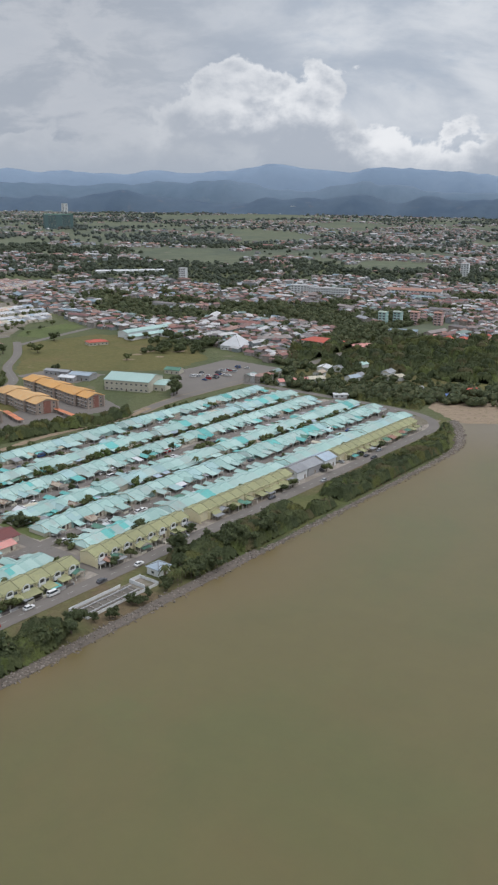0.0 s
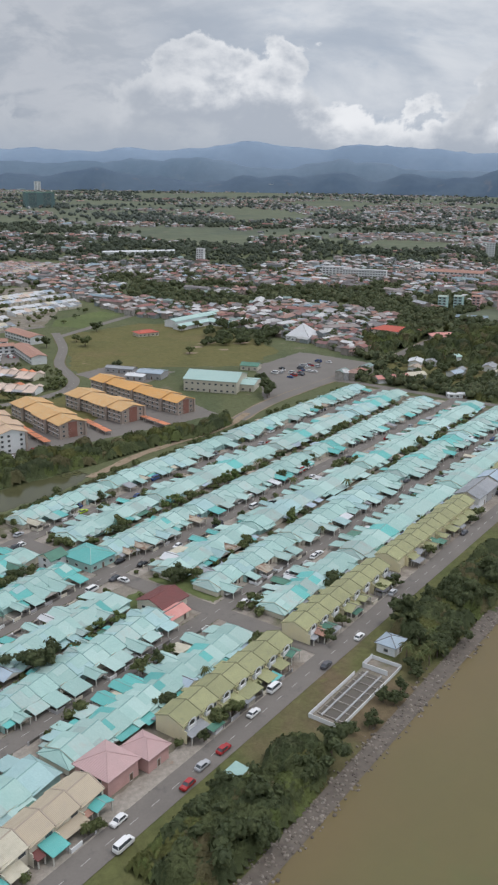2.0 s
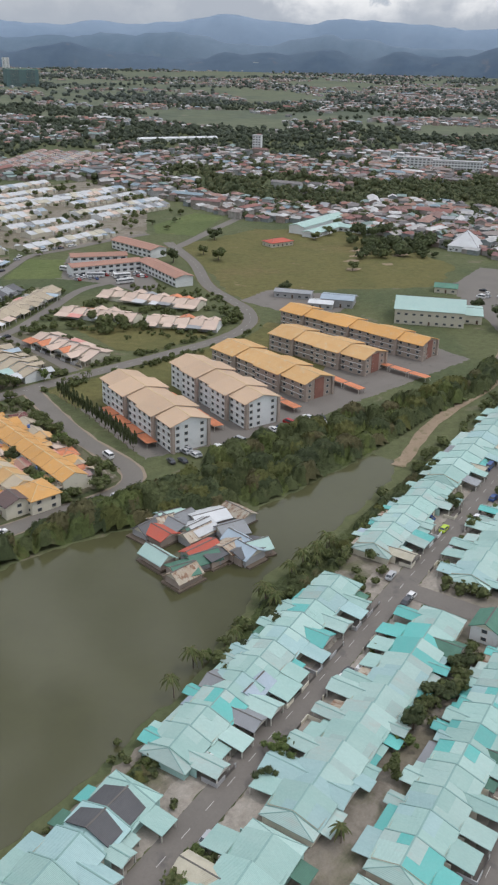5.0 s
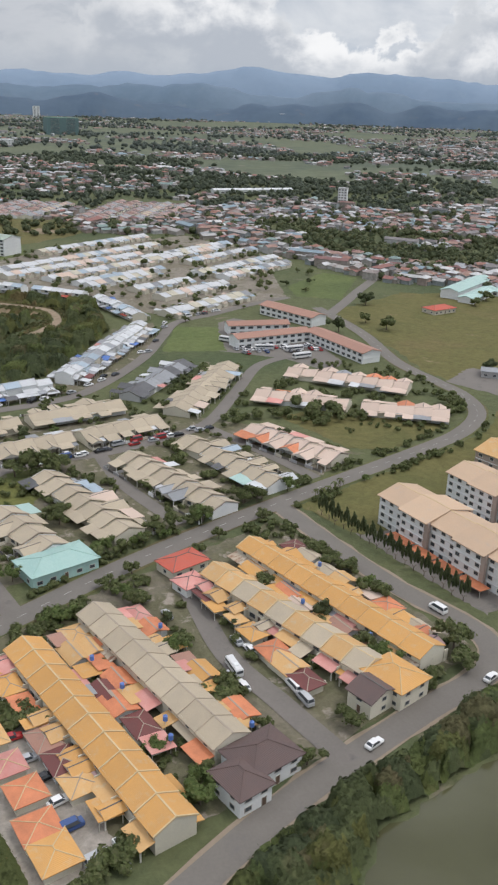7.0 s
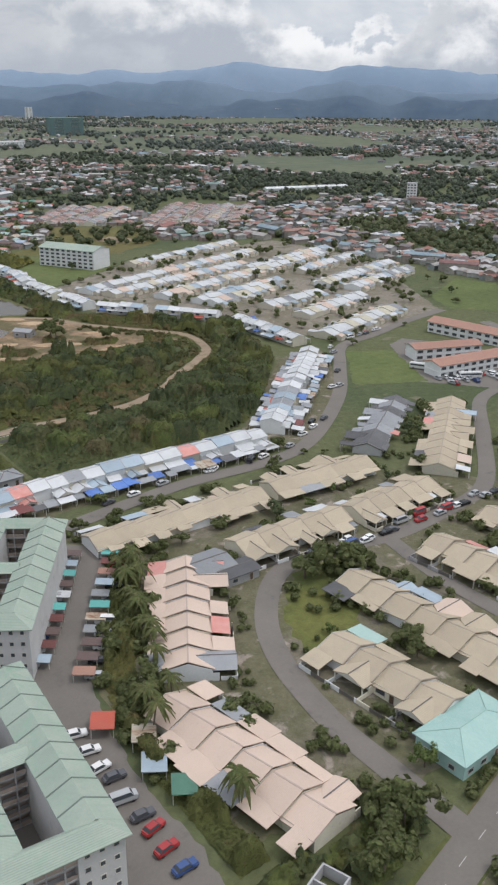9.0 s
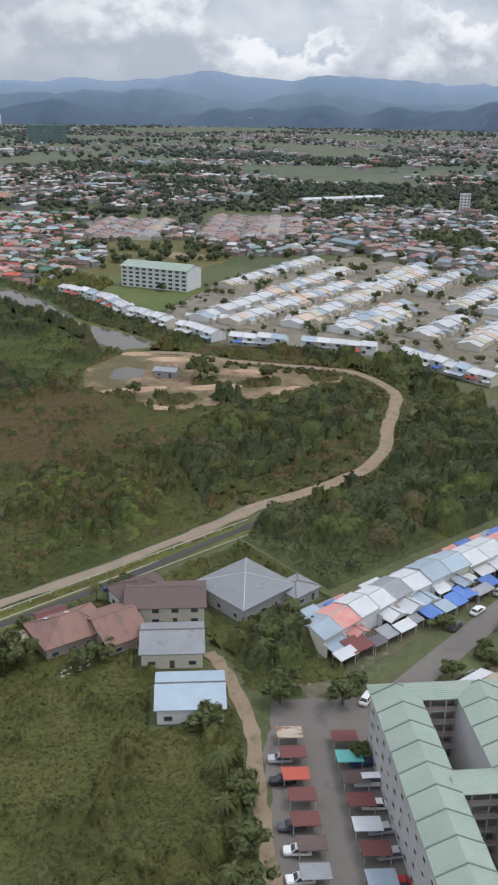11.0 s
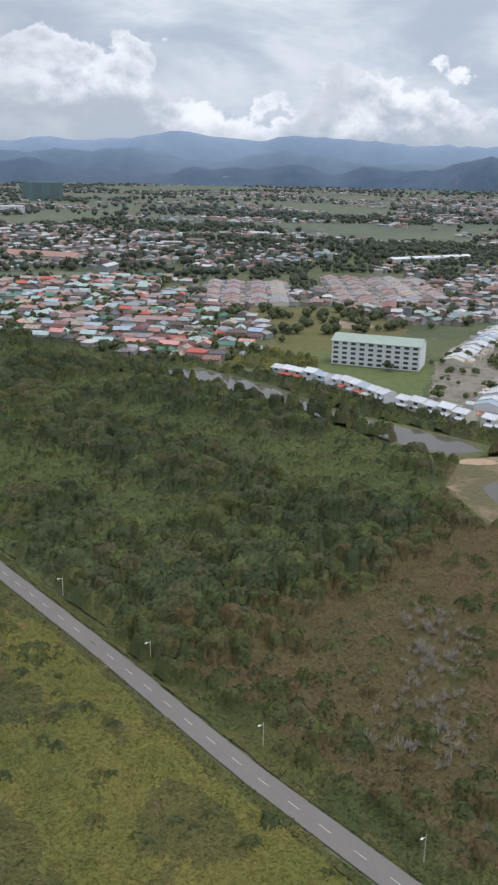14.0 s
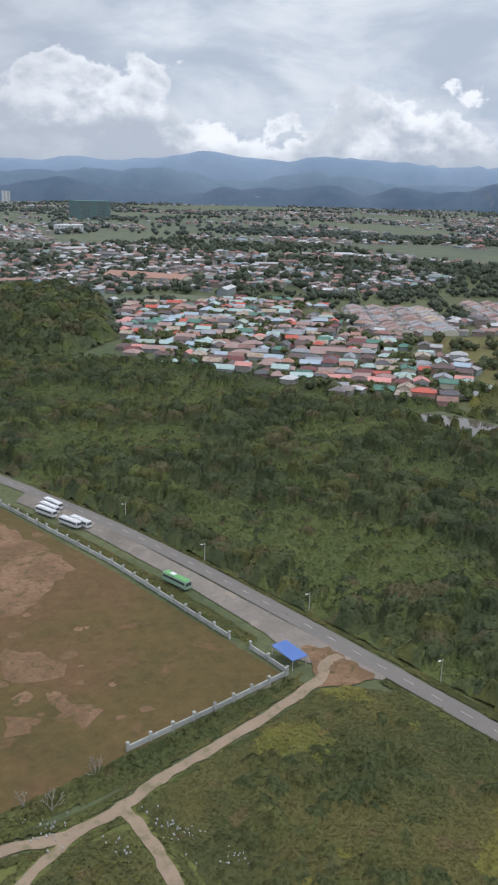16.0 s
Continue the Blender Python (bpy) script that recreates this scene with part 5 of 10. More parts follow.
def terrace(p0, p1, left, style, seed, group, block=False):
    """A row of joined houses; the ridge runs from p0 to p1, and the fronts look to the left or the right of that way.
    block: the whole row is one thing; else each house is."""
    st = STYLES[style]
    rng = random.Random(seed)
    a, b = Vector(p0), Vector(p1)
    n = max(1, round((b - a).length / st["w"]))
    w = st["w"]
    stepv = (b - a) / n
    deg = math.degrees(math.atan2(stepv.y, stepv.x))
    sx = stepv.length / w
    yf, yb, ze, zr, two, out = st["yf"], st["yb"], st["ze"], st["zr"], st.get("two"), st["out"]
    base = pose(a.x, a.y, 0, 0, 0, deg)
    whole = []
    mid = (a + b) / 2
    claim(mid.x, mid.y, deg, (b - a).length + .6, yf + yb + .6)
    for i in range(n):
        q = a + stepv * (i + 1 if left else i)
        m = pose(q.x, q.y, 0, 0, 0, deg + (180 if left else 0)) @ Matrix.Diagonal((sx, 1, 1 + rng.uniform(-1, 1) * st.get("jit", 0), 1))
        mat, wall = rng.choice(st["roof"]), rng.choice(st["wall"])
        tilt = st["tilt"] if not left else -st["tilt"]
        parts = [("wall", wall_gable(w, yf, yb, ze, zr, wall)), ("roof", roof_gable(w, yf, yb, ze, zr, tilt, mat, st["trim"], sheets=(rng.choice(st["roof"]), rng.choice(st["roof"]), rng.choice((.35, .5, .65)), rng.choice((.35, .55))) if st.get("patch") and not block else None))]
        low = 1.75 if two else ze - 0.05 - st.get("sink", 0)
        if rng.random() < 0.92:
            pm = mat if rng.random() < 0.4 else rng.choice(st["porch"])
            kind = "gable" if rng.random() < 0.5 else "lean"
            pw = w if rng.random() < st.get("full", 0.35) else round(w * rng.choice((.55, .68, .8)), 2)
            o = round(out * rng.choice((0.75, 1.0, 1.15)), 2)
            zi = low + (0.25 if two or kind == "lean" else 0)
            x0 = 0 if rng.random() < .5 else w - pw
            parts.append(("porch", porch_roof(pw, -yf + (0 if two or kind == "gable" else -0.2), -yf - o, zi if kind == "lean" else low, low - 0.18, pm, kind, True), "", pose(x0, 0, 0)))
            if pw < w * .7 and rng.random() < .5:
                p2 = round(w - pw, 2)
                parts.append(("porch", porch_roof(p2, -yf - .2, round(-yf - o * .6, 2), low - .1, low - .35, rng.choice(st["porch"]), "lean", True), "", pose(0 if x0 else pw, 0, 0)))
        if st.get("patch") and not block:
            left_over = 0.0
            while left_over < w - .9 and rng.random() < .94:
                pw = round(min(w - left_over, rng.choice((2.1, 2.1, 2.8, 4.3))), 2)
                o, drop = rng.choice((1.2, 1.7, 2.2, 2.4)), rng.choice((.02, .14, .26, .4))
                kind = "gable" if pw > 2 and rng.random() < .4 else "lean"
                rm = mat if rng.random() < .3 else rng.choice(st["rear"])
                parts.append(("rear_roof", porch_roof(pw, 0, -o, low + .12 - drop, low - .12 - drop, rm, kind), "", pose(left_over + pw, yb - .1, 0, 0, 0, 180)))
                left_over += pw
        elif rng.random() < 0.8:
            o = rng.choice(st.get("deep", (1.2, 1.9, 2.5)))
            pw = w if rng.random() < max(.5, st.get("full", 0)) else round(w * .6, 2)
            rm = mat if rng.random() < .45 else rng.choice(st["rear"])
            parts.append(("rear_roof", porch_roof(pw, 0, -o, low + .12, low - .2, rm, "lean"), "", pose(pw, yb - .1, 0, 0, 0, 180)))
        if st.get("patch"):
            for end, spot, lift in ((0, Matrix(), -tilt / 2), (n - 1, pose(w, 0, 0, 0, 0, 180), tilt / 2)):
                if i == (n - 1 - end if left else end):
                    parts.append(("hip_end", hip_end(yf, ze + lift, zr + lift, rng.choice((mat, "teal_pale", "teal_grey")), st["trim"], wall), "", spot))
        if block and style == "white":
            parts += [("window", opening(1.2, .7), "", pose(w / 2 + .6, yb, 1.95, 0, 0, 180)), ("window", opening(.9, .7), "", pose(w - .4, yb, .55, 0, 0, 180))]
        if block:
            mm = base.inverted() @ m
            whole += [(p[0], p[1], "", mm @ (p[3] if len(p) > 3 else Matrix())) for p in parts]
            continue
        if style != "aqua" or len(parts) < 3 or parts[2][0] != "porch":
            parts.append(("window", opening(1.3, 0.75), "", pose(0.5, -yf, 0.55)))
        if len(parts) < 3 or parts[2][0] != "porch":
            parts.append(("door", opening(0.62, 1.3, "door", "post", 1), "", pose(2.5, -yf, 0.06)))
        if rng.random() < .6:
            parts.append(("yard_wall", yard_wall(w, round(-yf - out - 0.5, 2), rng.choice(("wall_cream", "wall_white", "wall_grey")))))
        if two:
            parts += [("window", opening(1.2, 0.7), "", pose(w - 1.6, -yf, 1.95)), ("window", opening(0.8, 0.6), "", pose(w / 2 + .4, yb, 2.0, 0, 0, 180))]
            if style == "olive":
                parts.append(("balcony", balcony(w, -yf, 1.85, "wall_white"), "white arched balcony"))
                parts.append(("balcony>door", balcony_shade(w, -yf, 1.85), "dark balcony door"))
        place("terraced_house", parts, m, st["words"], "house", group)
    if block:
        place("terrace_row", whole, base, "row of " + st["words"].replace("house", "houses").replace("with an ", "with ").replace("with a ", "with ").replace(" roof", " roofs"), "terrace", group)


def roof_hip(w, d, ze, zr, mat, trim, over=0.35):
    """A hipped roof over w by d, centred."""
    def make():
        s = Solid()
        W, D = w / 2 + over, d / 2 + over
        r = max(0.0, W - D)
        q = max(0.0, D - W)
        a, b = (-r, -q, zr), (r, q, zr)
        c = [(-W, -D, ze), (W, -D, ze), (W, D, ze), (-W, D, ze)]
        if r >= q:
            s.slab([c[0], c[1], b, a], .12, M[mat])
            s.slab([c[2], c[3], a, b], .12, M[mat])
            s.slab([c[1], c[2], b], .12, M[mat])
            s.slab([c[3], c[0], a], .12, M[mat])
        else:
            s.slab([c[1], c[2], b, a], .12, M[mat])
            s.slab([c[3], c[0], a, b], .12, M[mat])
            s.slab([c[0], c[1], a], .12, M[mat])
            s.slab([c[2], c[3], b], .12, M[mat])
        for p, t in ((c[0], a), (c[1], a if q else b), (c[2], b), (c[3], b if q else a)):
            s.tube((p[0], p[1], p[2] + .02), (t[0], t[1], t[2] + .02), .07, .07, M[trim], 5)
        s.tube((a[0], a[1], a[2] + .02), (b[0] + .001, b[1], b[2] + .02), .07, .07, M[trim], 5)
        return s.mesh("roof")
    return cached(("rh", w, d, ze, zr, mat, trim, over), make)


def box_wall(w, d, h, mat):
    def make():
        s = Solid()
        s.box((-w / 2, -d / 2, 0), (w / 2, d / 2, h), M[mat])
        return s.mesh("wall")
    return cached(("bw", w, d, h, mat), make)


def gable_end(w, d, ze, zr, mat, trim, over=0.35):
    """A pitched roof centred on the house, ridge along x, with triangular end walls."""
    def make():
        s = Solid()
        W, D = w / 2 + over, d / 2 + over
        z0 = ze - (zr - ze) / (d / 2) * over
        s.slab([(-W, -D, z0), (W, -D, z0), (W, 0, zr), (-W, 0, zr)], .12, M[mat])
        s.slab([(-W, 0, zr), (W, 0, zr), (W, D, z0), (-W, D, z0)], .12, M[mat])
        s.slab([(-W, -.12, zr + .03), (W, -.12, zr + .03), (W, .12, zr + .03), (-W, .12, zr + .03)], .05, M[trim])
        for x, g in ((-w / 2, 1), (w / 2, -1)):
            t = [(x, -d / 2, ze - .06), (x, d / 2, ze - .06), (x, 0, zr - .06)]
            s.face(t if g < 0 else t[::-1], M["wall_cream"])
        return s.mesh("roof")
    return cached(("ge", w, d, ze, zr, mat, trim), make)


def house(x, y, w, d, deg, roof, wall="wall_cream", ze=1.9, zr=3.2, kind="hip", storeys=1, label="detached house with a pitched roof", category="house", group="", trim="trim_dark", windows=True, name="house", extra=()):
    claim(x, y, deg, w + .6, d + .6)
    r = roof_hip(w, d, ze, zr, roof, trim) if kind == "hip" else gable_end(w, d, ze, zr, roof, trim)
    parts = [("wall", box_wall(w, d, ze - .05, wall)), ("roof", r)]
    c, q = math.cos(radians(deg)), math.sin(radians(deg))
    ex, ey = -70 - x, min(y, 560) * .8 - y              # the side from which the house is passed
    fx, fy = ex * c + ey * q, ey * c - ex * q
    if windows:
        nx = max(1, int(w / 2.4))
        ny = max(1, int(d / 2.8))
        for k in range(storeys):
            z = 0.55 + k * (ze / storeys)
            for i in range(nx):
                cx = -w / 2 + w * (i + .5) / nx
                if fy < 0 and not (k == 0 and i == nx // 2):
                    parts.append(("window", opening(0.95, 0.62), "", pose(cx - .48, -d / 2, z)))
                if fy > 0:
                    parts.append(("window", opening(0.95, 0.62), "", pose(cx + .48, d / 2, z, 0, 0, 180)))
            for i in range(ny):
                cy = -d / 2 + d * (i + .5) / ny
                parts.append(("window", opening(0.8, 0.6), "", pose(-w / 2, cy + .4, z, 0, 0, -90) if fx < 0 else pose(w / 2, cy - .4, z, 0, 0, 90)))
        cx = -w / 2 + w * (nx // 2 + .5) / nx
        parts.append(("door", opening(0.62, 1.25, "door", "post", 1), "", pose(cx - .3, -d / 2, .05)))
    parts += list(extra)
    return place(name, parts, pose(x, y, 0, 0, 0, deg), label, category, group)


def canopy(x, y, w, d, deg, mat, h=1.5, label="open carport with a metal sheet roof", group="carports", slope=.15):
    def roof():
        s = Solid()
        s.slab([(-w / 2, -d / 2, h), (w / 2, -d / 2, h), (w / 2, d / 2, h + slope), (-w / 2, d / 2, h + slope)], .07, M[mat])
        return s.mesh("roof")

    def rack():
        s = Solid()
        for px in (-w / 2 + .15, w / 2 - .15):
            for py in (-d / 2 + .15, d / 2 - .15):
                s.tube((px, py, 0), (px, py, h - .02), .06, .06, M["post"], 6)
            s.box((px - .04, -d / 2 + .1, h - .1), (px + .04, d / 2 - .1, h - .02), M["post"])
        for py in (-d / 2 + .15, d / 2 - .15):
            s.box((-w / 2 + .12, py - .035, h - .11), (w / 2 - .12, py + .035, h - .03), M["post"])
        return s.mesh("frame")
    ps = [("roof", cached(("cr", w, d, mat, h), roof)), ("frame", cached(("cf", w, d, h), rack))]
    return place("carport", ps, pose(x, y, 0, 0, 0, deg), label, "carport", group)


def flats(x, y, deg, length, width, floors, modules, roof, wall, label, ends=None, group="blocks of flats"):
    """A block of flats: stepped modules along x, each with its own pitched roof, rows of windows, dark stair slots."""
    fl = 1.58
    h = floors * fl
    claim(x, y, deg, length + 1, width + 2)
    parts = []
    L = length / modules
    for i in range(modules):
        x0 = -length / 2 + L * i
        off = 0.9 if i % 2 else -0.1
        h = floors * fl + (.22 if i % 2 else 0)
        s = Solid()
        y0, y1 = -width / 2 - off, width / 2 + off
        s.box((x0 + .02, y0, 0), (x0 + L - .02, y1, h), M[wall])
        parts.append(("wall", s.mesh("wall")))
        for k in range(1, floors + 1):
            s = Solid()
            s.box((x0 + .3, y0 - .14, k * fl - .12), (x0 + L - .3, y1 + .14, k * fl - .02), M["wall_white"])
            parts.append(("ledge", s.mesh("ledge")))
        if ends and i in (0, modules - 1):
            e = x0 if i == 0 else x0 + L
            s = Solid()
            s.box((e - .06, -width * .16, 0), (e + .06, width * .16, h + .5), M[ends])
            parts.append(("end_panel", s.mesh("end_panel"), "brick-red end panel"))
        # Taupe strips for the stairwell recesses, their shade put into the wall colour.
        for sg in (y0, y1):
            s = Solid()
            s.box((x0 - .5, sg - .05 if sg < 0 else sg - .6, 0), (x0 + .5, sg + .6 if sg < 0 else sg + .05, h), M["wall_taupe"])
            parts.append(("stair_tower", s.mesh("stair_tower")))
        r = Solid()
        D, o = width / 2 + off + .5, .35
        zr = h + 1.5
        e0, e1 = (x0 - o, x0 + L + o)
        r.slab([(e0, -D, h), (e1, -D, h), (e1, 0, zr), (e0, 0, zr)], .14, M[roof])
        r.slab([(e0, 0, zr), (e1, 0, zr), (e1, D, h), (e0, D, h)], .14, M[roof])
        r.slab([(e0, -.12, zr + .03), (e1, -.12, zr + .03), (e1, .12, zr + .03), (e0, .12, zr + .03)], .05, M["trim_pale"])
        for e, g in ((x0 + .02, 1), (x0 + L - .02, 0)):
            t = [(e, -width / 2 - off, h), (e, width / 2 + off, h), (e, 0, zr - .2)]
            r.face(t[::-1] if g else t, M[wall])
        parts.append(("roof", r.mesh("roof")))
        for k in range(floors):
            z = k * fl + .55
            for j in range(3):
                cx = x0 + L * (j + .5) / 3 - .45
                parts.append(("window", opening(.95, .68), "", pose(cx + .95, y1, z, 0, 0, 180)))
    for k in range(floors):
        z = k * fl + .55
        for cy in (-width * .33, width * .08, width * .30):
            parts.append(("window", opening(.75, .68), "", pose(-length / 2, cy + .7, z, 0, 0, -90)))
    return place("apartment_block", parts, pose(x, y, 0, 0, 0, deg), label, "apartment block", group)


def court_block(x, y, deg, length, width, floors, label):
    """A block of flats round two open courts under a ribbed green roof."""
    fl = 1.72
    h = floors * fl
    claim(x, y, deg, length + 1, width + 1)
    bar = width * 0.345
    parts = []
    L, W = length / 2, width / 2
    ends = bar * 0.62
    def piece(kind, a, b, mat):
        p = Solid()
        p.box(a, b, M[mat])
        parts.append((kind, p.mesh(kind)))

    def panel(kind, quad, mat):
        p = Solid()
        p.slab(quad, .1, M[mat])
        parts.append((kind, p.mesh(kind)))

    for sg in (-1, 1):
        y0, y1 = (-W, -W + bar) if sg < 0 else (W - bar, W)
        piece("wall", (-L, y0, 0), (L, y1, h), "wall_flats")
    for cx in (-L + ends / 2, 0, L - ends / 2):
        for k in range(floors):
            piece("access_deck", (cx - ends / 2 + .25, -W + bar, k * fl - .1 if k else 0), (cx + ends / 2 - .25, W - bar, k * fl + .12), "wall_grey")
            piece("parapet", (cx - ends / 2 + .3, -W + bar, k * fl + .12), (cx - ends / 2 + .36, W - bar, k * fl + .62), "wall_taupe")
            piece("parapet", (cx + ends / 2 - .36, -W + bar, k * fl + .12), (cx + ends / 2 - .3, W - bar, k * fl + .62), "wall_taupe")
        piece("stair_core", (cx - .15, -W + bar, 0), (cx + .15, W - bar, h), "wall_taupe")
        for yy in (-.9, .9):
            piece("post", (cx - ends / 2 + .2, yy - .08, 0), (cx - ends / 2 + .36, yy + .08, h), "wall_grey")
            piece("post", (cx + ends / 2 - .36, yy - .08, 0), (cx + ends / 2 - .2, yy + .08, h), "wall_grey")
    zr = h + 1.35
    o = .55
    for sg in (-1, 1):
        yo, yi = sg * (W + o), sg * (W - bar - .15)
        yc = sg * (W - bar / 2 + .2)
        n = 9
        for i in range(n):
            a, b = -L + ends * .55 + (2 * L - ends * 1.1) * i / n, -L + ends * .55 + (2 * L - ends * 1.1) * (i + 1) / n
            t0, t1 = 0.0, 0.16
            for u0, u1, z0, z1 in ((yo, yc, h - .05, zr), (yc, yi, zr, h + .1)):
                q = [(a, u0, z0 + t0), (b, u0, z0 + t1), (b, u1, z1 + t1), (a, u1, z1 + t0)]
                panel("roof_panel", q if sg < 0 else q[::-1], "green_roof")
                q = [(b - .1, u0, z0 + t1 + .06), (b + .06, u0, z0 + t1 + .06), (b + .06, u1, z1 + t1 + .06), (b - .1, u1, z1 + t1 + .06)]
                panel("roof_rib", q if sg < 0 else q[::-1], "green_trim")
    for sg in (-1, 1):
        xo, xi = sg * (L + o), sg * (L - ends)
        q = [(xo, -W - o, h - .1), (xo, W + o, h - .1), (sg * (L - ends * .5), W - bar * .45, zr - .05), (sg * (L - ends * .5), -W + bar * .45, zr - .05)]
        panel("roof_panel", q if sg > 0 else q[::-1], "green_roof")
        q = [(sg * (L - ends * .5), -W + bar * .45, zr - .05), (sg * (L - ends * .5), W - bar * .45, zr - .05), (xi, W - bar, h + .1), (xi, -W + bar, h + .1)]
        panel("roof_panel", q if sg > 0 else q[::-1], "green_roof")
        for s2 in (-1, 1):
            q = [(xo, s2 * (W + o), h - .1), (sg * (L - ends * .5), s2 * (W - bar * .45), zr - .05), (sg * (L - ends * .9), s2 * (W + o), h - .06)]
            panel("roof_panel", q if sg * s2 < 0 else q[::-1], "green_roof")
    for a, b in (((-ends / 2 - .2), 0), (0, ends / 2 + .2)):
        z0, z1 = (h + .1, h + .75) if a < 0 else (h + .75, h + .1)
        panel("roof_panel", [(a, -W + bar - .6, z0), (b, -W + bar - .6, z1), (b, W - bar + .6, z1), (a, W - bar + .6, z0)], "green_roof")
    for k in range(floors):
        z = k * fl + .6
        for i in range(12):
            cx = -L + 2 * L * (i + .5) / 12
            parts.append(("window", opening(.7, .62), "", pose(cx + .35, W, z, 0, 0, 180)))
        for cy in (-W + .9, -W + bar * .5, -W + bar - .9, W - bar + .9, W - bar * .5, W - .9):
            parts.append(("window", opening(.5, .55), "", pose(-L, cy + .25, z, 0, 0, -90)))
    return place("apartment_block", parts, pose(x, y, 0, 0, 0, deg), label, "apartment block", "blocks of flats")


def slab_block(x, y, deg, length, width, floors, wall, roof, label, flat=True, fl=1.75, name="apartment_block", category="apartment block", cols=None, group=""):
    """A plain long block with window rows; a flat or a shallow pitched roof."""
    h = floors * fl
    claim(x, y, deg, length + .6, width + .6)
    fy = (min(y, 560) * .8 - y) * math.cos(radians(deg)) - (-70 - x) * math.sin(radians(deg))
    s = Solid()
    s.box((-length / 2, -width / 2, 0), (length / 2, width / 2, h), M[wall])
    parts = [("wall", s.mesh("wall"))]
    for k in range(1, floors + 1):
        s = Solid()
        s.box((-length / 2 - .1, -width / 2 - .16, k * fl - .16), (length / 2 + .1, width / 2 + .16, k * fl - .04), M[wall if wall == "netting" else "wall_white"])
        parts.append(("ledge", s.mesh("ledge")))
    r = Solid()
    if flat:
        r.box((-length / 2 - .2, -width / 2 - .2, h), (length / 2 + .2, width / 2 + .2, h + .35), M[roof])
    else:
        D = width / 2 + .5
        z1 = h + width * .14
        r.slab([(-length / 2 - .4, -D, h), (length / 2 + .4, -D, h), (length / 2 + .4, 0, z1), (-length / 2 - .4, 0, z1)], .15, M[roof])
        r.slab([(-length / 2 - .4, 0, z1), (length / 2 + .4, 0, z1), (length / 2 + .4, D, h), (-length / 2 - .4, D, h)], .15, M[roof])
        for e in (-length / 2, length / 2):
            r.face([(e, -width / 2, h), (e, width / 2, h), (e, 0, z1 - .2)], M[wall])
    parts.append(("roof", r.mesh("roof")))
    n = cols or max(2, int(length / 2.8))
    ww = length / n * .55
    for k in range(floors):
        for i in range(n):
            cx = -length / 2 + length * (i + .5) / n
            parts.append(("window", opening(round(ww, 2), .8), "", pose(cx - ww / 2, -width / 2, k * fl + .5) if fy < 0 else pose(cx + ww / 2, width / 2, k * fl + .5, 0, 0, 180)))
    return place(name, parts, pose(x, y, 0, 0, 0, deg), label, category, group)


# ---- vehicles ----
def car_meshes(col, van=False):
    paint = cached(("carpaint", col), lambda: plain("car_paint", col, 0.25))
    L, W, H = (2.85, 1.12, 0.95) if not van else (3.3, 1.2, 1.35)
    s = Solid()
    bm = bmesh.new()
    bmesh.ops.create_cube(bm, size=1)
    bmesh.ops.scale(bm, vec=(L, W, H * .50), verts=bm.verts)
    bmesh.ops.translate(bm, vec=(0, 0, H * .42), verts=bm.verts)
    bmesh.ops.bevel(bm, geom=bm.edges[:], offset=.1, segments=2, affect="EDGES")
    body = bpy.data.meshes.new("body")
    bm.to_mesh(body)
    bm.free()
    body.materials.append(paint)
    z0, z1 = H * .64, H
    a0, a1, b0, b1 = (-L * .40, L * .24, -L * .30, L * .10) if not van else (-L * .47, L * .36, -L * .44, L * .24)
    y0, y1 = W * .46, W * .38
    s = Solid()
    lo = [(a0, -y0, z0), (a1, -y0, z0), (a1, y0, z0), (a0, y0, z0)]
    hi = [(b0, -y1, z1), (b1, -y1, z1), (b1, y1, z1), (b0, y1, z1)]
    for i in range(4):
        j = (i + 1) % 4
        s.face([lo[i], lo[j], hi[j], hi[i]], M["glass"])
    cab = s.mesh("glazing")
    s = Solid()
    s.slab([(p[0], p[1], p[2] + .05) for p in hi], .07, paint)
    for i in range(4):
        s.tube(lo[i], hi[i], .04, .04, paint, 4)
    top = s.mesh("roof")
    s = Solid()
    s.tube((0, -.08, 0), (0, .08, 0), .20, .20, M["shade"], 10)
    wheel = s.mesh("wheel")
    ps = [("body", body), ("glazing", cab), ("roof", top)]
    for wx in (-L * .31, L * .31):
        for wy in (-W * .44, W * .44):
            ps.append(("wheel", wheel, "", pose(wx, wy, .2)))
    return ps


CAR_COLOURS = {"white": (0.75, 0.75, 0.74), "silver": (0.42, 0.43, 0.44), "black": (0.02, 0.02, 0.022), "dark grey": (0.09, 0.09, 0.10), "red": (0.35, 0.03, 0.03), "blue": (0.04, 0.08, 0.22), "lime": (0.42, 0.55, 0.06)}


def car(x, y, deg, colour="white", van=False, z=0.065, group="parked cars", far=False):
    ps = cached(("car", colour, van), lambda: car_meshes(CAR_COLOURS[colour], van))
    return place("van" if van else "car", ps[:3] if far else ps, pose(x, y, z, 0, 0, deg), f"{colour} {'minivan' if van else 'car'} parked on the tarmac", "van" if van else "car", group)


def any_car(rng, x, y, deg, **kw):
    return car(x, y, deg, rng.choice(["white"] * 6 + ["silver"] * 3 + ["black", "dark grey", "dark grey", "red", "blue"]), rng.random() < .15, **kw)


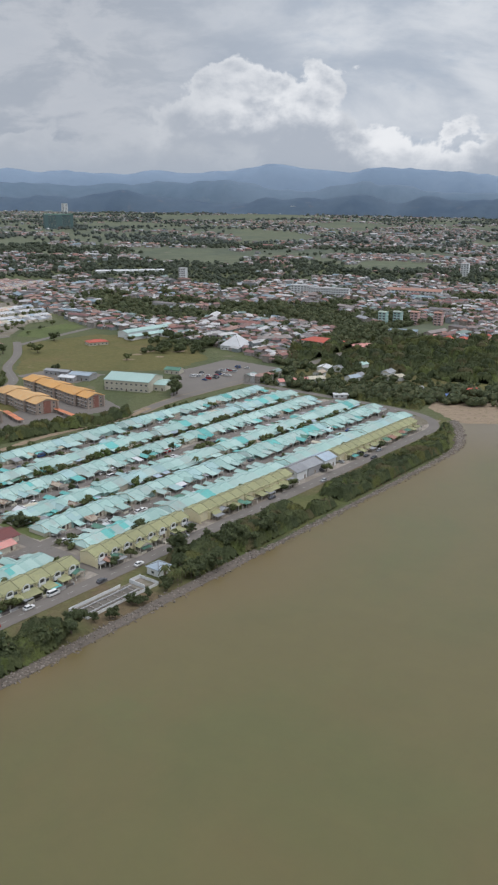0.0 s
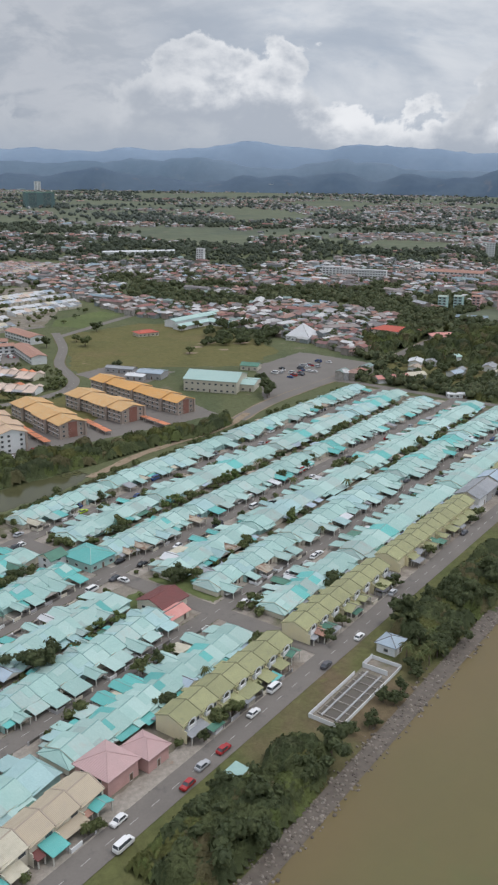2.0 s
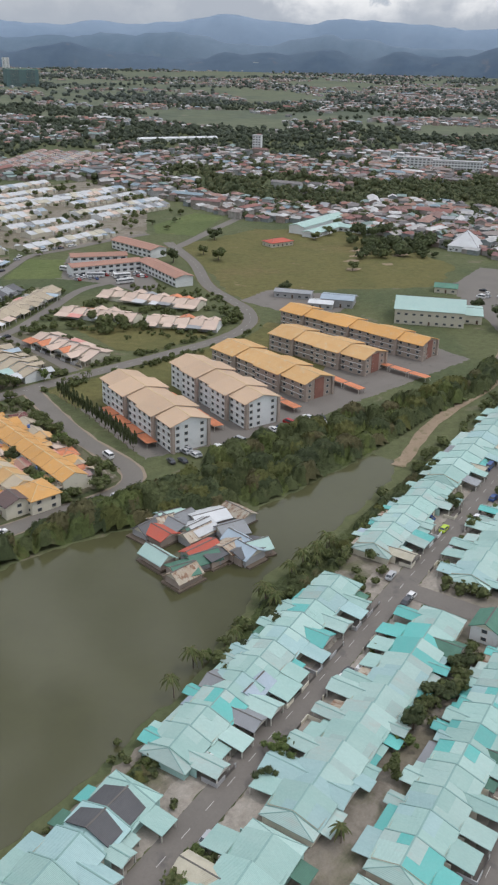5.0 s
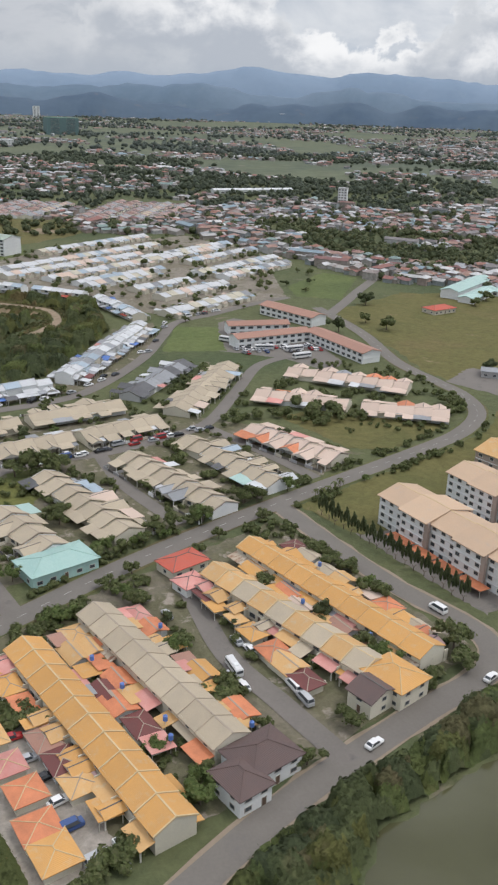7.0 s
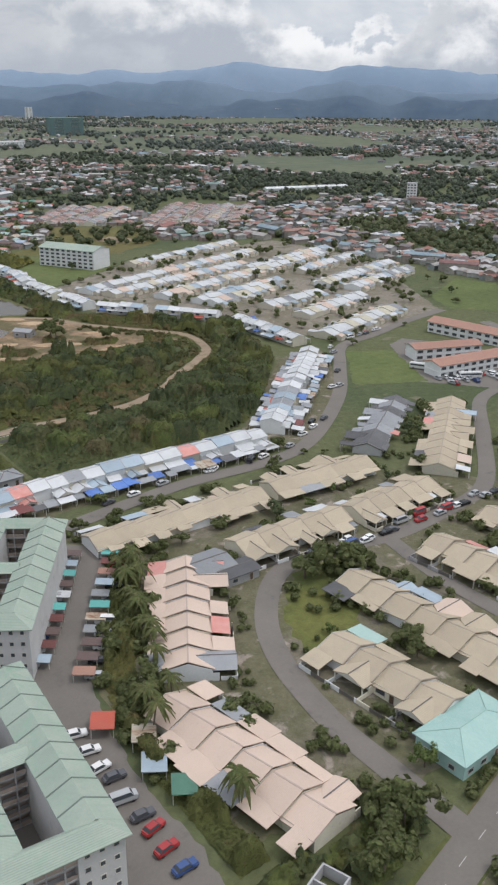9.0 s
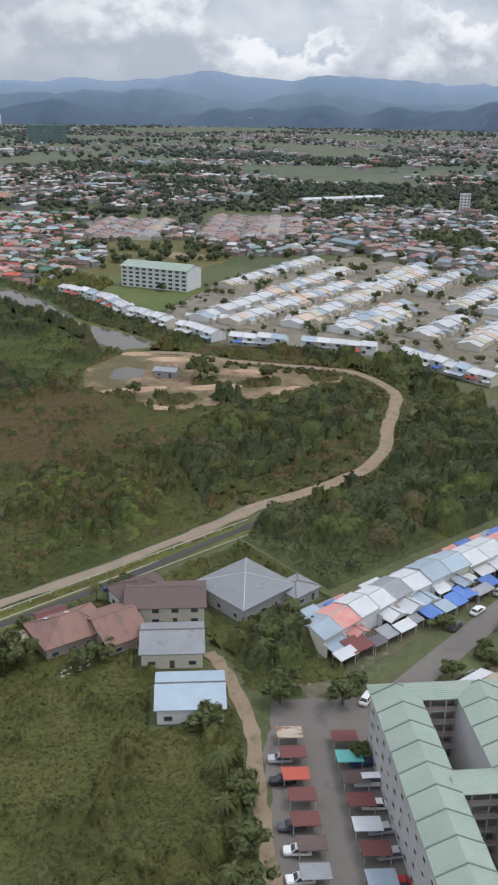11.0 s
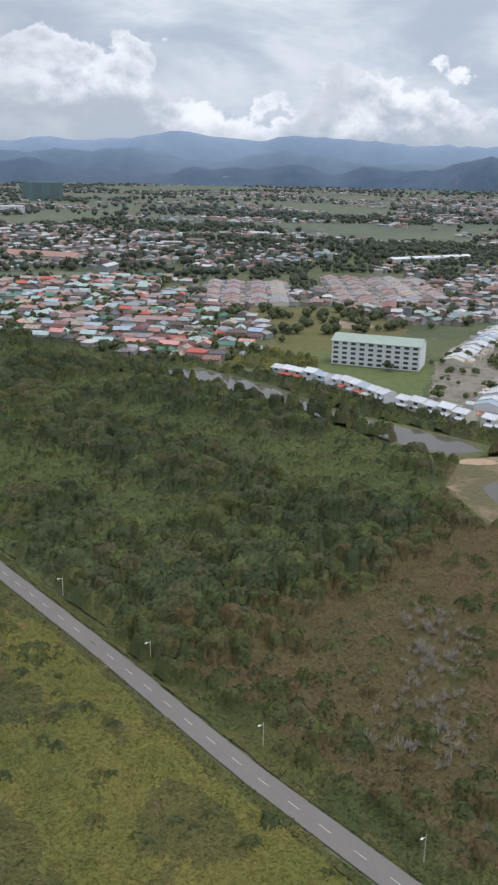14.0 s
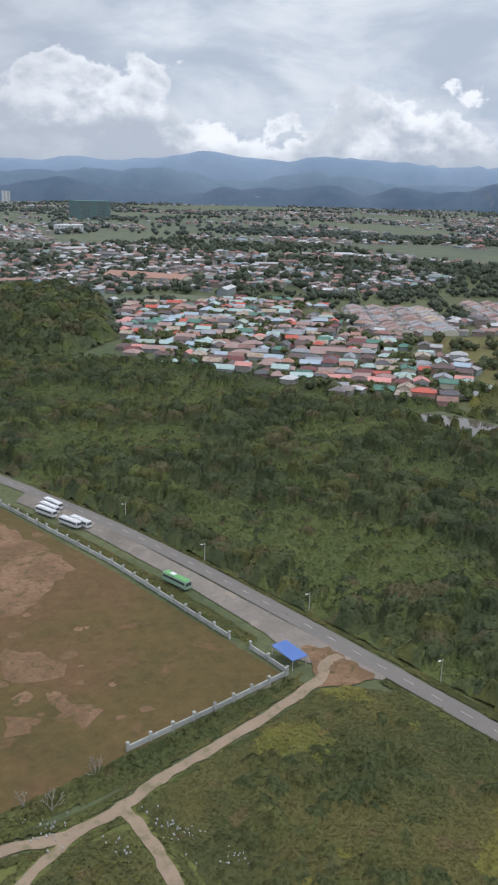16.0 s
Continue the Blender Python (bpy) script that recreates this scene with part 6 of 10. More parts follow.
def bus_parts(body_col, band):
    paint = plain("bus_paint", body_col, .35)
    s = Solid()
    bm = bmesh.new()
    bmesh.ops.create_cube(bm, size=1)
    bmesh.ops.scale(bm, vec=(6.6, 1.6, 1.55), verts=bm.verts)
    bmesh.ops.translate(bm, vec=(0, 0, 1.05), verts=bm.verts)
    bmesh.ops.bevel(bm, geom=bm.edges[:], offset=.12, segments=2, affect="EDGES")
    body = bpy.data.meshes.new("body")
    bm.to_mesh(body)
    bm.free()
    body.materials.append(paint)
    s.box((-3.0, -.812, 1.1), (3.0, -.80, 1.6), M["glass"])
    s.box((-3.0, .80, 1.1), (3.0, .812, 1.6), M["glass"])
    s.box((3.29, -.65, .95), (3.315, .65, 1.6), M["glass"])
    s.box((-3.315, -.65, 1.05), (-3.29, .65, 1.6), M["glass"])
    win = s.mesh("glazing")
    s = Solid()
    s.box((-3.1, -.68, 1.8), (3.1, .68, 1.87), plain("bus_roof_paint", band, .4))
    s.box((-1.6, -.4, 1.87), (-.4, .4, 2.0), M["wall_white"])
    top = s.mesh("roof")
    s = Solid()
    s.tube((0, -.1, 0), (0, .1, 0), .3, .3, M["shade"], 12)
    wheel = s.mesh("wheel")
    s = Solid()
    s.tube((0, -.12, 0), (0, .12, 0), .13, .13, M["wall_grey"], 10)
    hub = s.mesh("hub")
    ps = [("body", body), ("glazing", win), ("roof", top)]
    for wx in (-2.0, 2.1):
        for wy in (-.72, .72):
            ps.append(("wheel", wheel, "", pose(wx, wy, .3)))
            ps.append(("wheel>hub", hub, "grey hub"))
    return ps


BUS_GREEN = bus_parts((0.30, 0.42, 0.30), (0.12, 0.34, 0.10))
BUS_WHITE = bus_parts((0.66, 0.66, 0.65), (0.62, 0.62, 0.62))


def lamp_post(x, y, deg, h=3.4):
    def pole():
        s = Solid()
        s.tube((0, 0, 0), (0, 0, h), .07, .045, M["post"], 6)
        return s.mesh("pole")

    def arm():
        s = Solid()
        s.tube((0, 0, h - .3), (0.55, 0, h - .1), .035, .03, M["post"], 5)
        return s.mesh("arm")

    def head():
        s = Solid()
        s.box((.5, -.09, h - .14), (.85, .09, h - .07), M["wall_white"])
        return s.mesh("lamp")

    def bar():
        s = Solid()
        s.box((-.03, -.45, h - .55), (.03, .45, h - .49), M["bark"])
        return s.mesh("crossbar")
    return place("street_lamp", [("pole", cached(("lp", h), pole)), ("arm", cached(("la", h), arm)), ("arm>lamp", cached(("lh", h), head), "white lamp head"), ("crossbar", cached(("lb", h), bar))], pose(x, y, 0, 0, 0, deg), "slim roadside lamp post with a crossbar", "street lamp", "lamp posts")

# ---- ground, water, roads ----
me = bpy.data.meshes.new("ground")
me.from_pydata([(-6000, -6000, 0), (6000, -6000, 0), (6000, 6000, 0), (-6000, 6000, 0)], [], [(0, 1, 2, 3)])
me.materials.append(M["ground"])
tagged(new("ground", me), "flat green coastal plain with patches of bare soil", "ground", kind="structure")

SHORE = [(-900, 122), (-40, 121.6), (60, 122.8), (110, 123.0), (170, 123.3), (232, 123.2), (275, 123.4), (294, 125.4), (307, 130.5), (318, 136), (328, 143), (330, 138), (334, 130), (348, 121), (385, 110), (500, 90), (1200, 60)]
sheet("water_sea", [E(u, v) for u, v in SHORE] + [E(1200, -1500), E(-900, -1500)], 0.04, M["sea"], "calm muddy green-brown sea water", "sea")
RIVER = [(-120, 285), (-60, 291), (-40, 297), (-24, 301), (-18, 305), (-6, 306), (5, 306.5), (14, 304.5), (32, 298.5), (47, 300.6), (60, 303.5), (72, 305), (74, 300), (66, 294), (54, 289), (43, 285), (23, 279), (10, 270), (0, 264), (-19, 256), (-60, 242), (-160, 205), (-320, 150), (-420, 210), (-200, 270)]
sheet("water_river", RIVER, 0.03, M["river"], "still green-brown river water", "river", 0.7)
sheet("water_pond", [(12, 764), (18, 738), (24.4, 724), (25, 700), (22, 684), (19, 664), (22, 648), (25, 630), (21, 622), (12, 624), (10, 636), (13, 660), (9, 690), (6, 706), (2, 726), (-2, 750), (-20, 800), (-12, 806)], 0.07, M["pond"], "narrow grey backwater between trees", "water", 0.6)
sheet("water_pool", [(-6, 601), (-1, 607), (4, 608), (6, 602), (2, 597), (-4, 597)], 0.07, M["pond"], "small muddy pond in a clearing", "pond", 0.4)

# sand flat at the point, strip between the sea road and the water
sheet("sand", [E(326, 141), E(329, 137), E(334, 129), E(348, 120), E(385, 109), E(404, 136), E(394, 151), E(372, 159), E(353, 165), E(343, 162), E(334, 151)], 0.06, M["dirt"], "wet brown sand flat at the water's edge", "sand", 0.8)
sheet("verge", [E(20, 124.5), E(296, 126.5), E(309, 132), E(327, 143), E(330, 150), E(20, 141)], 0.02, M["scrub"], "grassy strip between the road and the sea wall", "grass", 0.5)
for part_of, width in ((SHORE[1:5], 3.2), (SHORE[4:11], 1.6)):
    me_v, me_f = ribbon([Vector(E(u, v + width * .47)) for u, v in part_of], width, 0.10, 0.2)
    me = bpy.data.meshes.new("revetment")
    me.from_pydata(me_v, [], me_f)
    me.materials.append(M["rock"])
    tagged(new("revetment", me), "sloping bed of stones along the shore", "sea wall", kind="structure")

# estate yards
for v0, v1 in ((146.3, 168.8), (173.2, 197.8), (202.2, 227.8), (232.2, 243)):
    sheet("yard", [E(18, v0), E(326, v0 + 1), E(326, v1), E(18, v1)], 0.025, M["yard"], "worn yards and paving between the rows", "yard", 0.4)
for name, v, w in (("road_sea", 144, 4.6), ("road_first", 171, 4.2), ("road_second", 200, 4.2), ("road_third", 230, 4.2)):
    road(name, [E(-30, v), E(310 if v < 150 else 331, v)], w, M["asphalt"], "straight worn asphalt street between rows of houses", dashes=True)
for v in (144, 171, 200, 230):
    for sg in (-1, 1):
        if v == 144 and sg < 0:
            continue
        sheet("pavement", [E(18, v + sg * 2.2), E(318 if v < 150 else 327, v + sg * 2.2), E(318 if v < 150 else 327, v + sg * 5.6), E(18, v + sg * 5.6)], 0.03, M["drive"], "concrete forecourts along the street", "pavement", 0.25)
road("road_cross", [E(136, 146), E(136, 230)], 4.4, M["asphalt"], "asphalt cross street of the estate", 0.065)
road("road_end", [E(306, 143.8), E(316, 146), E(325, 153), E(330, 164), E(332, 185), E(332, 240), E(330, 256)], 4.2, M["asphalt"], "asphalt street along the end of the rows", 0.065)
road("road_far", [E(255, 251), E(290, 256), E(380, 256), E(470, 262)], 5.0, M["asphalt_pale"], "dusty asphalt road beside a car park", 0.06, verge=M["dirt"])
sheet("green_corner", [E(139, 174), E(146, 174), E(146, 192), E(139, 192)], 0.035, M["lawn_bright"], "small green lawn at a street corner", "lawn", 0.3)
sheet("green_corner", [E(126, 181), E(133.5, 181), E(133.5, 190), E(126, 190)], 0.035, M["lawn_bright"], "small green lawn at a street corner", "lawn", 0.3)

# the inland neighbourhood
MAIN = [(-140, 352), (-70, 361), (-38.8, 368.4), (-10, 376), (29.8, 382.6), (71.3, 388), (91.4, 392), (106, 400), (114.5, 413), (117.4, 427), (121.8, 448.7), (136.8, 482), (148.3, 522)]
road("road_main", MAIN, 4.8, M["asphalt_pale"], "grey asphalt main road with a dashed middle line", 0.06, verge=M["scrub"], dashes=True)
road("road_bank", [(-110, 300), (-60, 306), (-26.5, 313.9), (-14, 316), (2.5, 318), (17.6, 319.6), (24, 327), (22.6, 344), (23.0, 360), (24.5, 381)], 4.2, M["asphalt_pale"], "asphalt lane along the river bank", 0.05, verge=M["track"])
road("road_lane", [(-5.9, 374), (-9, 360), (-13.2, 343.5), (-13, 330), (-12.7, 316)], 3.6, M["asphalt"], "asphalt lane between rows of houses", 0.055)
road("road_lane", [(-35.9, 371), (-35.9, 383), (-35.7, 393.8), (-32.8, 407.5), (-27, 418), (-17.9, 426), (-7.4, 427), (6.9, 424.5), (23.1, 426), (38.3, 430), (59.2, 447.8), (80, 466), (98, 470)], 3.6, M["asphalt"], "curving asphalt lane past beige roofs", 0.055)
road("road_lane", [(5.0, 424), (2.4, 409.6), (2.1, 397.8), (3, 384)], 3.2, M["asphalt"], "short asphalt lane between two rows", 0.058)
road("road_lane", [(36, 429), (37.5, 419), (38.9, 404), (40, 388)], 3.0, M["asphalt"], "short asphalt lane between two rows", 0.058)
WROAD = [(-60, 458), (-31.7, 462.4), (-11.7, 465), (10.3, 464.5), (26.2, 470), (51.4, 489.6), (70, 510), (85.2, 526), (104, 531), (126.8, 538.2), (150, 543)]
road("road_west", WROAD, 3.8, M["asphalt"], "curving asphalt street past white houses", 0.05)
road("road_field", [(145, 510), (165, 524), (191, 543), (243, 578), (300, 612)], 4.6, M["asphalt_pale"], "straight pale road past a park", 0.055)
sheet("parking", [(78, 486), (99, 519), (108, 522), (120, 500), (106, 456), (95, 449), (92, 468)], 0.035, M["asphalt_pale"], "asphalt forecourt round the shops", "parking", 0.3)
CAR_YARD = [(-37.5, 450), (-44, 457), (-60, 469), (-68, 461.4), (-85, 437), (-92, 378), (-60.5, 378), (-60, 404), (-56.8, 417)]
sheet("parking", CAR_YARD, 0.035, M["asphalt"], "asphalt yard round the green-roofed flats", "parking", 0.5)
sheet("lawn", [(61, 494), (82, 521), (95, 513), (80, 485)], 0.04, M["lawn_bright"], "lush green plot beside the road", "grass", 0.5)
sheet("lawn", [(-30, 404), (-26, 415), (-17, 424), (-6, 424), (-14, 411), (-23, 403)], 0.04, M["scrub_yellow"], "overgrown grass plot beside the lane", "grass", 0.5)
sheet("lawn", [(57, 425), (68, 424), (84, 410), (90, 397), (66, 391.5), (58, 398)], 0.04, M["lawn"], "grass playground with worn edges", "park", 0.4)
sheet("lawn", [(28, 379), (70, 384), (98, 389), (112, 398), (130, 380), (96, 352), (30, 362)], 0.03, M["lawn"], "grass round the blocks of flats", "grass", 0.5)
sheet("field", [(124, 440), (150, 515), (202, 528), (240, 500), (228, 425), (197, 402), (136, 428), (121, 425)], 0.03, M["lawn"], "wide rough green field", "field", 1.5)
for x, y, r in ((206, 458, 6), (214, 466, 7), (196, 452, 4), (222, 450, 5), (186, 440, 4), (205, 440, 3)):
    sheet("bare_soil", [(x - r, y + 1), (x, y + 2.5), (x + r, y), (x + r * .4, y - 2.5), (x - r * .6, y - 2)], 0.05, M["dirt"], "patch of bare sandy earth in the field", "soil", 0.8)
sheet("lawn", [(154, 543), (164, 562), (200, 581), (206, 563), (167, 529)], 0.04, M["lawn_bright"], "green park with pale paths", "park", 0.5)
sheet("parking", [(164, 343), (197, 400), (234, 416), (250, 376), (215, 364)], 0.04, M["asphalt_pale"], "wide dusty grey car park", "parking", 0.8)
sheet("bare_soil", [(120, 425), (137, 431), (160, 408), (140, 395), (124, 405)], 0.045, M["asphalt"], "dark gravel yard beside sheds", "yard", 0.6)
sheet("yard", [(-55, 330), (-45, 366), (20, 376), (20, 324), (-20, 318), (-45, 318)], 0.02, M["garden"], "paved yards and gardens between rows", "yard", 0.5)
sheet("yard", [(-40, 378), (38, 388), (48, 390), (50, 420), (30, 445), (-10, 458), (-40, 458), (-56, 440), (-58, 384)], 0.02, M["garden"], "gardens and yards between beige-roofed rows", "yard", 0.5)
sheet("parking", [(29, 330), (30, 368), (138, 380), (140, 338), (100, 332), (60, 326)], 0.022, M["asphalt"], "asphalt yards between the flats", "parking", 0.4)
sheet("yard", [(-56, 478), (12, 480), (60, 526), (78, 530), (62, 500), (28, 470), (-56, 466)], 0.02, M["garden"], "paved yards beside white houses", "yard", 0.4)
sheet("yard", [(42, 612), (60, 590), (86, 540), (100, 532), (150, 545), (205, 640), (200, 712), (95, 690), (44, 655)], 0.02, M["yard"], "streets and yards between whitish rows", "yard", 0.6)
sheet("lawn", [(46, 660), (90, 686), (100, 715), (60, 740), (48, 700)], 0.03, M["lawn_bright"], "rank green grass round a block of flats", "grass", 0.8)

# scrubland, clearing, tracks
sheet("scrub_floor", [(-97, 515), (-30, 520), (30, 560), (30, 640), (-10, 770), (-80, 790), (-92, 700)], 0.015, M["scrub"], "brown and green scrubland", "scrub", 1.5)
sheet("grass_floor", [(-102, 508), (-104, 640), (-110, 652), (-220, 652), (-220, 500)], 0.015, M["scrub_yellow"], "yellow-green rough grassland", "grassland", 1.0)
sheet("pitch", [(-107.4, 658.5), (-107.2, 700), (-109, 760), (-230, 780), (-230, 640), (-160, 656), (-132, 658)], 0.02, M["pitch"], "worn grass field with bare earth patches", "field", 0.2)
for pts in ([(-111.6, 730), (-111.8, 720), (-110.4, 716), (-111.5, 704), (-117.5, 700), (-125.6, 694.7), (-128.5, 695.7), (-133, 701), (-120, 732)],
            [(-132.5, 687.6), (-129, 683.3), (-127.1, 678.6), (-129.2, 675.9), (-133, 677.3), (-136, 680.5)],
            [(-133.2, 674.9), (-131.5, 670.4), (-130, 666.5), (-133.1, 665.1), (-134.3, 670.1)],
            [(-139, 672.7), (-136.8, 670.2), (-138.2, 667.8), (-140.6, 669.1)]):
    sheet("bare_earth", pts, 0.035, M["bare_red"], "bare reddish earth worn into the grass field", "earth", 0.7)
worn = random.Random(52)
for k in range(34):
    cx, cy = worn.choice(((-119, 716), (-128, 698), (-131, 682), (-131, 672), (-137, 670), (-114, 722), (-122, 706), (-126, 688)))
    cx, cy, r = cx + worn.gauss(0, 3.2), cy + worn.gauss(0, 4.0), worn.uniform(.4, 1.3)
    if cx < -108:
        sheet("bare_earth", [(cx + r * worn.uniform(.6, 1.3) * math.cos(a * .9), cy + r * worn.uniform(.5, 1.2) * math.sin(a * .9)) for a in range(7)], 0.04, M["bare_red"], "small patch of bare reddish earth", "earth", 0.0)
sheet("clearing", [(-18, 594), (-6, 612), (12, 620), (26, 605), (33, 594), (55, 568), (46, 550), (40, 560), (16, 560), (-7, 565)], 0.03, M["clearing"], "cleared sandy earth among scrub", "clearing", 1.2)
for cx, cy, rx, ry, deg, h in ((13, 618, 5.0, 2.2, -40, .5), (18, 607, 6.5, 2.4, -38, .55), (-8, 588.5, 11, 2.6, -18, .5), (-9, 572, 7.5, 1.8, -68, .5), (12, 578, 8, 2.4, -25, .45), (24, 564, 7, 1.9, 12, .4), (30, 583, 6, 1.8, -45, .4)):
    bm = bmesh.new()
    rings = [[bm.verts.new((*(Matrix.Rotation(radians(deg), 2) @ Vector((rx * f * (1 + .22 * noise.noise((cx + 2 * math.cos(a), cy + 2 * math.sin(a), f))) * math.cos(a), ry * f * (1 + .3 * noise.noise((cy + 2 * math.cos(a), cx + 2 * math.sin(a), f))) * math.sin(a)))), h * (1 - f * f) * (1 + .5 * noise.noise((cx + 3 * f * math.cos(a), cy + 3 * f * math.sin(a), 4.0))) + .045)) for a in [k * math.pi / 16 for k in range(32)]] for f in (1.0, .85, .65, .4, .15)]
    for r0, r1 in zip(rings, rings[1:]):
        for k in range(32):
            bm.faces.new((r0[k], r0[(k + 1) % 32], r1[(k + 1) % 32], r1[k]))
    bm.faces.new(rings[-1])
    me = bpy.data.meshes.new("sand_mound")
    bm.to_mesh(me)
    bm.free()
    me.materials.append(M["clearing_sand"])
    ob = new("sand_mound", me)
    ob.matrix_basis = pose(cx, cy, 0)
    tagged(ob, "low mound of dug sandy earth in the clearing", "sand mound", "sand mounds")
sheet("bare_soil", [(-18, 632), (-14, 636), (-9, 628), (-12, 624)], 0.04, M["dirt"], "patch of bare brown earth", "soil", 0.5)
sheet("bare_soil", [(118, 760), (132, 772), (140, 756), (128, 746)], 0.04, M["dirt"], "patch of bare sandy earth", "soil", 0.8)
road("track_clearing", [(12, 620), (24, 611), (31, 596), (45, 577), (52, 564), (48, 548), (42, 541), (26, 529), (12, 518), (-3, 513.5), (-27, 513.6), (-45, 511)], 3.0, M["dirt"], "pale dirt track bending round the scrub", 0.045, 0.25, category="track")
road("track_gravel", [(-97.5, 509.3), (-80, 510.6), (-58, 511), (-33.7, 512.8), (-20, 514)], 2.05, M["track"], "straight gravel track beside a drain", 0.05, 0.22, category="track")
sheet("verge", [(-97, 508), (-34, 511.5), (-34, 506), (-97, 503)], 0.035, M["scrub_yellow"], "dry grass verge along a drain", "grass", 0.2)
road("drain", [(-97, 505.2), (-64.6, 505.8), (-41, 507.9), (-20, 509)], 1.5, M["shade"], "dark straight drainage ditch", 0.045, 0.05, category="ditch")
road("road_scrub", [(-101.3, 495), (-100.7, 508.9), (-99.7, 523), (-99.6, 570), (-98, 600), (-96.8, 634), (-95.9, 660), (-95.5, 690), (-96.5, 716), (-99.5, 744), (-106, 790)], 3.05, M["asphalt_pale"], "straight asphalt country road with a dashed line", 0.06, 0.04, dashes=True)
sheet("layby", [(-97.2, 650), (-97.5, 720), (-100, 742), (-104.5, 738), (-101.5, 716), (-101, 690), (-102, 668), (-103.6, 661), (-101.5, 655), (-98.5, 650)], 0.092, M["layby"], "widened dusty lay-by beside the road", "lay-by", 0.08)
sheet("bare_soil", [(-106, 654.2), (-102, 651.4), (-98.4, 651), (-97.9, 660), (-100.5, 663), (-102.8, 658.4)], 0.098, M["bare_red"], "churned earth where the track joins the road", "soil", 0.35)
road("track_dirt", [(-160, 655), (-149.5, 653), (-143.5, 651), (-137.3, 651), (-130.5, 652.3), (-120.3, 653), (-105.5, 655), (-101.4, 657.4), (-98.2, 657.6)], 1.5, M["dirt"], "pale earth track through rough grass", 0.055, 0.25, category="track")
road("track_dirt", [(-137.3, 651), (-138, 645), (-139.6, 638), (-143, 625)], 1.4, M["dirt"], "pale earth track branching off", 0.045, 0.25, category="track")
road("track_dirt", [(-142, 650.8), (-149.7, 648.2), (-160, 642)], 1.2, M["dirt"], "pale earth track branching off", 0.043, 0.25, category="track")
road("track_dirt", [(72, 298), (78.6, 301), (96, 310.4), (132, 322), (150, 334)], 3.0, M["dirt"], "dirt track along the end of the river", 0.045, 0.2, category="track")

# far fields and far streets
ARC = [(math.cos(radians(a)), math.sin(radians(a))) for a in range(28, 100, 4)]
# The plain and far fields carry the haze in their grass colour.
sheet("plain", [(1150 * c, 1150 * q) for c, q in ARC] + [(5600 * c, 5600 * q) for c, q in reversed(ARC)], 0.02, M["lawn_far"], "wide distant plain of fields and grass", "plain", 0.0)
for pts, mat in (([(560, 1300), (700, 1240), (560, 960), (500, 980)], "lawn"), ([(800, 1350), (985, 1770), (1120, 1700), (1010, 1400)], "lawn_bright"), ([(1190, 2700), (1840, 2980), (1900, 2600), (1260, 2350)], "lawn_bright"),
                 ([(70, 1022), (130, 1000), (150, 960), (72, 985)], "lawn_bright"), ([(640, 860), (760, 960), (820, 880), (700, 800)], "lawn"), ([(300, 1500), (470, 1600), (500, 1450), (340, 1380)], "lawn_bright"), ([(500, 1150), (650, 1120), (600, 1010), (480, 1040)], "lawn_bright"),
                 ([(760, 2200), (1000, 2300), (1050, 2050), (800, 1950)], "lawn"), ([(1350, 2100), (1650, 2150), (1600, 1850), (1320, 1800)], "lawn_bright"), ([(380, 455), (440, 470), (446, 440), (390, 425)], "lawn")):
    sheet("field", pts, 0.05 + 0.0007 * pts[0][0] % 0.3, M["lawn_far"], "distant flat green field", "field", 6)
road("road_village", [(283, 1036), (230, 985), (173, 919), (140, 880), (105, 849)], 4.0, M["asphalt_pale"], "straight pale road through the village", 0.05)


# ---- distant hills ----
def hills(name, dist, az0, az1, height, seed, mat, rough_h, base=0.0, depth=500):
    nx, ny = 150, 10
    v, f = [], []
    for j in range(ny):
        t = j / (ny - 1)
        for i in range(nx):
            az = radians(az0 + (az1 - az0) * i / (nx - 1))
            r = dist + depth * (t - 0.5)
            n1 = noise.fractal((az * 13.0, seed, t * .35), 0.9, 2.1, 6)
            n2 = noise.fractal((az * 26.0, seed + 5, t * 1.6), 0.8, 2.1, 4)
            prof = math.sin(math.pi * min(1, t * 1.0)) ** 0.8
            z = prof * max(4, height(math.degrees(az)) * (1 + rough_h * n1) + 9 * n2) + base
            v.append((-60 + r * math.cos(az), 250 + r * math.sin(az), z - 2))
    for j in range(ny - 1):
        for i in range(nx - 1):
            a = j * nx + i
            f.append((a, a + 1, a + nx + 1, a + nx))
    me = bpy.data.meshes.new(name)
    me.from_pydata(v, [], f)
    me.polygons.foreach_set("use_smooth", [True] * len(f))
    me.materials.append(mat)
    return tagged(new(name, me), "wooded hills on the horizon tinted with blue-grey haze", "hills", kind="structure")


# Haze is put into the colour: each farther ridge is paler and bluer.
HILL_FAR = patches("hazed_blue_ridge", ((0.20, 0.265, 0.345), (0.21, 0.275, 0.355), (0.19, 0.255, 0.335), (0.205, 0.27, 0.345)), (0.002, 0.006, 0.02), 1.0, 0.0, grain=0.03)
HILL_NEAR = patches("hazed_wooded_hill", ((0.078, 0.112, 0.158), (0.086, 0.122, 0.165), (0.070, 0.104, 0.15), (0.11, 0.13, 0.16)), (0.003, 0.01, 0.03), 1.0, 0.0, grain=0.08)


def peak(c, w, h):
    return lambda a: h * math.exp(-((a - c) / w) ** 2)


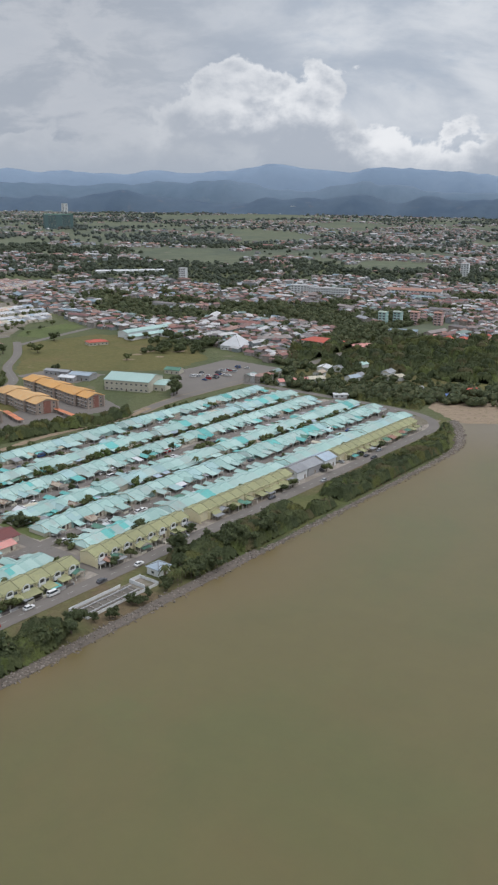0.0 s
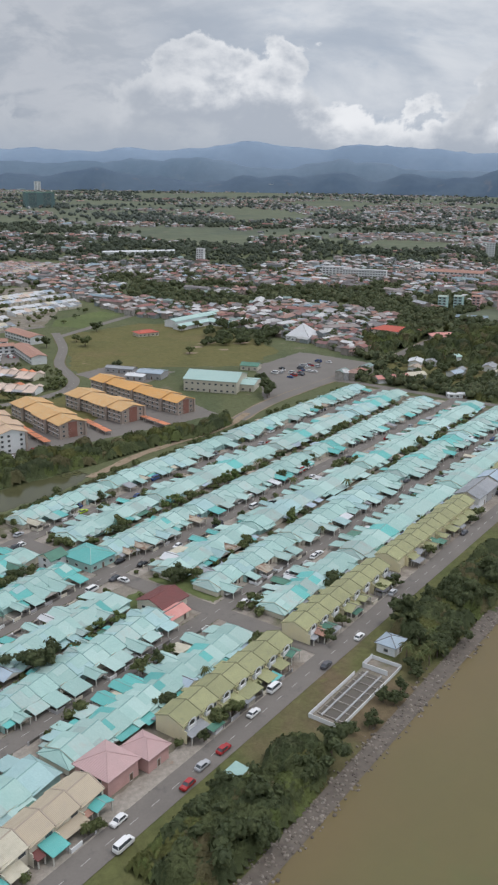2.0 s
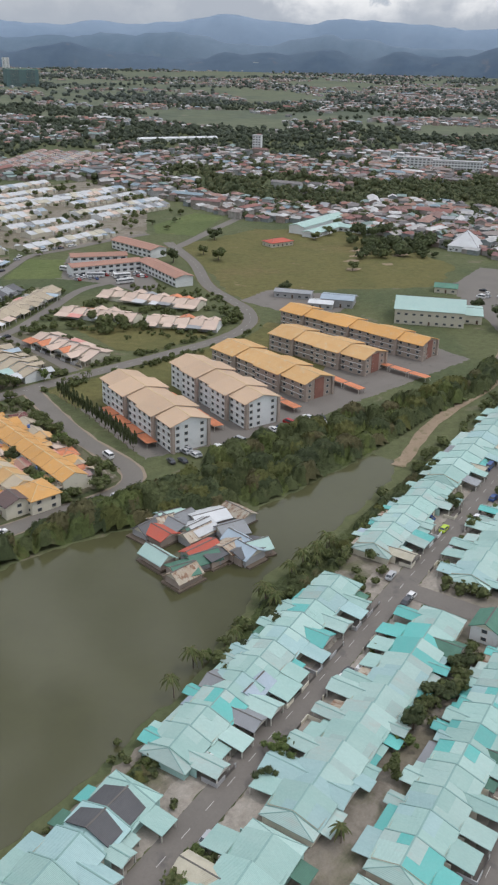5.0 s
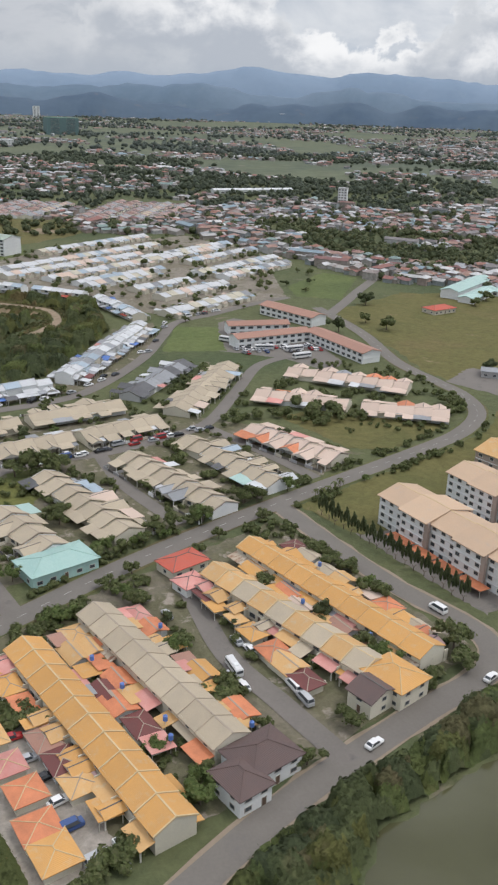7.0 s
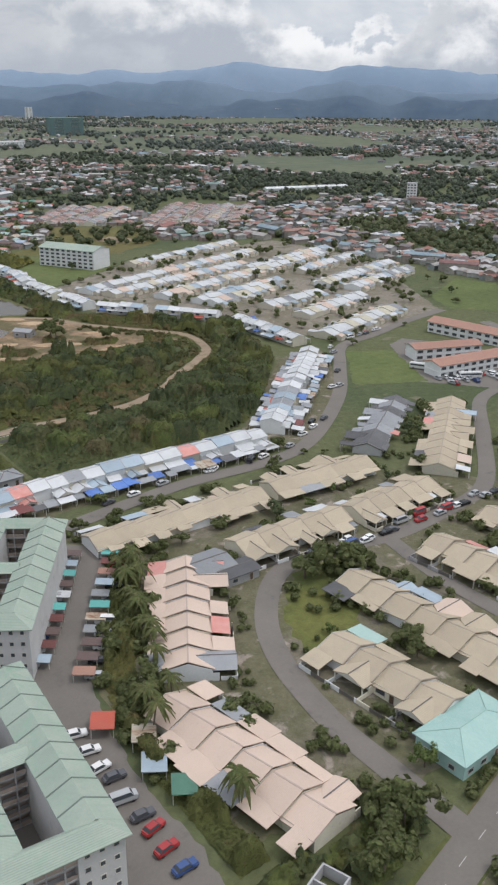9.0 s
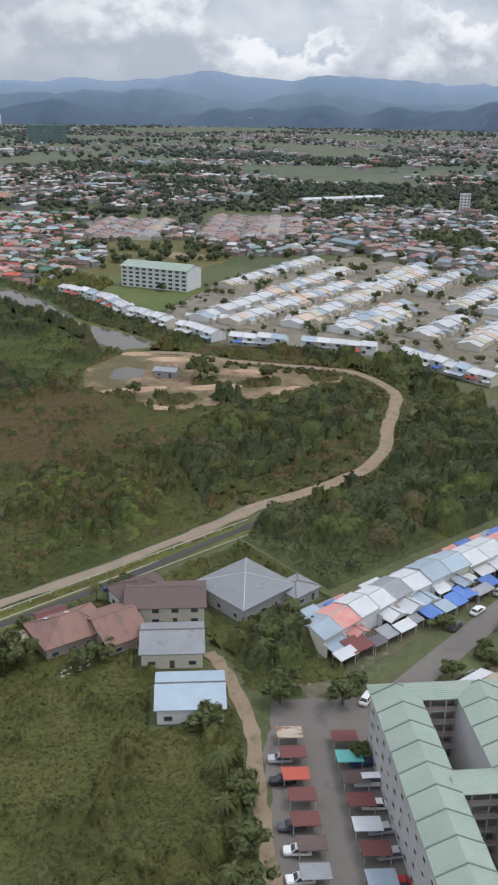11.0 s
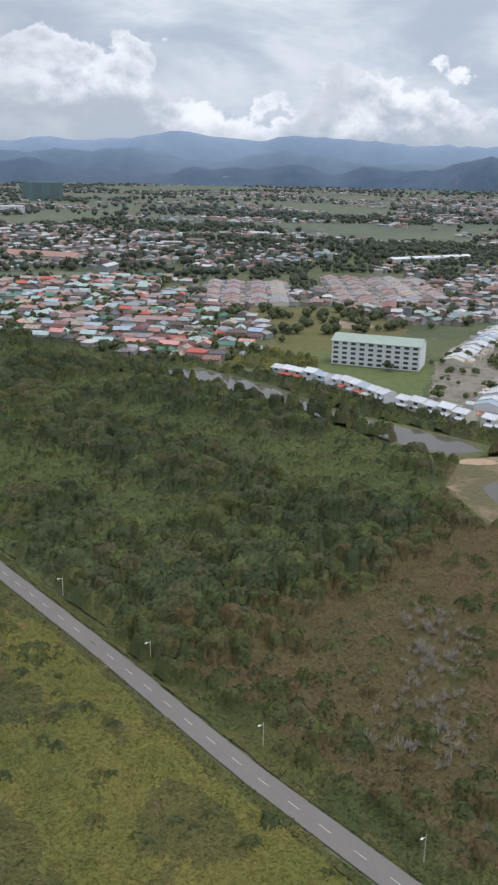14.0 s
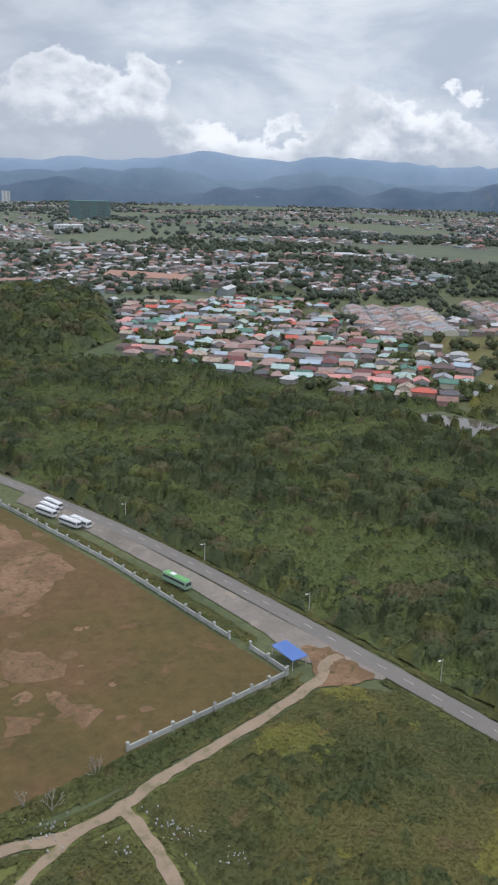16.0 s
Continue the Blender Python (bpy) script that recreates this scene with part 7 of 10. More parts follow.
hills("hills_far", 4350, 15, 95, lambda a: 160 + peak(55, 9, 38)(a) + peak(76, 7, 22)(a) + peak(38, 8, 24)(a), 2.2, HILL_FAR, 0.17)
# Middle ridge: haze tint between the near and far colours.
HILL_MID = patches("hazed_middle_ridge", ((0.135, 0.185, 0.24), (0.145, 0.195, 0.25), (0.12, 0.17, 0.225), (0.15, 0.195, 0.24)), (0.002, 0.006, 0.02), 1.0, 0.0, grain=0.05)
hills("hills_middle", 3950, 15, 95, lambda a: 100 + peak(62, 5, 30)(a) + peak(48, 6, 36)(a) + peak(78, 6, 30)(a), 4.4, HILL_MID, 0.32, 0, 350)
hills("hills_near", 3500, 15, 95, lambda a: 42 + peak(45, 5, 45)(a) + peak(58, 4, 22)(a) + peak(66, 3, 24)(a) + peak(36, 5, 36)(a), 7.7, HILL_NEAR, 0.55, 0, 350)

# ---- waterfront estate ----
def row(u0, u1, v, left, style, seed, group="aqua terraces"):
    terrace(E(u0, v), E(u1, v), left, style, seed, group, u0 > 172 or u0 < 30)


for k, (v, left) in enumerate(((161.3, True), (178.0, False), (189.3, True), (207.6, False), (220.6, True), (238.0, False))):
    for j, (u0, u1) in enumerate(((10, 79.9), (84.1, 129.6), (142.4, 171), (175, 228), (233, 280), (284, (319, 324, 324, 318, 322, 320)[k]))):
        if k == 5 and j == 0:
            u0, u1 = 22, 77
        if k in (2, 1) and j == 1:
            u1 = 125.6
        row(u0, u1, v, left, "aqua", 100 + k * 10 + j)
for j, (u0, u1) in enumerate(((99, 131), (136, 171), (175, 221), (249, 308))):
    row(u0, u1, 152.6, False, "olive", 300 + j, "olive terraces")
x, y = E(86, 153.4)
house(x, y, 6.4, 6.6, 22, "pink", "wall_pink", 3.0, 4.6, storeys=2, label="pink two-storey house with a pink hipped roof", trim="pink")
x, y = E(92.5, 151.6)
house(x, y, 4.6, 5.2, 22, "pink", "wall_pink", 2.6, 3.9, storeys=2, label="smaller pink annexe beside the pink house", trim="pink")
row(54, 81.5, 152.6, False, "sand", 310, "seafront houses")
for u, w, mat, wall in ((226, 6, "grey", "wall_white"), (233.5, 8, "grey", "wall_grey"), (243, 7, "blue_pale", "wall_white")):
    x, y = E(u, 152.5)
    house(x, y, w, 6.8, 22, mat, wall, 3.1, 4.4, "gable", 2, "two-storey house rebuilt in pale grey", group="seafront houses")
x, y = E(131.5, 181.5)
house(x, y, 7.5, 7.0, 22, "maroon", "wall_cream", 2.0, 3.2, "gable", 1, "corner house with a maroon sheet roof", trim="maroon")
x, y = E(128.5, 176.2)
house(x, y, 5.4, 4.0, 22, "rosy", "wall_cream", 1.8, 2.6, "gable", 1, "low extension with a faded red roof")
x, y = E(137.5, 208.5)
house(x, y, 7.6, 9.0, 22, "teal_deep", "wall_aqua", 2.2, 3.7, "hip", 1, "large corner house with a teal hipped roof", trim="teal")
x, y = E(131.5, 213.8)
house(x, y, 4.6, 4.2, 22, "green_dark", "wall_white", 2.7, 3.8, "gable", 2, "white house with a dark green gable roof")
x, y = E(73, 238)
house(x, y, 6.5, 5.5, 22, "grey_dark", "wall_grey", 2.0, 2.9, "gable", 1, "dark grey shed beside the row")
x, y = E(100.5, 236)
house(x, y, 4.6, 3.6, 22, "blue_pale", "wall_white", 1.7, 2.4, "gable", 1, "small pale blue-roofed outbuilding")

# walled pool compound on the sea side
x, y = E(127.6, 134.2)
s = Solid()
for a, b in (((-11.3, -3, 0), (11.3, -2.9, .7)), ((-11.3, 2.9, 0), (4.5, 3, .8)), ((-11.3, -2.9, 0), (-11.2, 2.9, .8)), ((11.2, -2.9, 0), (11.3, 2.9, .8)), ((7.5, -2.0, 0), (7.6, 3.0, 1.0)), ((7.5, 2.9, 0), (11.3, 3, 1.0))):
    s.box(a, b, M["wall_white"])
walls = s.mesh("wall")
s = Solid()
s.box((-9.6, -2.3, 0), (6.2, 2.3, .14), M["pond"])
for i in range(7):
    s.box((-9.5 + i * 2.4, -2.4, 0), (-9.35 + i * 2.4, 2.4, .3), M["concrete"])
s.box((-9.8, 1.2, 0), (6.5, 1.5, .4), M["wall_grey"])
s.box((-9.8, -1.5, 0), (6.5, -1.2, .4), M["wall_grey"])
place("pump_compound", [("wall", walls, "white boundary wall"), ("tank", s.mesh("tank"), "concrete settling tanks")], pose(x, y, 0.03, 0, 0, 22), "white-walled compound with concrete tanks beside the shore", "compound")
sheet("bare_soil", [E(116.3, 131.2), E(139, 131.2), E(139, 137.2), E(116.3, 137.2)], 0.045, M["yard"], "bare yard inside the compound", "yard")
x, y = E(143.8, 135.8)
house(x, y, 4.2, 3.8, 22, "blue_pale", "wall_white", 2.0, 3.0, "hip", 1, "small pump house with a blue hipped roof", category="hut", name="hut")
x, y = E(97.2, 137.9)
canopy(x, y, 3.0, 2.6, 22, "teal", 1.4, "aqua tarpaulin shelter under trees")

# shore stones
rng = np.random.default_rng(5)
pts, rad = [], []
line = smooth([E(u, v) for u, v in SHORE[1:11]], 40)
for i in range(3600):
    p = line[rng.integers(0, len(line))]
    q = Vector((-0.3746, 0.9272)) * rng.uniform(-0.4, 3.6 if p.x < 110 else 1.5) + Vector((rng.uniform(-2, 2), rng.uniform(-.5, .5)))
    pts.append((p.x + q.x, p.y + q.y, 0.08))
    rad.append(rng.uniform(.12, .36))
pts, rad = np.array(pts), np.array(rad)
cv = pts[:, None, :] + ICO1_V[None] * rng.uniform(.7, 1.25, (len(pts), len(ICO1_V), 1)) * rad[:, None, None] * np.array([1, 1, .8])
cf = (ICO1_F[None] + (np.arange(len(pts)) * len(ICO1_V))[:, None, None]).reshape(-1, 3)
stuff("shore_stones", quads_mesh("shore_stones", np.zeros((0, 4, 3)), M["rock"], (cv.reshape(-1, 3), cf)), "loose grey-brown boulders along the water's edge", "stones")

# trees between the road and the sea, one by one where they stand clear
rng = random.Random(8)
for u0, u1, n, sz in ((80, 110, 9, 1.3), (114, 141, 14, .55), (146, 152, 6, 1.0), (152, 186, 10, 1.3)):
    for i in range(n):
        u = rng.uniform(u0, u1)
        x, y = E(u, rng.uniform(127.0, 130.2 if 112 < u < 142 else 137.6))
        tree(x, y, sz * rng.uniform(.75, 1.25), "dark", i, "shore trees")
for i in range(10):
    x, y = E(rng.uniform(141, 153), rng.uniform(127, 132))
    palm(x, y, rng.uniform(.7, 1.0), i, "shore palms")
def mixed_wood(x, y):
    return noise.fractal((x * .06, y * .06, 9.0), 1.0, 2.0, 3) - .1


def belt(name, poly, n, label, seed, r0=1.3, r1=3.2, h0=.5, h1=1.6, low=.8, per_m2=9, leaf=.27, step=.5, clear=None, edge=1.6):
    growth(name, poly, step, low, (CANOPY, CREEPER), per_m2, leaf, label, "woodland", seed, crowns_in(poly, n, r0, r1, h0, h1, seed), mixed_wood, clear, edge, blend=.15, tones=WOOD_TONES)


belt("shore_trees", [E(u, v) for u, v in ((74, 126.5), (88, 126), (97, 125.6), (104, 126.2), (109.4, 128.4), (111.6, 132.6), (108.6, 136.8), (103.6, 137.8), (99.4, 135.6), (95, 136.2), (91, 139.2), (74, 139.4))], 105, "clump of dark trees between the road and the shore", 120)
belt("shore_trees", [E(u, v) for u, v in ((286, 128), (296, 129.6), (306, 135.2), (314, 140), (309, 141), (300, 138.4), (288, 137.6))], 42, "trees on the point where the shore bends", 121)
belt("shore_bushes", [E(u, v) for u, v in ((305, 132.6), (316, 137.4), (325, 143), (321, 146), (312, 141.6))], 30, "low yellow-green bushes on the point", 122, .5, 1.2, .0, .6, .4, 12, .2)
for u0, u1, v0, v1, n in ((148, 200, 126.4, 139.0, 150), (200, 212, 126.4, 132.0, 22), (216, 262, 126.2, 138.0, 125), (260, 290, 126.4, 138.4, 84)):
    belt("shore_trees", [E(u0, v0), E((u0 + u1) / 2, v0 - .4), E(u1, v0), E(u1, v1), E((u0 + u1) / 2, v1), E(u0, v1)], n, "belt of dark trees along the shore", 40 + u0)
# awnings and trees in the forecourts along the sea road
for i, (u, mat, w) in enumerate(((104, "green_dark", 3.2), (113, "grey", 2.6), (121, "teal_deep", 3.0), (142, "grey", 3.4), (151, "green_dark", 3.0), (163, "grey_dark", 2.8), (181, "grey", 3.4), (194, "green_dark", 2.8), (206, "grey", 3.0), (216, "sheet_cream", 3.0), (256, "teal_deep", 3.2), (268, "grey", 2.8), (280, "rusty", 3.0), (292, "green_dark", 3.0))):
    x, y = E(u, 147.3)
    canopy(x, y, w, 2.2, 22, mat, 1.45, "open awning with a sheet roof beside the sea road", "forecourt awnings")
for i, u in enumerate((101, 109, 117, 139, 146, 158, 169, 187, 199, 212, 238, 261, 274, 287)):
    x, y = E(u, 147.0 + .5 * math.sin(i * 2.1))
    tree(x, y, .6 + .25 * math.sin(i * 1.7) ** 2, "broad" if i % 3 else "dark", i, "forecourt trees")
# gardens of the estate
for i in range(110):
    u = rng.uniform(60, 230)
    v = rng.choice((156.8, 147.6, 168.0, 174.2, 183.6, 183.6, 184.2, 196.6, 203.4, 214.0, 214.0, 214.4, 226.8, 233.2, 245.0)) + rng.uniform(-1, 1)
    if 130 < u < 141:
        continue
    x, y = E(u, v)
    if rng.random() < .10:
        palm(x, y, rng.uniform(.6, .9), i)
    else:
        tree(x, y, rng.uniform(.38, .85), rng.choice(("broad", "broad", "dark", "bright")), i)
for v in (183.7, 214.2, 156.6):
    thicket("garden_trees", [E(235, v - 1.2), E(312, v - 1.2), E(312, v + 1.2), E(235, v + 1.2)], 26, .95, M["leaf"], "garden trees between two rows", 50 + int(v), 50, .3, lift=1.3)
for u, v, sz in ((99, 184, 1.35), (101.5, 182.5, 1.2), (141, 186, 1.1), (113, 214.5, 1.0), (104, 157, .9), (160, 157, 1.1)):
    x, y = E(u, v)
    tree(x, y, sz, "dark", 3)
thicket("garden_bushes", [E(12, 146), E(316, 146), E(316, 246), E(12, 246)], 520, .95, M["leaf"], "small trees and shrubs in estate gardens", 301, 55, .24, "shrubs", lift=.85, clear=.75, cluster=.02)
# cars along the streets
for v, offs in ((144, (1.55, -1.5)), (171, (2.6, -2.6)), (200, (2.6, -2.6)), (230, (2.6, -2.6))):
    for i in range(48 if v > 150 else 18):
        u = rng.uniform(40, 290)
        o = rng.choice(offs) if rng.random() < .55 else rng.choice((5.0, -4.6))
        x, y = E(u, v + o)
        if v < 150 and o < -2:
            continue
        any_car(rng, x, y, far=u > 85, z=.09, deg=22 + (90 if abs(o) > 4 else rng.choice((0, 180))) + rng.uniform(-4, 4), group="estate cars")
for u, v, c, vn in ((96, 143.4, "silver", False), (101, 143.2, "red", False), (111.5, 144.8, "white", False), (119.5, 146.0, "white", True), (77, 141.8, "white", True), (158, 231, "lime", False)):
    x, y = E(u, v)
    car(x, y, 22, c, vn, group="estate cars")

# ---- river side ----
rng = random.Random(21)
for i in range(24):
    x, y = rng.uniform(11, 31), rng.uniform(285, 306)
    x += (y - 295) * .15
    house(x, y, round(rng.uniform(3.6, 6.6), 1), round(rng.uniform(3.2, 5.0), 1), rng.choice((10, 100, 15, -5)), rng.choice(("rusty", "grey", "white_roof", "teal_pale", "rusty", "blue_pale", "grey_dark", "red", "green_dark")), rng.choice(("wall_taupe", "wall_grey")), 1.5 + rng.uniform(0, .5), 2.3 + rng.uniform(0, .6), "gable", 1,
          "stilt house of planks and metal sheets over the river", group="stilt houses", windows=False, name="stilt_house", extra=[("deck", cached("deck", lambda: box_wall(6.0, 4.6, .35, "bark")))])
belt("bank_trees", [(-46, 297.4), (-46, 304), (-30, 311.5), (-6, 313.6), (17, 316.4), (34, 318), (34, 299.2), (24, 301.4), (14, 305), (5, 306.8), (-6, 306.4), (-17, 305.4), (-24, 301.2)], 170, "dense trees along the river bank", 31, 1.1, 2.9, .7, 2.7)
belt("bank_trees", [(33, 316), (40, 324), (67, 327), (90, 325), (128, 327), (142, 336), (138, 324), (124, 317), (98, 313), (85, 309), (64, 304), (49, 301.2), (36, 299.6)], 170, "dense mangrove along the river bank", 32, 1.1, 3.0, .4, 2.2)
belt("bank_trees", [(-70, 235), (-19, 252.5), (0, 261.5), (23, 277), (43, 283), (66, 292), (80, 296), (84, 293), (60, 283.4), (40, 276), (24, 268.6), (10, 260.6), (-20, 248.6), (-60, 233)], 130, "mangrove fringe behind the back row", 33, .7, 1.5, .3, 1.1, .5, 10, .22)
for i in range(14):
    t = rng.random()
    palm(-10 + 75 * t + rng.uniform(-2, 2), 259 + 33 * t + rng.uniform(-2, 2), rng.uniform(.6, .95), i, "river palms")
belt("bank_trees", [(-120, 287), (-60, 293), (-42, 299), (-44, 306), (-60, 303), (-120, 296)], 90, "dense trees along the river bank", 34, 1.0, 2.0, .3, 1.3)

# ---- blocks of flats by the river ----
flats(40.6, 346.6, 88, 35, 9.6, 4, 5, "flat_tan", "wall_white", "white four-storey flats with a tan stepped roof")
flats(61.2, 348.3, 89, 34, 9.6, 4, 5, "flat_tan", "wall_white", "white four-storey flats with a tan stepped roof")
flats(82.0, 356, 95, 36, 10, 3, 4, "orange_pale", "wall_taupe", "three-storey flats with an ochre roof and brick-red ends", "wall_brick")
flats(105.5, 361, 102, 33, 10.5, 3, 4, "orange_pale", "wall_taupe", "three-storey flats with an ochre roof and brick-red ends", "wall_brick")
flats(124.6, 370, 103, 51, 8.6, 3, 6, "orange", "wall_taupe", "long three-storey flats with a bright ochre roof", "wall_brick")
for x, y, deg, n, mat in ((33.5, 346, 88, 4, "orange_bright"), (51, 346, 88, 4, "orange_bright"), (72, 345, 94, 4, "orange_bright"), (94, 343, 94, 3, "orange_bright"), (114, 340, 100, 3, "orange_bright")):
    for i in range(n):
        t = (i - (n - 1) / 2) * 6.2
        canopy(x + math.cos(radians(deg)) * t, y + math.sin(radians(deg)) * t, 5.6, 2.6, deg, mat, 1.35, "orange-roofed carport beside flats")
for i in range(26):
    any_car(rng, rng.uniform(32, 75), rng.uniform(324, 329), rng.uniform(80, 100), group="cars by the flats", far=True)
# cypress avenue, palms on the main road
for i in range(17):
    t = i / 16
    x, y = 29 + rng.uniform(-.4, .4), 373 - 38 * t
    c = cached("cypress", lambda: crown_mesh("crown", 55, 1.0, 8, M["leaf_dark"], 40, .22, 1.0))
    place("cypress", [("trunk", TREES["dark"][0][0], "", Matrix.Diagonal((.5, .5, .5, 1))), ("crown", c, "", pose(0, 0, 2.4) @ Matrix.Diagonal((.68, .68, 2.8, 1)))], pose(x, y, 0), "slim dark columnar cypress", "tree", "cypress avenue")
for i in range(16):
    t = i / 15
    palm(33 + 31 * t, 380.2 - .6 + 6.6 * t, .5, i, "road palms")
# hall, sheds
house(160.4, 374, 22, 17.5, -47, "teal_pale", "wall_cream", 5.0, 7.2, "gable", 2, "large hall with a pale aqua gable roof", category="hall", name="hall")
house(172, 366, 6, 12, -47, "teal_pale", "wall_cream", 3.0, 3.9, "gable", 1, "side wing of the hall with an aqua roof", category="hall", name="hall")
house(146, 403, 11, 8, -50, "blue_pale", "wall_grey", 2.8, 3.5, "gable", 1, "wide shed with a grey-blue metal roof", category="shed", name="shed")
house(139, 419, 13, 5, -50, "grey", "wall_grey", 2.2, 2.8, "gable", 1, "long low shed with a grey roof", category="shed", name="shed")
house(139, 403.5, 8, 6, -50, "white_roof", "wall_grey", 2.0, 2.6, "gable", 1, "low shed with a pale metal roof", category="shed", name="shed")
house(192, 396, 8, 6, -50, "green_dark", "wall_cream", 2.2, 3.2, "gable", 1, "green-roofed hut at the car park", category="hut", name="hut")
house(188, 493, 12, 7, 0, "red", "wall_cream", 2.0, 3.2, "hip", 1, "low building with a bright red roof")
house(256, 444, 13, 15, -58, "white_roof", "wall_white", 2.5, 8.5, "hip", 1, "chapel with a steep tent-like pale roof", category="chapel", name="chapel")
slab_block(231, 517, 21, 42, 8, 2, "wall_white", "teal_pale", "long white school wing with an aqua roof", False, 1.8, "school_wing", "school")
slab_block(225, 505, 21, 30, 7, 1, "wall_white", "teal_pale", "low school wing with an aqua roof", False, 2.2, "school_wing", "school")
slab_block(240, 500, -69, 20, 7, 1, "wall_white", "teal_pale", "low school wing with an aqua roof", False, 2.2, "school_wing", "school")
for i in range(26):
    t, q = rng.random(), rng.random()
    any_car(rng, 190 + 35 * t + q * 10, 372 + 22 * t - q * 12 + 8, 22 + rng.choice((0, 90)), group="car park cars", far=True)
for i in range(9):
    tree(rng.uniform(126, 235), rng.uniform(428, 520), rng.uniform(.8, 1.6), rng.choice(("broad", "dark")), i, "field trees")
for x, y, sz in ((172, 352, 2.0), (175, 349, 1.6), (169, 349, 1.4), (181, 372, 1.1), (108, 407, 1.3), (140, 425, 1.0)):
    tree(x, y, sz, "dark", 2, "field trees")

thicket("field_trees", [(200, 452), (232, 436), (262, 470), (250, 495), (226, 492)], 130, 2.2, M["leaf_dark"], "dense dark trees between the field and the town", 37, 60, .5, lift=.9)

# ---- ochre rows ----
terrace((-38.9, 358.5), (-37.6, 316.5), False, "ochre", 401, "ochre terraces")
terrace((-26.2, 361.5), (-24.8, 324.5), True, "faded", 402, "ochre terraces")
terrace((-3.4, 362.5), (1.0, 326.5), False, "tan", 403, "ochre terraces")
terrace((7.2, 367), (10.6, 324.5), True, "ochre", 404, "ochre terraces")
ANNEX = ("rosy", "orange_bright", "orange", "terracotta", "orange", "maroon", "pinkish", "orange_pale", "orange_bright", "beige", "orange_pale")
for x0, n, y0 in ((-44.0, 8, 357), (-33.2, 7, 358), (-20.4, 7, 358), (-30.6, 5, 359), (4.4, 7, 361), (14.6, 8, 363), (-8.4, 7, 358), (2.6, 4, 352)):
    for i in range(n):
        y = y0 - i * 4.6 + rng.uniform(-.9, .9)
        x = x0 + (361 - y) * .03 + rng.uniform(-.4, .4)
        w, d, mat = round(rng.uniform(3.4, 4.6), 1), round(rng.uniform(2.8, 3.8), 1), rng.choice(ANNEX)
        if rng.random() < .6:
            house(x, y, w, d, 90 + rng.uniform(-2, 2), mat, rng.choice(("wall_cream", "wall_white")), 1.45, 2.05, rng.choice(("hip", "gable")), 1, "low annexe with a coloured roof beside the ochre row", group="ochre annexes", windows=False, name="annexe", trim="trim_sand")
        else:
            canopy(x, y, w, d, 90 + rng.uniform(-2, 3), mat, 1.45, "low carport with a coloured sheet roof", "ochre carports", .3)
s = Solid()
s.tube((0, 0, 0), (0, 0, 2.3), .05, .05, M["post"], 5)
tank_stand = s.mesh("stand")
s = Solid()
s.tube((0, 0, 2.3), (0, 0, 3.0), .34, .32, M["blue"], 12)
tank = s.mesh("tank")
s = Solid()
s.tube((0, 0, 3.0), (0, 0, 3.12), .30, .12, M["blue"], 12)
lid = s.mesh("lid")
for x, y in ((-31.9, 350), (-31.2, 342), (-30.8, 329.5), (-29.6, 333), (-20.8, 326), (-19.6, 352), (3.2, 346), (6.0, 333), (13.2, 354)):
    place("water_tank", [("stand", tank_stand), ("tank", tank, "blue plastic tank"), ("tank>lid", lid)], pose(x, y, 0), "blue water tank on a slim stand", "water tank", "roof tanks")
house(-22.8, 321.0, 7.8, 6.2, 4, "brown", "wall_white", 2.8, 4.3, "hip", 2, "white villa with a dark brown hipped roof", trim="brown", group="villa")
house(-27.4, 318.8, 4.8, 5.8, 4, "brown", "wall_white", 2.8, 4.2, "hip", 2, "side wing of the villa under dark brown tiles", trim="brown", group="villa")
house(2.2, 323.6, 7.2, 6.0, -84, "orange", "wall_cream", 3.1, 4.4, "hip", 2, "end house with an ochre hipped roof and pale ridges", trim="trim_pale")
house(-2.6, 323.0, 4.2, 5.4, -84, "brown", "wall_cream", 2.9, 3.9, "gable", 2, "grey-brown side of the end house")
house(-5.6, 369.0, 7.5, 5.0, 6, "red", "wall_cream", 1.9, 2.9, "hip", 1, "low house with a red roof")
house(-8.0, 362.4, 4.5, 4.0, 6, "rosy", "wall_white", 1.8, 2.6, "hip", 1, "low porch building with a faded red roof")
place("minibus", BUS_WHITE, pose(-14.4, 339.5, .08, 0, 0, 80) @ Matrix.Diagonal((.62, .75, .8, 1)), "white minibus parked in the lane", "minibus")
for i in range(34):
    x = rng.choice((-32, -31, -19, -17, -8.5, 4, 5.2, 15.5, 17)) + rng.uniform(-1.2, 1.2)
    tree(x, rng.uniform(320, 364), rng.uniform(.4, .9), rng.choice(("broad", "bright", "dark")), i)
for i in range(46):
    x = rng.choice((-32.2, -31.4, -30.8, -19.4, -18.6, -17.6, 3.6, 4.6, 17.2, 18)) + rng.uniform(-1, 1)
    tree(x, rng.uniform(320, 366), rng.uniform(.5, .95), rng.choice(("broad", "bright", "broad")), i)
sheet("yard", [(-53.5, 318), (-43, 318), (-44.4, 359), (-53.5, 357.5)], 0.03, M["drive"], "paved forecourts before the ochre row", "yard", 0.4)
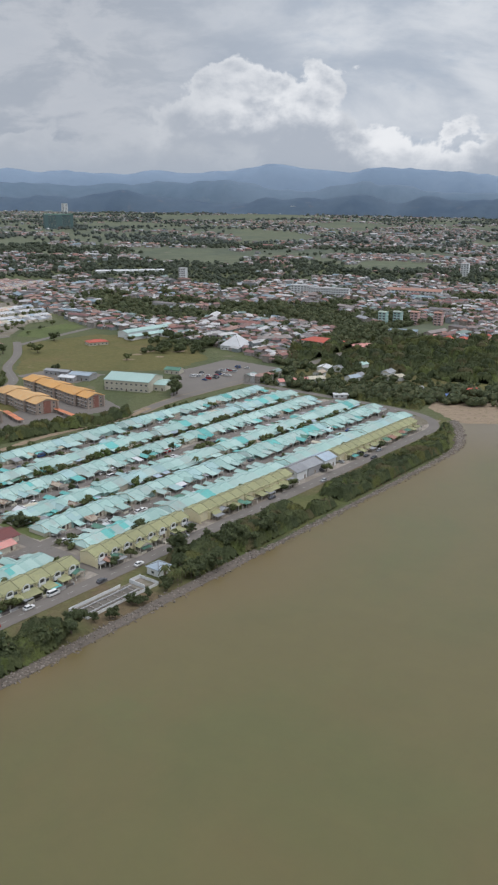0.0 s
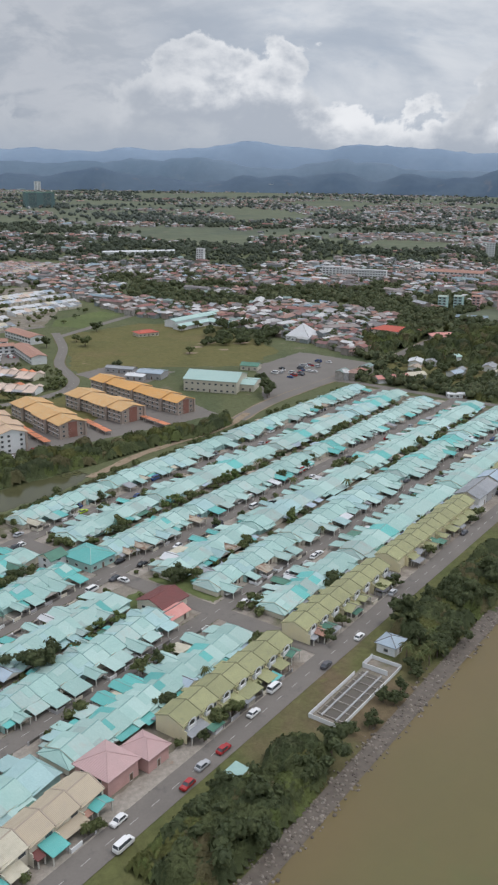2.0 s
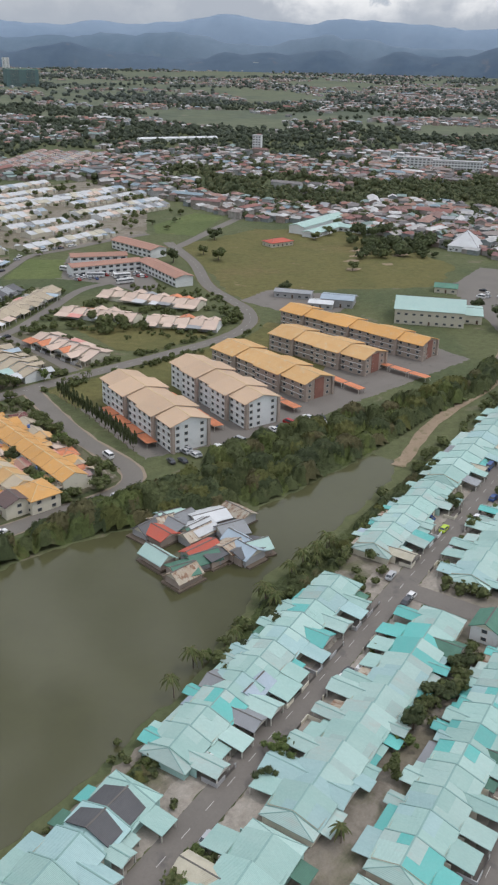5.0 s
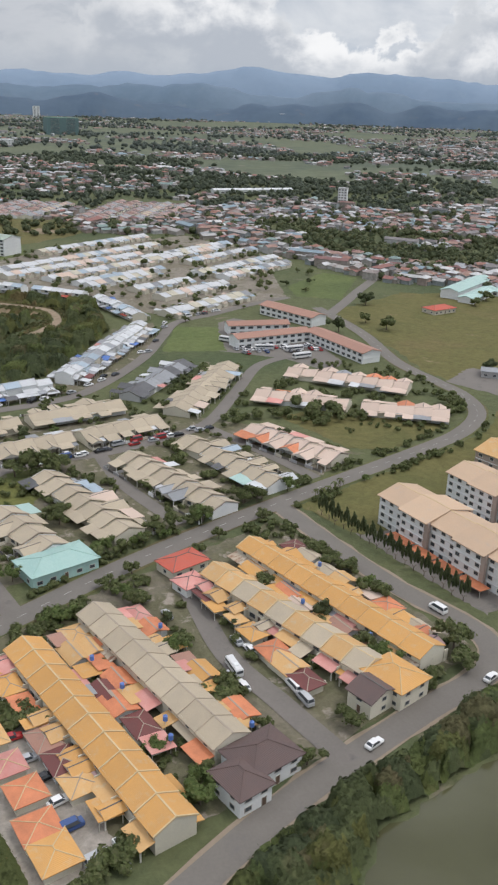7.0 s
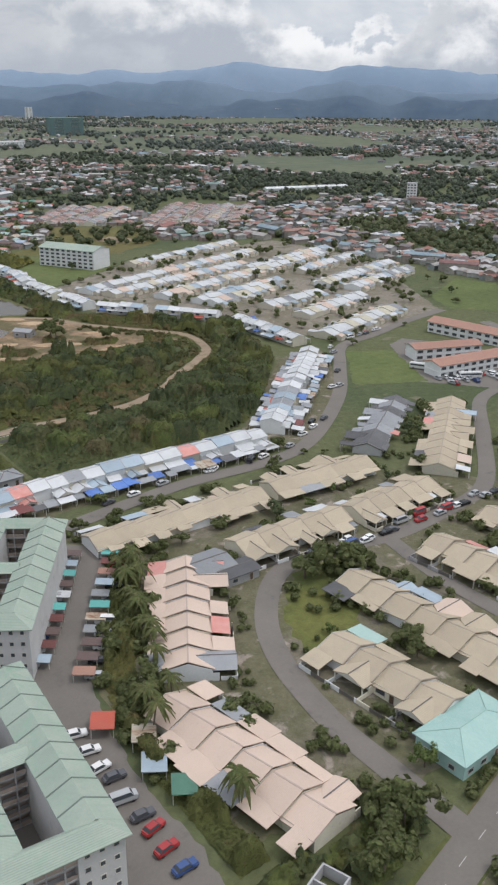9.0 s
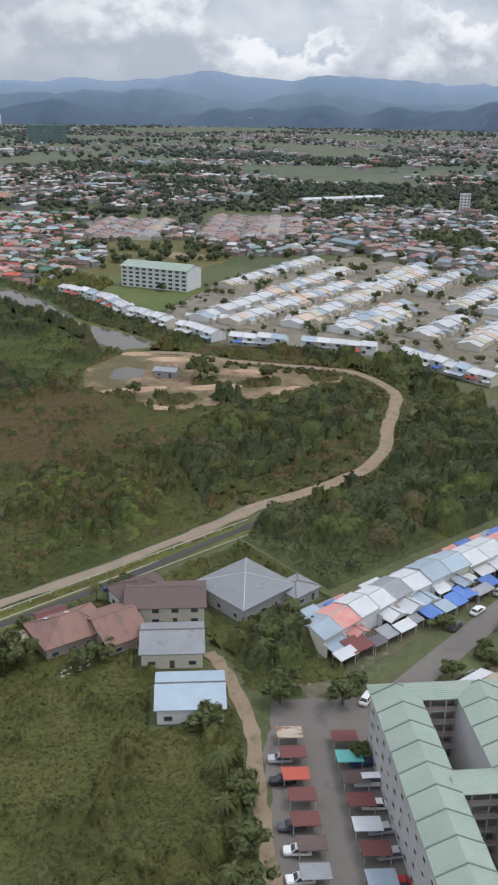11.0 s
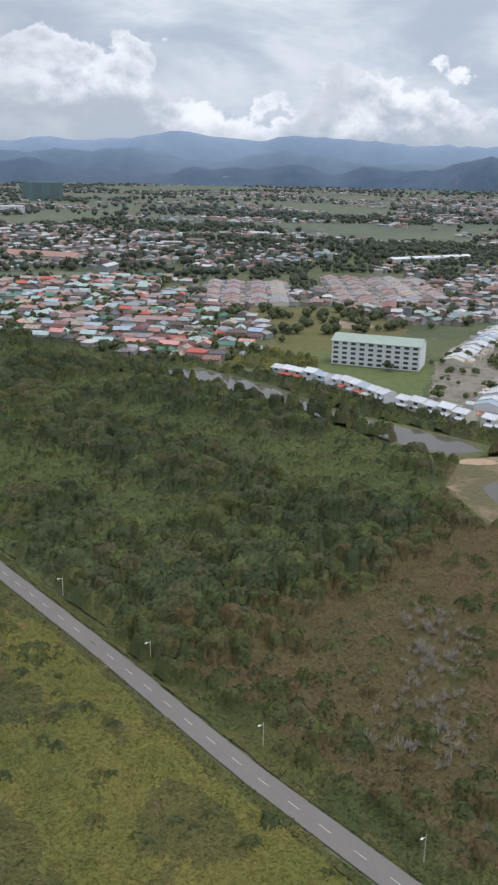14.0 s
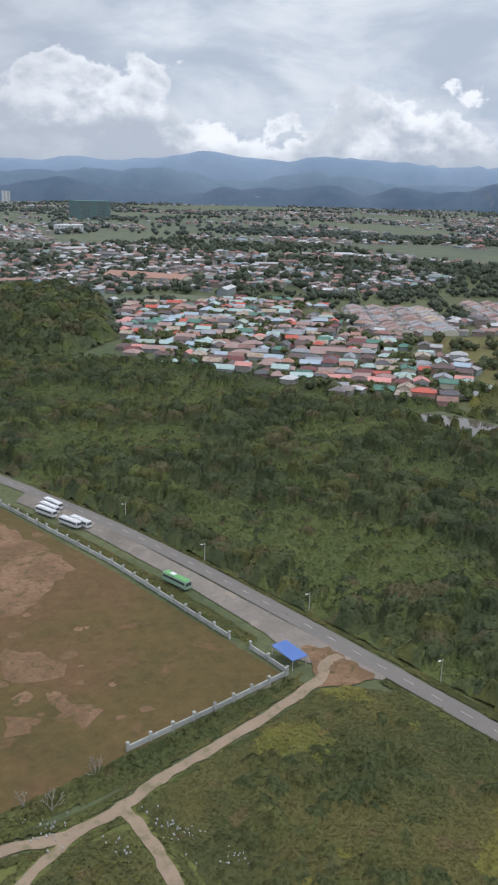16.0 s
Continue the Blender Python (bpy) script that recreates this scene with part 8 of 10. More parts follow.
for i in range(7):
    y = 354.5 - i * 5.6 + rng.uniform(-.8, .8)
    house(-49.4 + rng.uniform(-.5, .5), y, round(rng.uniform(3.6, 4.8), 1), round(rng.uniform(3.4, 4.2), 1), 90 + rng.uniform(-2, 2), rng.choice(("orange", "orange_bright", "orange_pale", "rosy", "orange")), "wall_cream", 1.4, 2.0, "hip", 1, "square carport with an ochre hipped roof", category="carport", name="carport", group="ochre carports", windows=False, trim="trim_pale")
for i in range(9):
    any_car(rng, -46.4 + rng.uniform(-.6, .6), 355 - i * 4.4 + rng.uniform(-1, 1), rng.uniform(-8, 8), group="lane cars", far=True)
SIDE = [(-80, 316), (-53, 316), (-53, 360.2), (-60, 359.4), (-80, 354)]
growth("rough_grass", SIDE, .55, .35, (TANGLE, WEEDS), 9, .2, "weeds and bushes beside the ochre row", "grass", 311, crowns_in(SIDE, 60, .7, 1.5, .1, .9, 311, .05, .1), mixed_wood, .3, blend=.2)
for x, y, sz in ((14, 330, 1.1), (17, 326, 1.2), (15, 322, 1.0), (-8, 321, .8), (-6.5, 329, .9), (-17.5, 318.5, .7), (19, 352, .8), (18, 361, .8), (-20, 370, .7), (-14, 372, .7), (6, 375, .6), (11, 377, .8), (18, 377, .8)):
    tree(x, y, sz, "broad", 4)
for i in range(8):
    any_car(rng, rng.choice((-9.8, -15.8)) + rng.uniform(-.4, .4), rng.uniform(320, 365), 84, group="lane cars")
for x, y, d in ((16, 317.8, 10), (-8, 316.5, 8), (23, 335, 92)):
    any_car(rng, x, y, d, group="lane cars")

# roofless block shed beside the main road
s = Solid()
for a, b in (((-2.2, -1.6, 0), (2.2, -1.4, 1.5)), ((-2.2, 1.4, 0), (2.2, 1.6, 1.5)), ((-2.2, -1.4, 0), (-2.0, 1.4, 1.5)), ((2.0, -1.4, 0), (2.2, 1.4, 1.5)), ((-.1, -1.4, 0), (.1, 1.4, 1.4))):
    s.box(a, b, M["wall_grey"])
tagged(new("block_shed", s.mesh("block_shed")), "small roofless shed of grey concrete blocks", "shed").matrix_basis = pose(-53.5, 373.4, 0.02, 0, 0, 20)
claim(-53.5, 373.4, 20, 5, 4)

# ---- beige and pink rows ----
terrace((-25.6, 404.5), (-23.2, 384), False, "beige", 421, "beige terraces")
terrace((-11.5, 416.5), (-8.8, 382.6), True, "beige", 422, "beige terraces")
terrace((8.9, 417.2), (12.6, 382.8), False, "beige", 423, "beige terraces")
terrace((25.4, 419.2), (28.8, 386.5), True, "beige", 424, "beige terraces")
terrace((43.4, 418), (49.4, 391), False, "pinkish", 425, "pink terraces")
terrace((-30.4, 435.6), (-46.2, 410), True, "pinkish", 426, "pink terraces")
terrace((-51.8, 406.5), (-47.8, 378.5), True, "pinkish", 427, "pink terraces")
terrace((-40.5, 450.6), (-4.5, 449.6), True, "beige", 428, "beige terraces")
terrace((-21, 434.8), (2.4, 434.0), False, "beige", 429, "beige terraces")
terrace((-1.5, 450.8), (23.4, 449.6), True, "beige", 430, "beige terraces")
terrace((4.6, 433.6), (26.0, 434.4), False, "beige", 431, "beige terraces")
terrace((29, 455.2), (57.5, 474.6), True, "slate", 432, "slate terraces", True)
terrace((33.4, 438.4), (68.4, 466), False, "beige", 433, "beige terraces", True)
house(-24.4, 380.0, 12.4, 7.2, 4, "teal", "wall_aqua", 2.3, 3.4, "hip", 1, "large house with a plain aqua hipped roof", trim="teal")
house(-28, 432.4, 6.6, 6.4, 0, "grey", "wall_grey", 2.2, 2.9, "gable", 1, "workshop with a broad grey roof")
house(-25, 428.8, 6.4, 4.2, 0, "grey_dark", "wall_grey", 1.8, 2.2, "gable", 1, "open porch with a dark grey roof")
terrace((81.5, 452.8), (102.4, 422.6), True, "pinkish", 434, "pink terraces", True)
terrace((60.6, 440.0), (76.6, 419.4), True, "pinkish", 435, "pink terraces", True)
terrace((78.6, 416.6), (94.4, 399.6), True, "pinkish", 436, "pink terraces", True)
slab_block(127.5, 511, -81, 27, 8, 2, "wall_white", "terracotta", "two-storey shop row with a terracotta roof", False, 1.8, "shop_row", "shops", group="shop rows")
slab_block(103.4, 500.4, -20, 22, 6.6, 2, "wall_white", "terracotta", "two-storey shop row with a terracotta roof", False, 1.8, "shop_row", "shops", group="shop rows")
slab_block(99, 486.4, -7, 28, 6.6, 2, "wall_white", "terracotta", "two-storey shop row with a terracotta roof", False, 1.8, "shop_row", "shops", group="shop rows")
slab_block(114.5, 467, -94, 32, 7, 2, "wall_white", "terracotta", "two-storey shop row with a terracotta roof", False, 1.8, "shop_row", "shops", group="shop rows")
for i in range(34):
    t = rng.random()
    any_car(rng, 82 + 26 * t, 482 - 9 * t + rng.uniform(-3, 3) * 1.3, rng.choice((80, 95, 70)), group="shop cars", far=True)
for i, (x, y, d) in enumerate(((87, 494, 120), (92, 480, 150), (100, 474, 170), (97, 466, 175))):
    place("coach", BUS_WHITE, pose(x, y, .08, 0, 0, d), "white coach parked on a forecourt", "bus", "parked coaches")
for i in range(48):
    x, y = rng.uniform(-45, 50), rng.choice((378.4, 379.5, 386, 400, 408, 421, 430.5, 441.8, 442.5, 456.5, 458)) + rng.uniform(-1.5, 1.5)
    y += max(0, x) * .07
    tree(x, y, rng.uniform(.35, .85), rng.choice(("broad", "broad", "dark", "bright")), i)
for i in range(34):
    t = i / 33
    tree(-34 + 66 * t + rng.uniform(-1, 1), 376.8 + 7.4 * t + 1.8 + rng.uniform(-1.3, 1.3), rng.uniform(.5, 1.0), rng.choice(("broad", "bright")), i, "roadside trees")
for x, y, sz in ((-11, 421, 1.5), (-8, 419, 1.4), (-13, 417, 1.3), (-9, 415, 1.2), (-6, 421.5, 1.1), (-16, 422, 1.2), (-38, 377, 1.2), (-41, 375, 1.3), (-44, 374, 1.1), (-36, 374.5, 1.0), (-47, 372, 1.3), (-16, 399, 1.0), (-17, 396, .9), (-33, 372.4, .9)):
    tree(x, y, sz, "broad", 5)
for i in range(40):
    t = rng.random()
    x, y = -42 - 24 * t + rng.uniform(-1.6, 1.6), 446 - 62 * t ** .9 + rng.uniform(-2, 2)
    if t > .6:
        x = -58.5 + rng.uniform(-1.5, 1.5)
    (palm if i % 3 else tree)(x + 4.6, y, rng.uniform(.9, 1.3) if i % 3 else rng.uniform(.6, 1.0), seed=i)
for i in range(22):
    any_car(rng, rng.uniform(-10, 40), rng.choice((425.6, 427.4)) + rng.uniform(-.3, .3), rng.choice((0, 180)), group="lane cars")

thicket("garden_bushes", [(-40, 377), (36, 386), (56, 391), (52, 420), (72, 466), (60, 476), (30, 458), (-40, 460), (-58, 440), (-62, 384)], 430, 1.0, M["leaf"], "shrubs and small trees in gardens", 302, 70, .22, "shrubs", skip=(CAR_YARD,), lift=.75, clear=.7, cluster=.06)
thicket("garden_bushes", [(-52, 316), (-48, 364), (21, 378), (20, 322), (-20, 316)], 250, 1.0, M["leaf"], "shrubs and small trees in gardens", 303, 70, .24, "shrubs", lift=.75, clear=.7, cluster=.08)
belt("roadside_trees", [(-64, 365), (-52, 369.4), (-38, 373.2), (-37.6, 381), (-44, 381.6), (-62, 378)], 40, "leafy trees beside the main road", 304, .9, 1.9, .5, 1.5, .6, clear=.4)
thicket("roadside_trees", [(54, 425), (60, 414), (98, 402), (106, 404), (112, 416), (104, 420), (96, 398), (78, 412), (66, 428)], 50, 1.3, M["leaf"], "trees round the pale-roofed rows", 305, 60, .35, lift=1.0)

# ---- green-roofed flats ----
road("track_dirt", [(-60.5, 482), (-61.6, 477), (-65.3, 467.4), (-71.0, 459), (-76.0, 451.6), (-80, 444)], 1.9, M["dirt"], "worn earth lane behind the car shelters", 0.05, 0.25, category="track")
TANGLED = [(-58.6, 482), (-52.6, 484.4), (-43.6, 483.6), (-44.6, 476), (-51.6, 470.4), (-59.4, 473.4)]
belt("lane_trees", TANGLED, 34, "tangled trees and palms beside the earth lane", 335, .9, 2.0, .6, 2.0, .6, clear=.3)
for i, (x, y) in enumerate(((-50, 478), (-55, 476.4), (-47, 480.4), (-73.4, 462), (-77, 457.4), (-82, 449))):
    palm(x, y, .8 + .08 * i % .3, i, "lane palms")
court_block(-60.2, 438.8, 56.3, 31.0, 13.8, 5, "five-storey flats round open courts under a green roof")
court_block(-75.2, 400.4, 86, 31.0, 13.8, 5, "five-storey flats round open courts under a green roof")
for i in range(11):
    t = i / 10
    for k, (ox, oy) in enumerate(((-44.2, 449.5), (-38.6, 446.2), (-63.8, 462.0), (-59.2, 457.6))):
        if rng.random() < .06 or (k == 3 and t > .85):
            continue
        x, y = ox - 18.5 * t + rng.uniform(-.2, .2), oy - 27.5 * t
        canopy(x, y, 2.0, 3.0, 56.3, rng.choice(("red", "maroon", "teal_deep", "brown", "white_roof", "grey", "maroon", "terracotta", "brown", "rusty", "blue_pale")), 1.3, "small car shelter with a coloured sheet roof", "car shelters")
        if rng.random() < .75:
            any_car(rng, x + (1.2 if k % 2 else -1.2), y + (-.8 if k % 2 else .8), 146 + rng.uniform(-5, 5), group="shelter cars", far=k != 1)
for i in range(9):
    any_car(rng, -63.2 + rng.uniform(-.6, .6), 384 + i * 3.1 + rng.uniform(-.7, .7), rng.uniform(-14, 14), group="shelter cars")
for x, y, mat in ((-58.5, 398, "blue_pale"), (-57.5, 393, "green_dark"), (-57, 403, "rusty"), (-60, 408, "red")):
    canopy(x, y, 3.4, 3.0, 60, mat, 1.5, "open shelter with a sheet roof", "car shelters")
for i, pts in enumerate(([(-37, 449.6), (-33, 446.6), (-37, 438), (-50, 417), (-55.4, 402), (-55, 380), (-59.6, 380), (-59, 404), (-55.8, 417)], [(-62, 471), (-69, 461.8), (-86, 437), (-93, 378), (-114, 378), (-116, 446), (-100, 458), (-80, 474)])):
    growth("garden_growth", pts, .5, .4, (TANGLE, WEEDS), 10, .2, "weeds and bushes beside the car yard", "grass", 330 + i, crowns_in(pts, (26, 120)[i], .7, 1.9, .3, 1.7, 330 + i, -.1, .1), mixed_wood, .3, edge=.7, blend=.2)
for x, y, d in ((-76.5, 421.5, 60), (-78.5, 423.5, 58), (-73.0, 423.0, 150), (-81.0, 426.0, 62), (-69.0, 418.5, 150)):
    any_car(rng, x, y, d, group="shelter cars")
tree(-46.5, 459, 1.2, "yellow", 1)
tree(-48.5, 461.5, 1.0, "yellow", 2)
for x, y, sz in ((-66, 466, 1.2), (-70, 470, 1.0), (-60, 468, 1.0), (-54, 463, .9), (-74, 458, 1.0), (-78, 452, 1.1), (-82, 446, 1.0), (-57, 470, .9), (-50, 464, .8)):
    tree(x, y, sz, "broad", 6)

# ---- white rows along the curving street ----
terrace((-49, 474.6), (-30, 475.6), False, "white", 441, "white terraces", True)
terrace((-30, 475.6), (14, 474.0), False, "white", 442, "white terraces", True)
terrace((19.5, 477.5), (67.5, 520.8), False, "white", 443, "white terraces", True)
for p0, p1, sd in (((74, 534), (74, 567), 444), ((72, 576), (58, 594), 445), ((55, 598), (44, 612), 446), ((42, 616), (40.5, 634), 447), ((40, 638), (39, 661), 448), ((39.5, 665), (43, 689), 449), ((43, 692), (39, 712), 450)):
    terrace(p0, p1, False, "white", sd, "white terraces", True)
for a, b, n, off in (((-49, 474.6), (14, 474.0), 22, -5.6), ((-49, 474.6), (14, 474.0), 20, 4.6), ((19.5, 477.5), (67.5, 520.8), 20, -5.6), ((19.5, 477.5), (67.5, 520.8), 18, 4.6)):
    a, b = Vector(a), Vector(b)
    d = (b - a).normalized()
    o = Vector((-d.y, d.x)) * off
    for i in range(n):
        p = a.lerp(b, (i + .5) / n) + o * rng.uniform(.85, 1.1)
        canopy(p.x, p.y, rng.uniform(2.0, 4.4), rng.uniform(1.8, 3.2), math.degrees(math.atan2(d.y, d.x)) + rng.uniform(-2, 2), rng.choice(("blue", "grey", "white_roof", "rosy", "maroon", "grey_dark", "blue_pale", "white_roof", "grey", "blue_pale", "grey", "rusty")), rng.uniform(1.2, 1.6), "porch with a coloured sheet roof before a white house", "white terrace porches", .3)
house(-47.8, 490.2, 10.5, 10.5, 5, "grey", "wall_grey", 2.6, 4.4, "hip", 1, "large grey house with a pale grey hipped roof", trim="white_roof")
house(-41.5, 485.6, 5, 4.5, 5, "grey", "wall_grey", 2.0, 2.8, "hip", 1, "low grey annexe of the large house")
house(-59.5, 494, 11, 7, -35, "brown", "wall_cream", 3.2, 4.4, "gable", 2, "two-storey house with a brown roof")
house(-64.5, 485, 8, 7, -35, "grey", "wall_cream", 2.6, 3.8, "gable", 1, "house with a grey sheet roof")
house(-69, 474.5, 8, 7, -35, "blue_pale", "wall_white", 2.4, 3.4, "gable", 1, "house with a pale blue sheet roof")
for i in range(26):
    t = rng.random()
    p = smooth(WROAD)[int(t * 55)]
    any_car(rng, p.x + rng.uniform(-2, 2), p.y + 2.4, rng.uniform(0, 40), group="street cars")
for i in range(24):
    t = rng.random()
    p = smooth(WROAD)[int(t * 55)]
    tree(p.x - 2.5, p.y + rng.choice((-3.6, 3.8)), rng.uniform(.35, .7), "broad", i)

# ---- whitish rows ----
CHALK = Solid()
for p0, p1, left, sd in (((96, 683.5), (172, 711.5), False, 461), ((53, 641.5), (164, 683), False, 462), ((58, 631), (140, 657), True, 463), ((73, 616.5), (192, 660), False, 464), ((80, 602), (130, 617), True, 465), ((82, 596), (124, 610), False, 466), ((96, 580.5), (128, 588.5), True, 467), ((98, 562), (138, 575), False, 468), ((86, 536), (134, 552), True, 469), ((134, 645), (203, 671), False, 470), ((140, 600), (200, 622), False, 471), ((146, 588), (196, 606), True, 472), ((150, 628), (205, 648), True, 473)):
    joined_row(CHALK, p0, p1, left, sd)
stuff("terraced_houses", CHALK.mesh("terraced_houses"), "rows of small terraced houses under whitish metal roofs", "houses")
for i in range(30):
    x, y = rng.uniform(60, 200), rng.uniform(545, 700)
    tree(x, y, rng.uniform(.5, 1.0), rng.choice(("broad", "dark")), i, "street trees")
thicket("garden_bushes", [(44, 614), (60, 592), (86, 538), (100, 534), (150, 546), (205, 640), (200, 712), (95, 692), (46, 655)], 260, 1.2, M["leaf"], "trees between whitish rows", 306, 40, .4, "shrubs", lift=1.0, cluster=.05)
slab_block(77.4, 701, -62, 30, 12.5, 5, "wall_white", "green_roof", "five-storey white flats with a green roof", False, 1.65)

# ---- scrubland and woods ----
FOREST = [(-94.6, 606), (-93.4, 640), (-93.2, 690), (-94.2, 716), (-97.4, 745), (-101, 775), (-93, 800), (-50, 862), (-10, 846), (-2, 800), (1, 752), (5, 722), (8, 690), (11, 662), (8, 640), (9, 628), (-4, 616), (-20, 604), (-45, 598), (-70, 594)]
SCRUB = [(-98.6, 510.8), (-80, 511.9), (-58, 512.3), (-34, 514.2), (-8, 524), (-4, 562), (-18, 590), (-16, 602), (-20, 610), (-45, 606), (-70, 602), (-94.8, 612), (-96.2, 596), (-97.6, 570), (-97.7, 523)]


def wet_side(x, y):
    """Greener towards the track, the road and the trees; dry in the middle."""
    v = (545 - y) / 16 + 1.3 * noise.fractal((x * .06, y * .06, 2.0), 1.0, 2.0, 3)
    v = max(v, (-91.5 - x) / 3 + noise.noise((x * .2, y * .2, 4.0)) * .5, (x + 44) / 16 - abs(y - 528) / 30 + noise.noise((x * .1, y * .1, 6.0)))
    return max(v, (y - 604) / 10 + noise.noise((x * .1, y * .1, 8.0)))


def open_wood(x, y):
    v = noise.fractal((x * .035, y * .035, 6.0), 1.0, 2.0, 3) + .12 * noise.noise((x * .5, y * .5, 2.0))
    return -v - .06 - max(0, 616 - y) * .03


def bright_grass(x, y):
    # The 562 - y term dulls the grass: window-edge dimming put into its colour.
    return noise.fractal((x * .045, y * .045, 1.5), 1.0, 2.0, 4) + .9 * math.exp(-((x + 115) / 9) ** 2 - ((y - 584) / 13) ** 2) + .5 * math.exp(-((x + 104) / 3) ** 2) + (-x - 112) * .012 - max(0, y - 600) * .004 - max(0, 562 - y) * .02 + .1 * noise.noise((x * .6, y * .6, 2.0))


scrub_tops = crowns_in(SCRUB, 420, .5, 1.4, .0, .25, 6, .0, .09) + crowns_in([(-62, 522), (-34, 522), (-24, 545), (-48, 553), (-64, 540)], 110, .7, 1.8, .5, 1.9, 7) + crowns_in([(-95, 546), (-80, 546), (-76, 592), (-93, 598)], 60, .7, 1.7, .2, 1.3, 14) + crowns_in([(-97, 514), (-60, 516), (-60, 534), (-96, 536)], 110, .5, 1.2, .0, .3, 8)
scrub_tops += crowns_in([(-96, 590), (-60, 592), (-20, 596), (-18, 608), (-60, 602), (-93, 610)], 110, 1.0, 2.2, .6, 2.0, 9) + crowns_in([(-72, 532), (-44, 536), (-20, 558), (-22, 584), (-50, 582), (-66, 556)], 110, .6, 1.6, .0, .6, 10, .12, .1) + crowns_in([(-95, 522), (-88, 522), (-84, 596), (-94, 600)], 60, .5, 1.2, .0, .4, 11)
growth("undergrowth", SCRUB, .42, .5, (DRY, TANGLE), 15, .17, "brown and green tangled scrub", "undergrowth", 6, scrub_tops, wet_side, blend=.5, tones=SCRUB_TONES)
forest_tops = crowns_in(FOREST, 900, 1.3, 3.1, .5, 2.2, 6, -.08, .035) + crowns_in(FOREST, 1300, .6, 1.5, .1, .9, 16) + crowns_in([(-88, 599), (-64, 597), (-54, 610), (-84, 622)], 60, 1.5, 3.2, 1.0, 2.8, 17) + crowns_in([(-93, 628), (-86, 628), (-88, 720), (-94, 740), (-97, 740)], 150, .9, 2.0, .4, 1.6, 18)
growth("woodland", FOREST, .5, .8, (CANOPY, CREEPER), 9, .24, "dense green lowland woods overgrown with creepers", "woodland", 7, forest_tops, open_wood, edge=2.0, blend=.12, tones=WOOD_TONES)
TRACK_WOOD = [(-34, 520), (20, 531), (36, 545), (43, 558), (20, 557), (-8, 561), (-24, 545)]
growth("woodland", TRACK_WOOD, .6, 1.0, (CANOPY, TANGLE), 9, .27, "dark thicket inside the bend of the track", "woodland", 64, crowns_in(TRACK_WOOD, 130, 1.2, 3.4, .6, 2.4, 64, -.25) + crowns_in(TRACK_WOOD, 160, .6, 1.4, .1, .7, 164), lambda x, y: noise.noise((x * .08, y * .08, 3.0)) - .1, tones=WOOD_TONES)
BELT = [(-36, 484), (12, 484), (26, 490), (60, 528), (70, 560), (54, 594), (48, 580), (57, 563), (52, 545), (34, 527), (5, 511), (-36, 508)]
growth("woodland", BELT, .6, .9, (CANOPY, TANGLE), 8, .27, "belt of trees behind the white houses", "woodland", 65, crowns_in(BELT, 170, 1.3, 3.6, .6, 2.8, 65, -.25) + crowns_in(BELT, 200, .6, 1.5, .1, .8, 165), lambda x, y: noise.noise((x * .08, y * .08, 5.0)) - .15, .4, tones=WOOD_TONES)
BANK = [(27, 612), (37, 612), (36, 650), (37, 700), (30, 740), (22, 758), (26, 728), (27, 700), (24, 684), (21.5, 664), (24.5, 646)]
growth("woodland", BANK, .7, .8, (CANOPY, TANGLE), 6, .3, "trees and weeds between the backwater and the houses", "woodland", 66, crowns_in(BANK, 110, .9, 2.0, .4, 1.8, 66), lambda x, y: noise.noise((x * .1, y * .1, 5.0)), .4, tones=WOOD_TONES)
POOLSIDE = [(-1, 754), (3, 722), (6, 690), (9, 662), (8, 640), (12, 640), (14.4, 662), (11.4, 690), (8.6, 722), (5, 756)]
growth("woodland", POOLSIDE, .6, .8, (CANOPY, TANGLE), 7, .28, "trees leaning over the backwater", "woodland", 67, crowns_in(POOLSIDE, 90, 1.0, 2.2, 1.2, 3.6, 67), lambda x, y: noise.noise((x * .1, y * .1, 7.0)) - .1, edge=1.2, tones=WOOD_TONES)
AROUND = [(44, 690), (48, 702), (66, 718), (62, 740), (36, 733), (39, 712), (43, 694)]
growth("rough_grass", AROUND, .7, .5, (TANGLE, YELLOW), 5, .28, "rank grass and trees round a block of flats", "grass", 68, crowns_in(AROUND, 50, .9, 2.2, .2, 1.6, 68, -.05, .09), lambda x, y: noise.noise((x * .1, y * .1, 7.0)), .5)
MEADOW = [(-103, 510), (-102, 560), (-101, 640), (-108, 650), (-136, 648), (-150, 600), (-150, 510)]
meadow_tops = crowns_in(MEADOW, 300, .4, 1.0, .0, .08, 5, .12, .11) + crowns_in([(-104, 606), (-102, 648), (-130, 648), (-136, 632), (-128, 606)], 150, .5, 1.4, .0, .25, 6, .02, .12) + crowns_in([(-118, 600), (-134, 606), (-138, 640), (-122, 634)], 80, .6, 1.6, .0, .35, 12, -.1, .1) + crowns_in(MEADOW, 90, .5, 1.4, .0, .2, 13, .2, .06)
growth("rough_grass", [(-102.9, 508), (-101.9, 523), (-101.8, 570), (-100.2, 600), (-99.0, 634), (-99.0, 647), (-102.6, 652.4), (-106, 653.8), (-120, 651.8), (-130, 651.2), (-136.4, 649.6), (-137, 640), (-141, 622), (-172, 600), (-172, 508)], .5, .34, (WEEDS, YELLOW), 14, .16, "rank yellow-green grass and weeds", "grass", 3, meadow_tops, bright_grass, blend=.1, tones=(BUSH, TANGLE, BUSH, WEEDS, TANGLE), loose=.2)
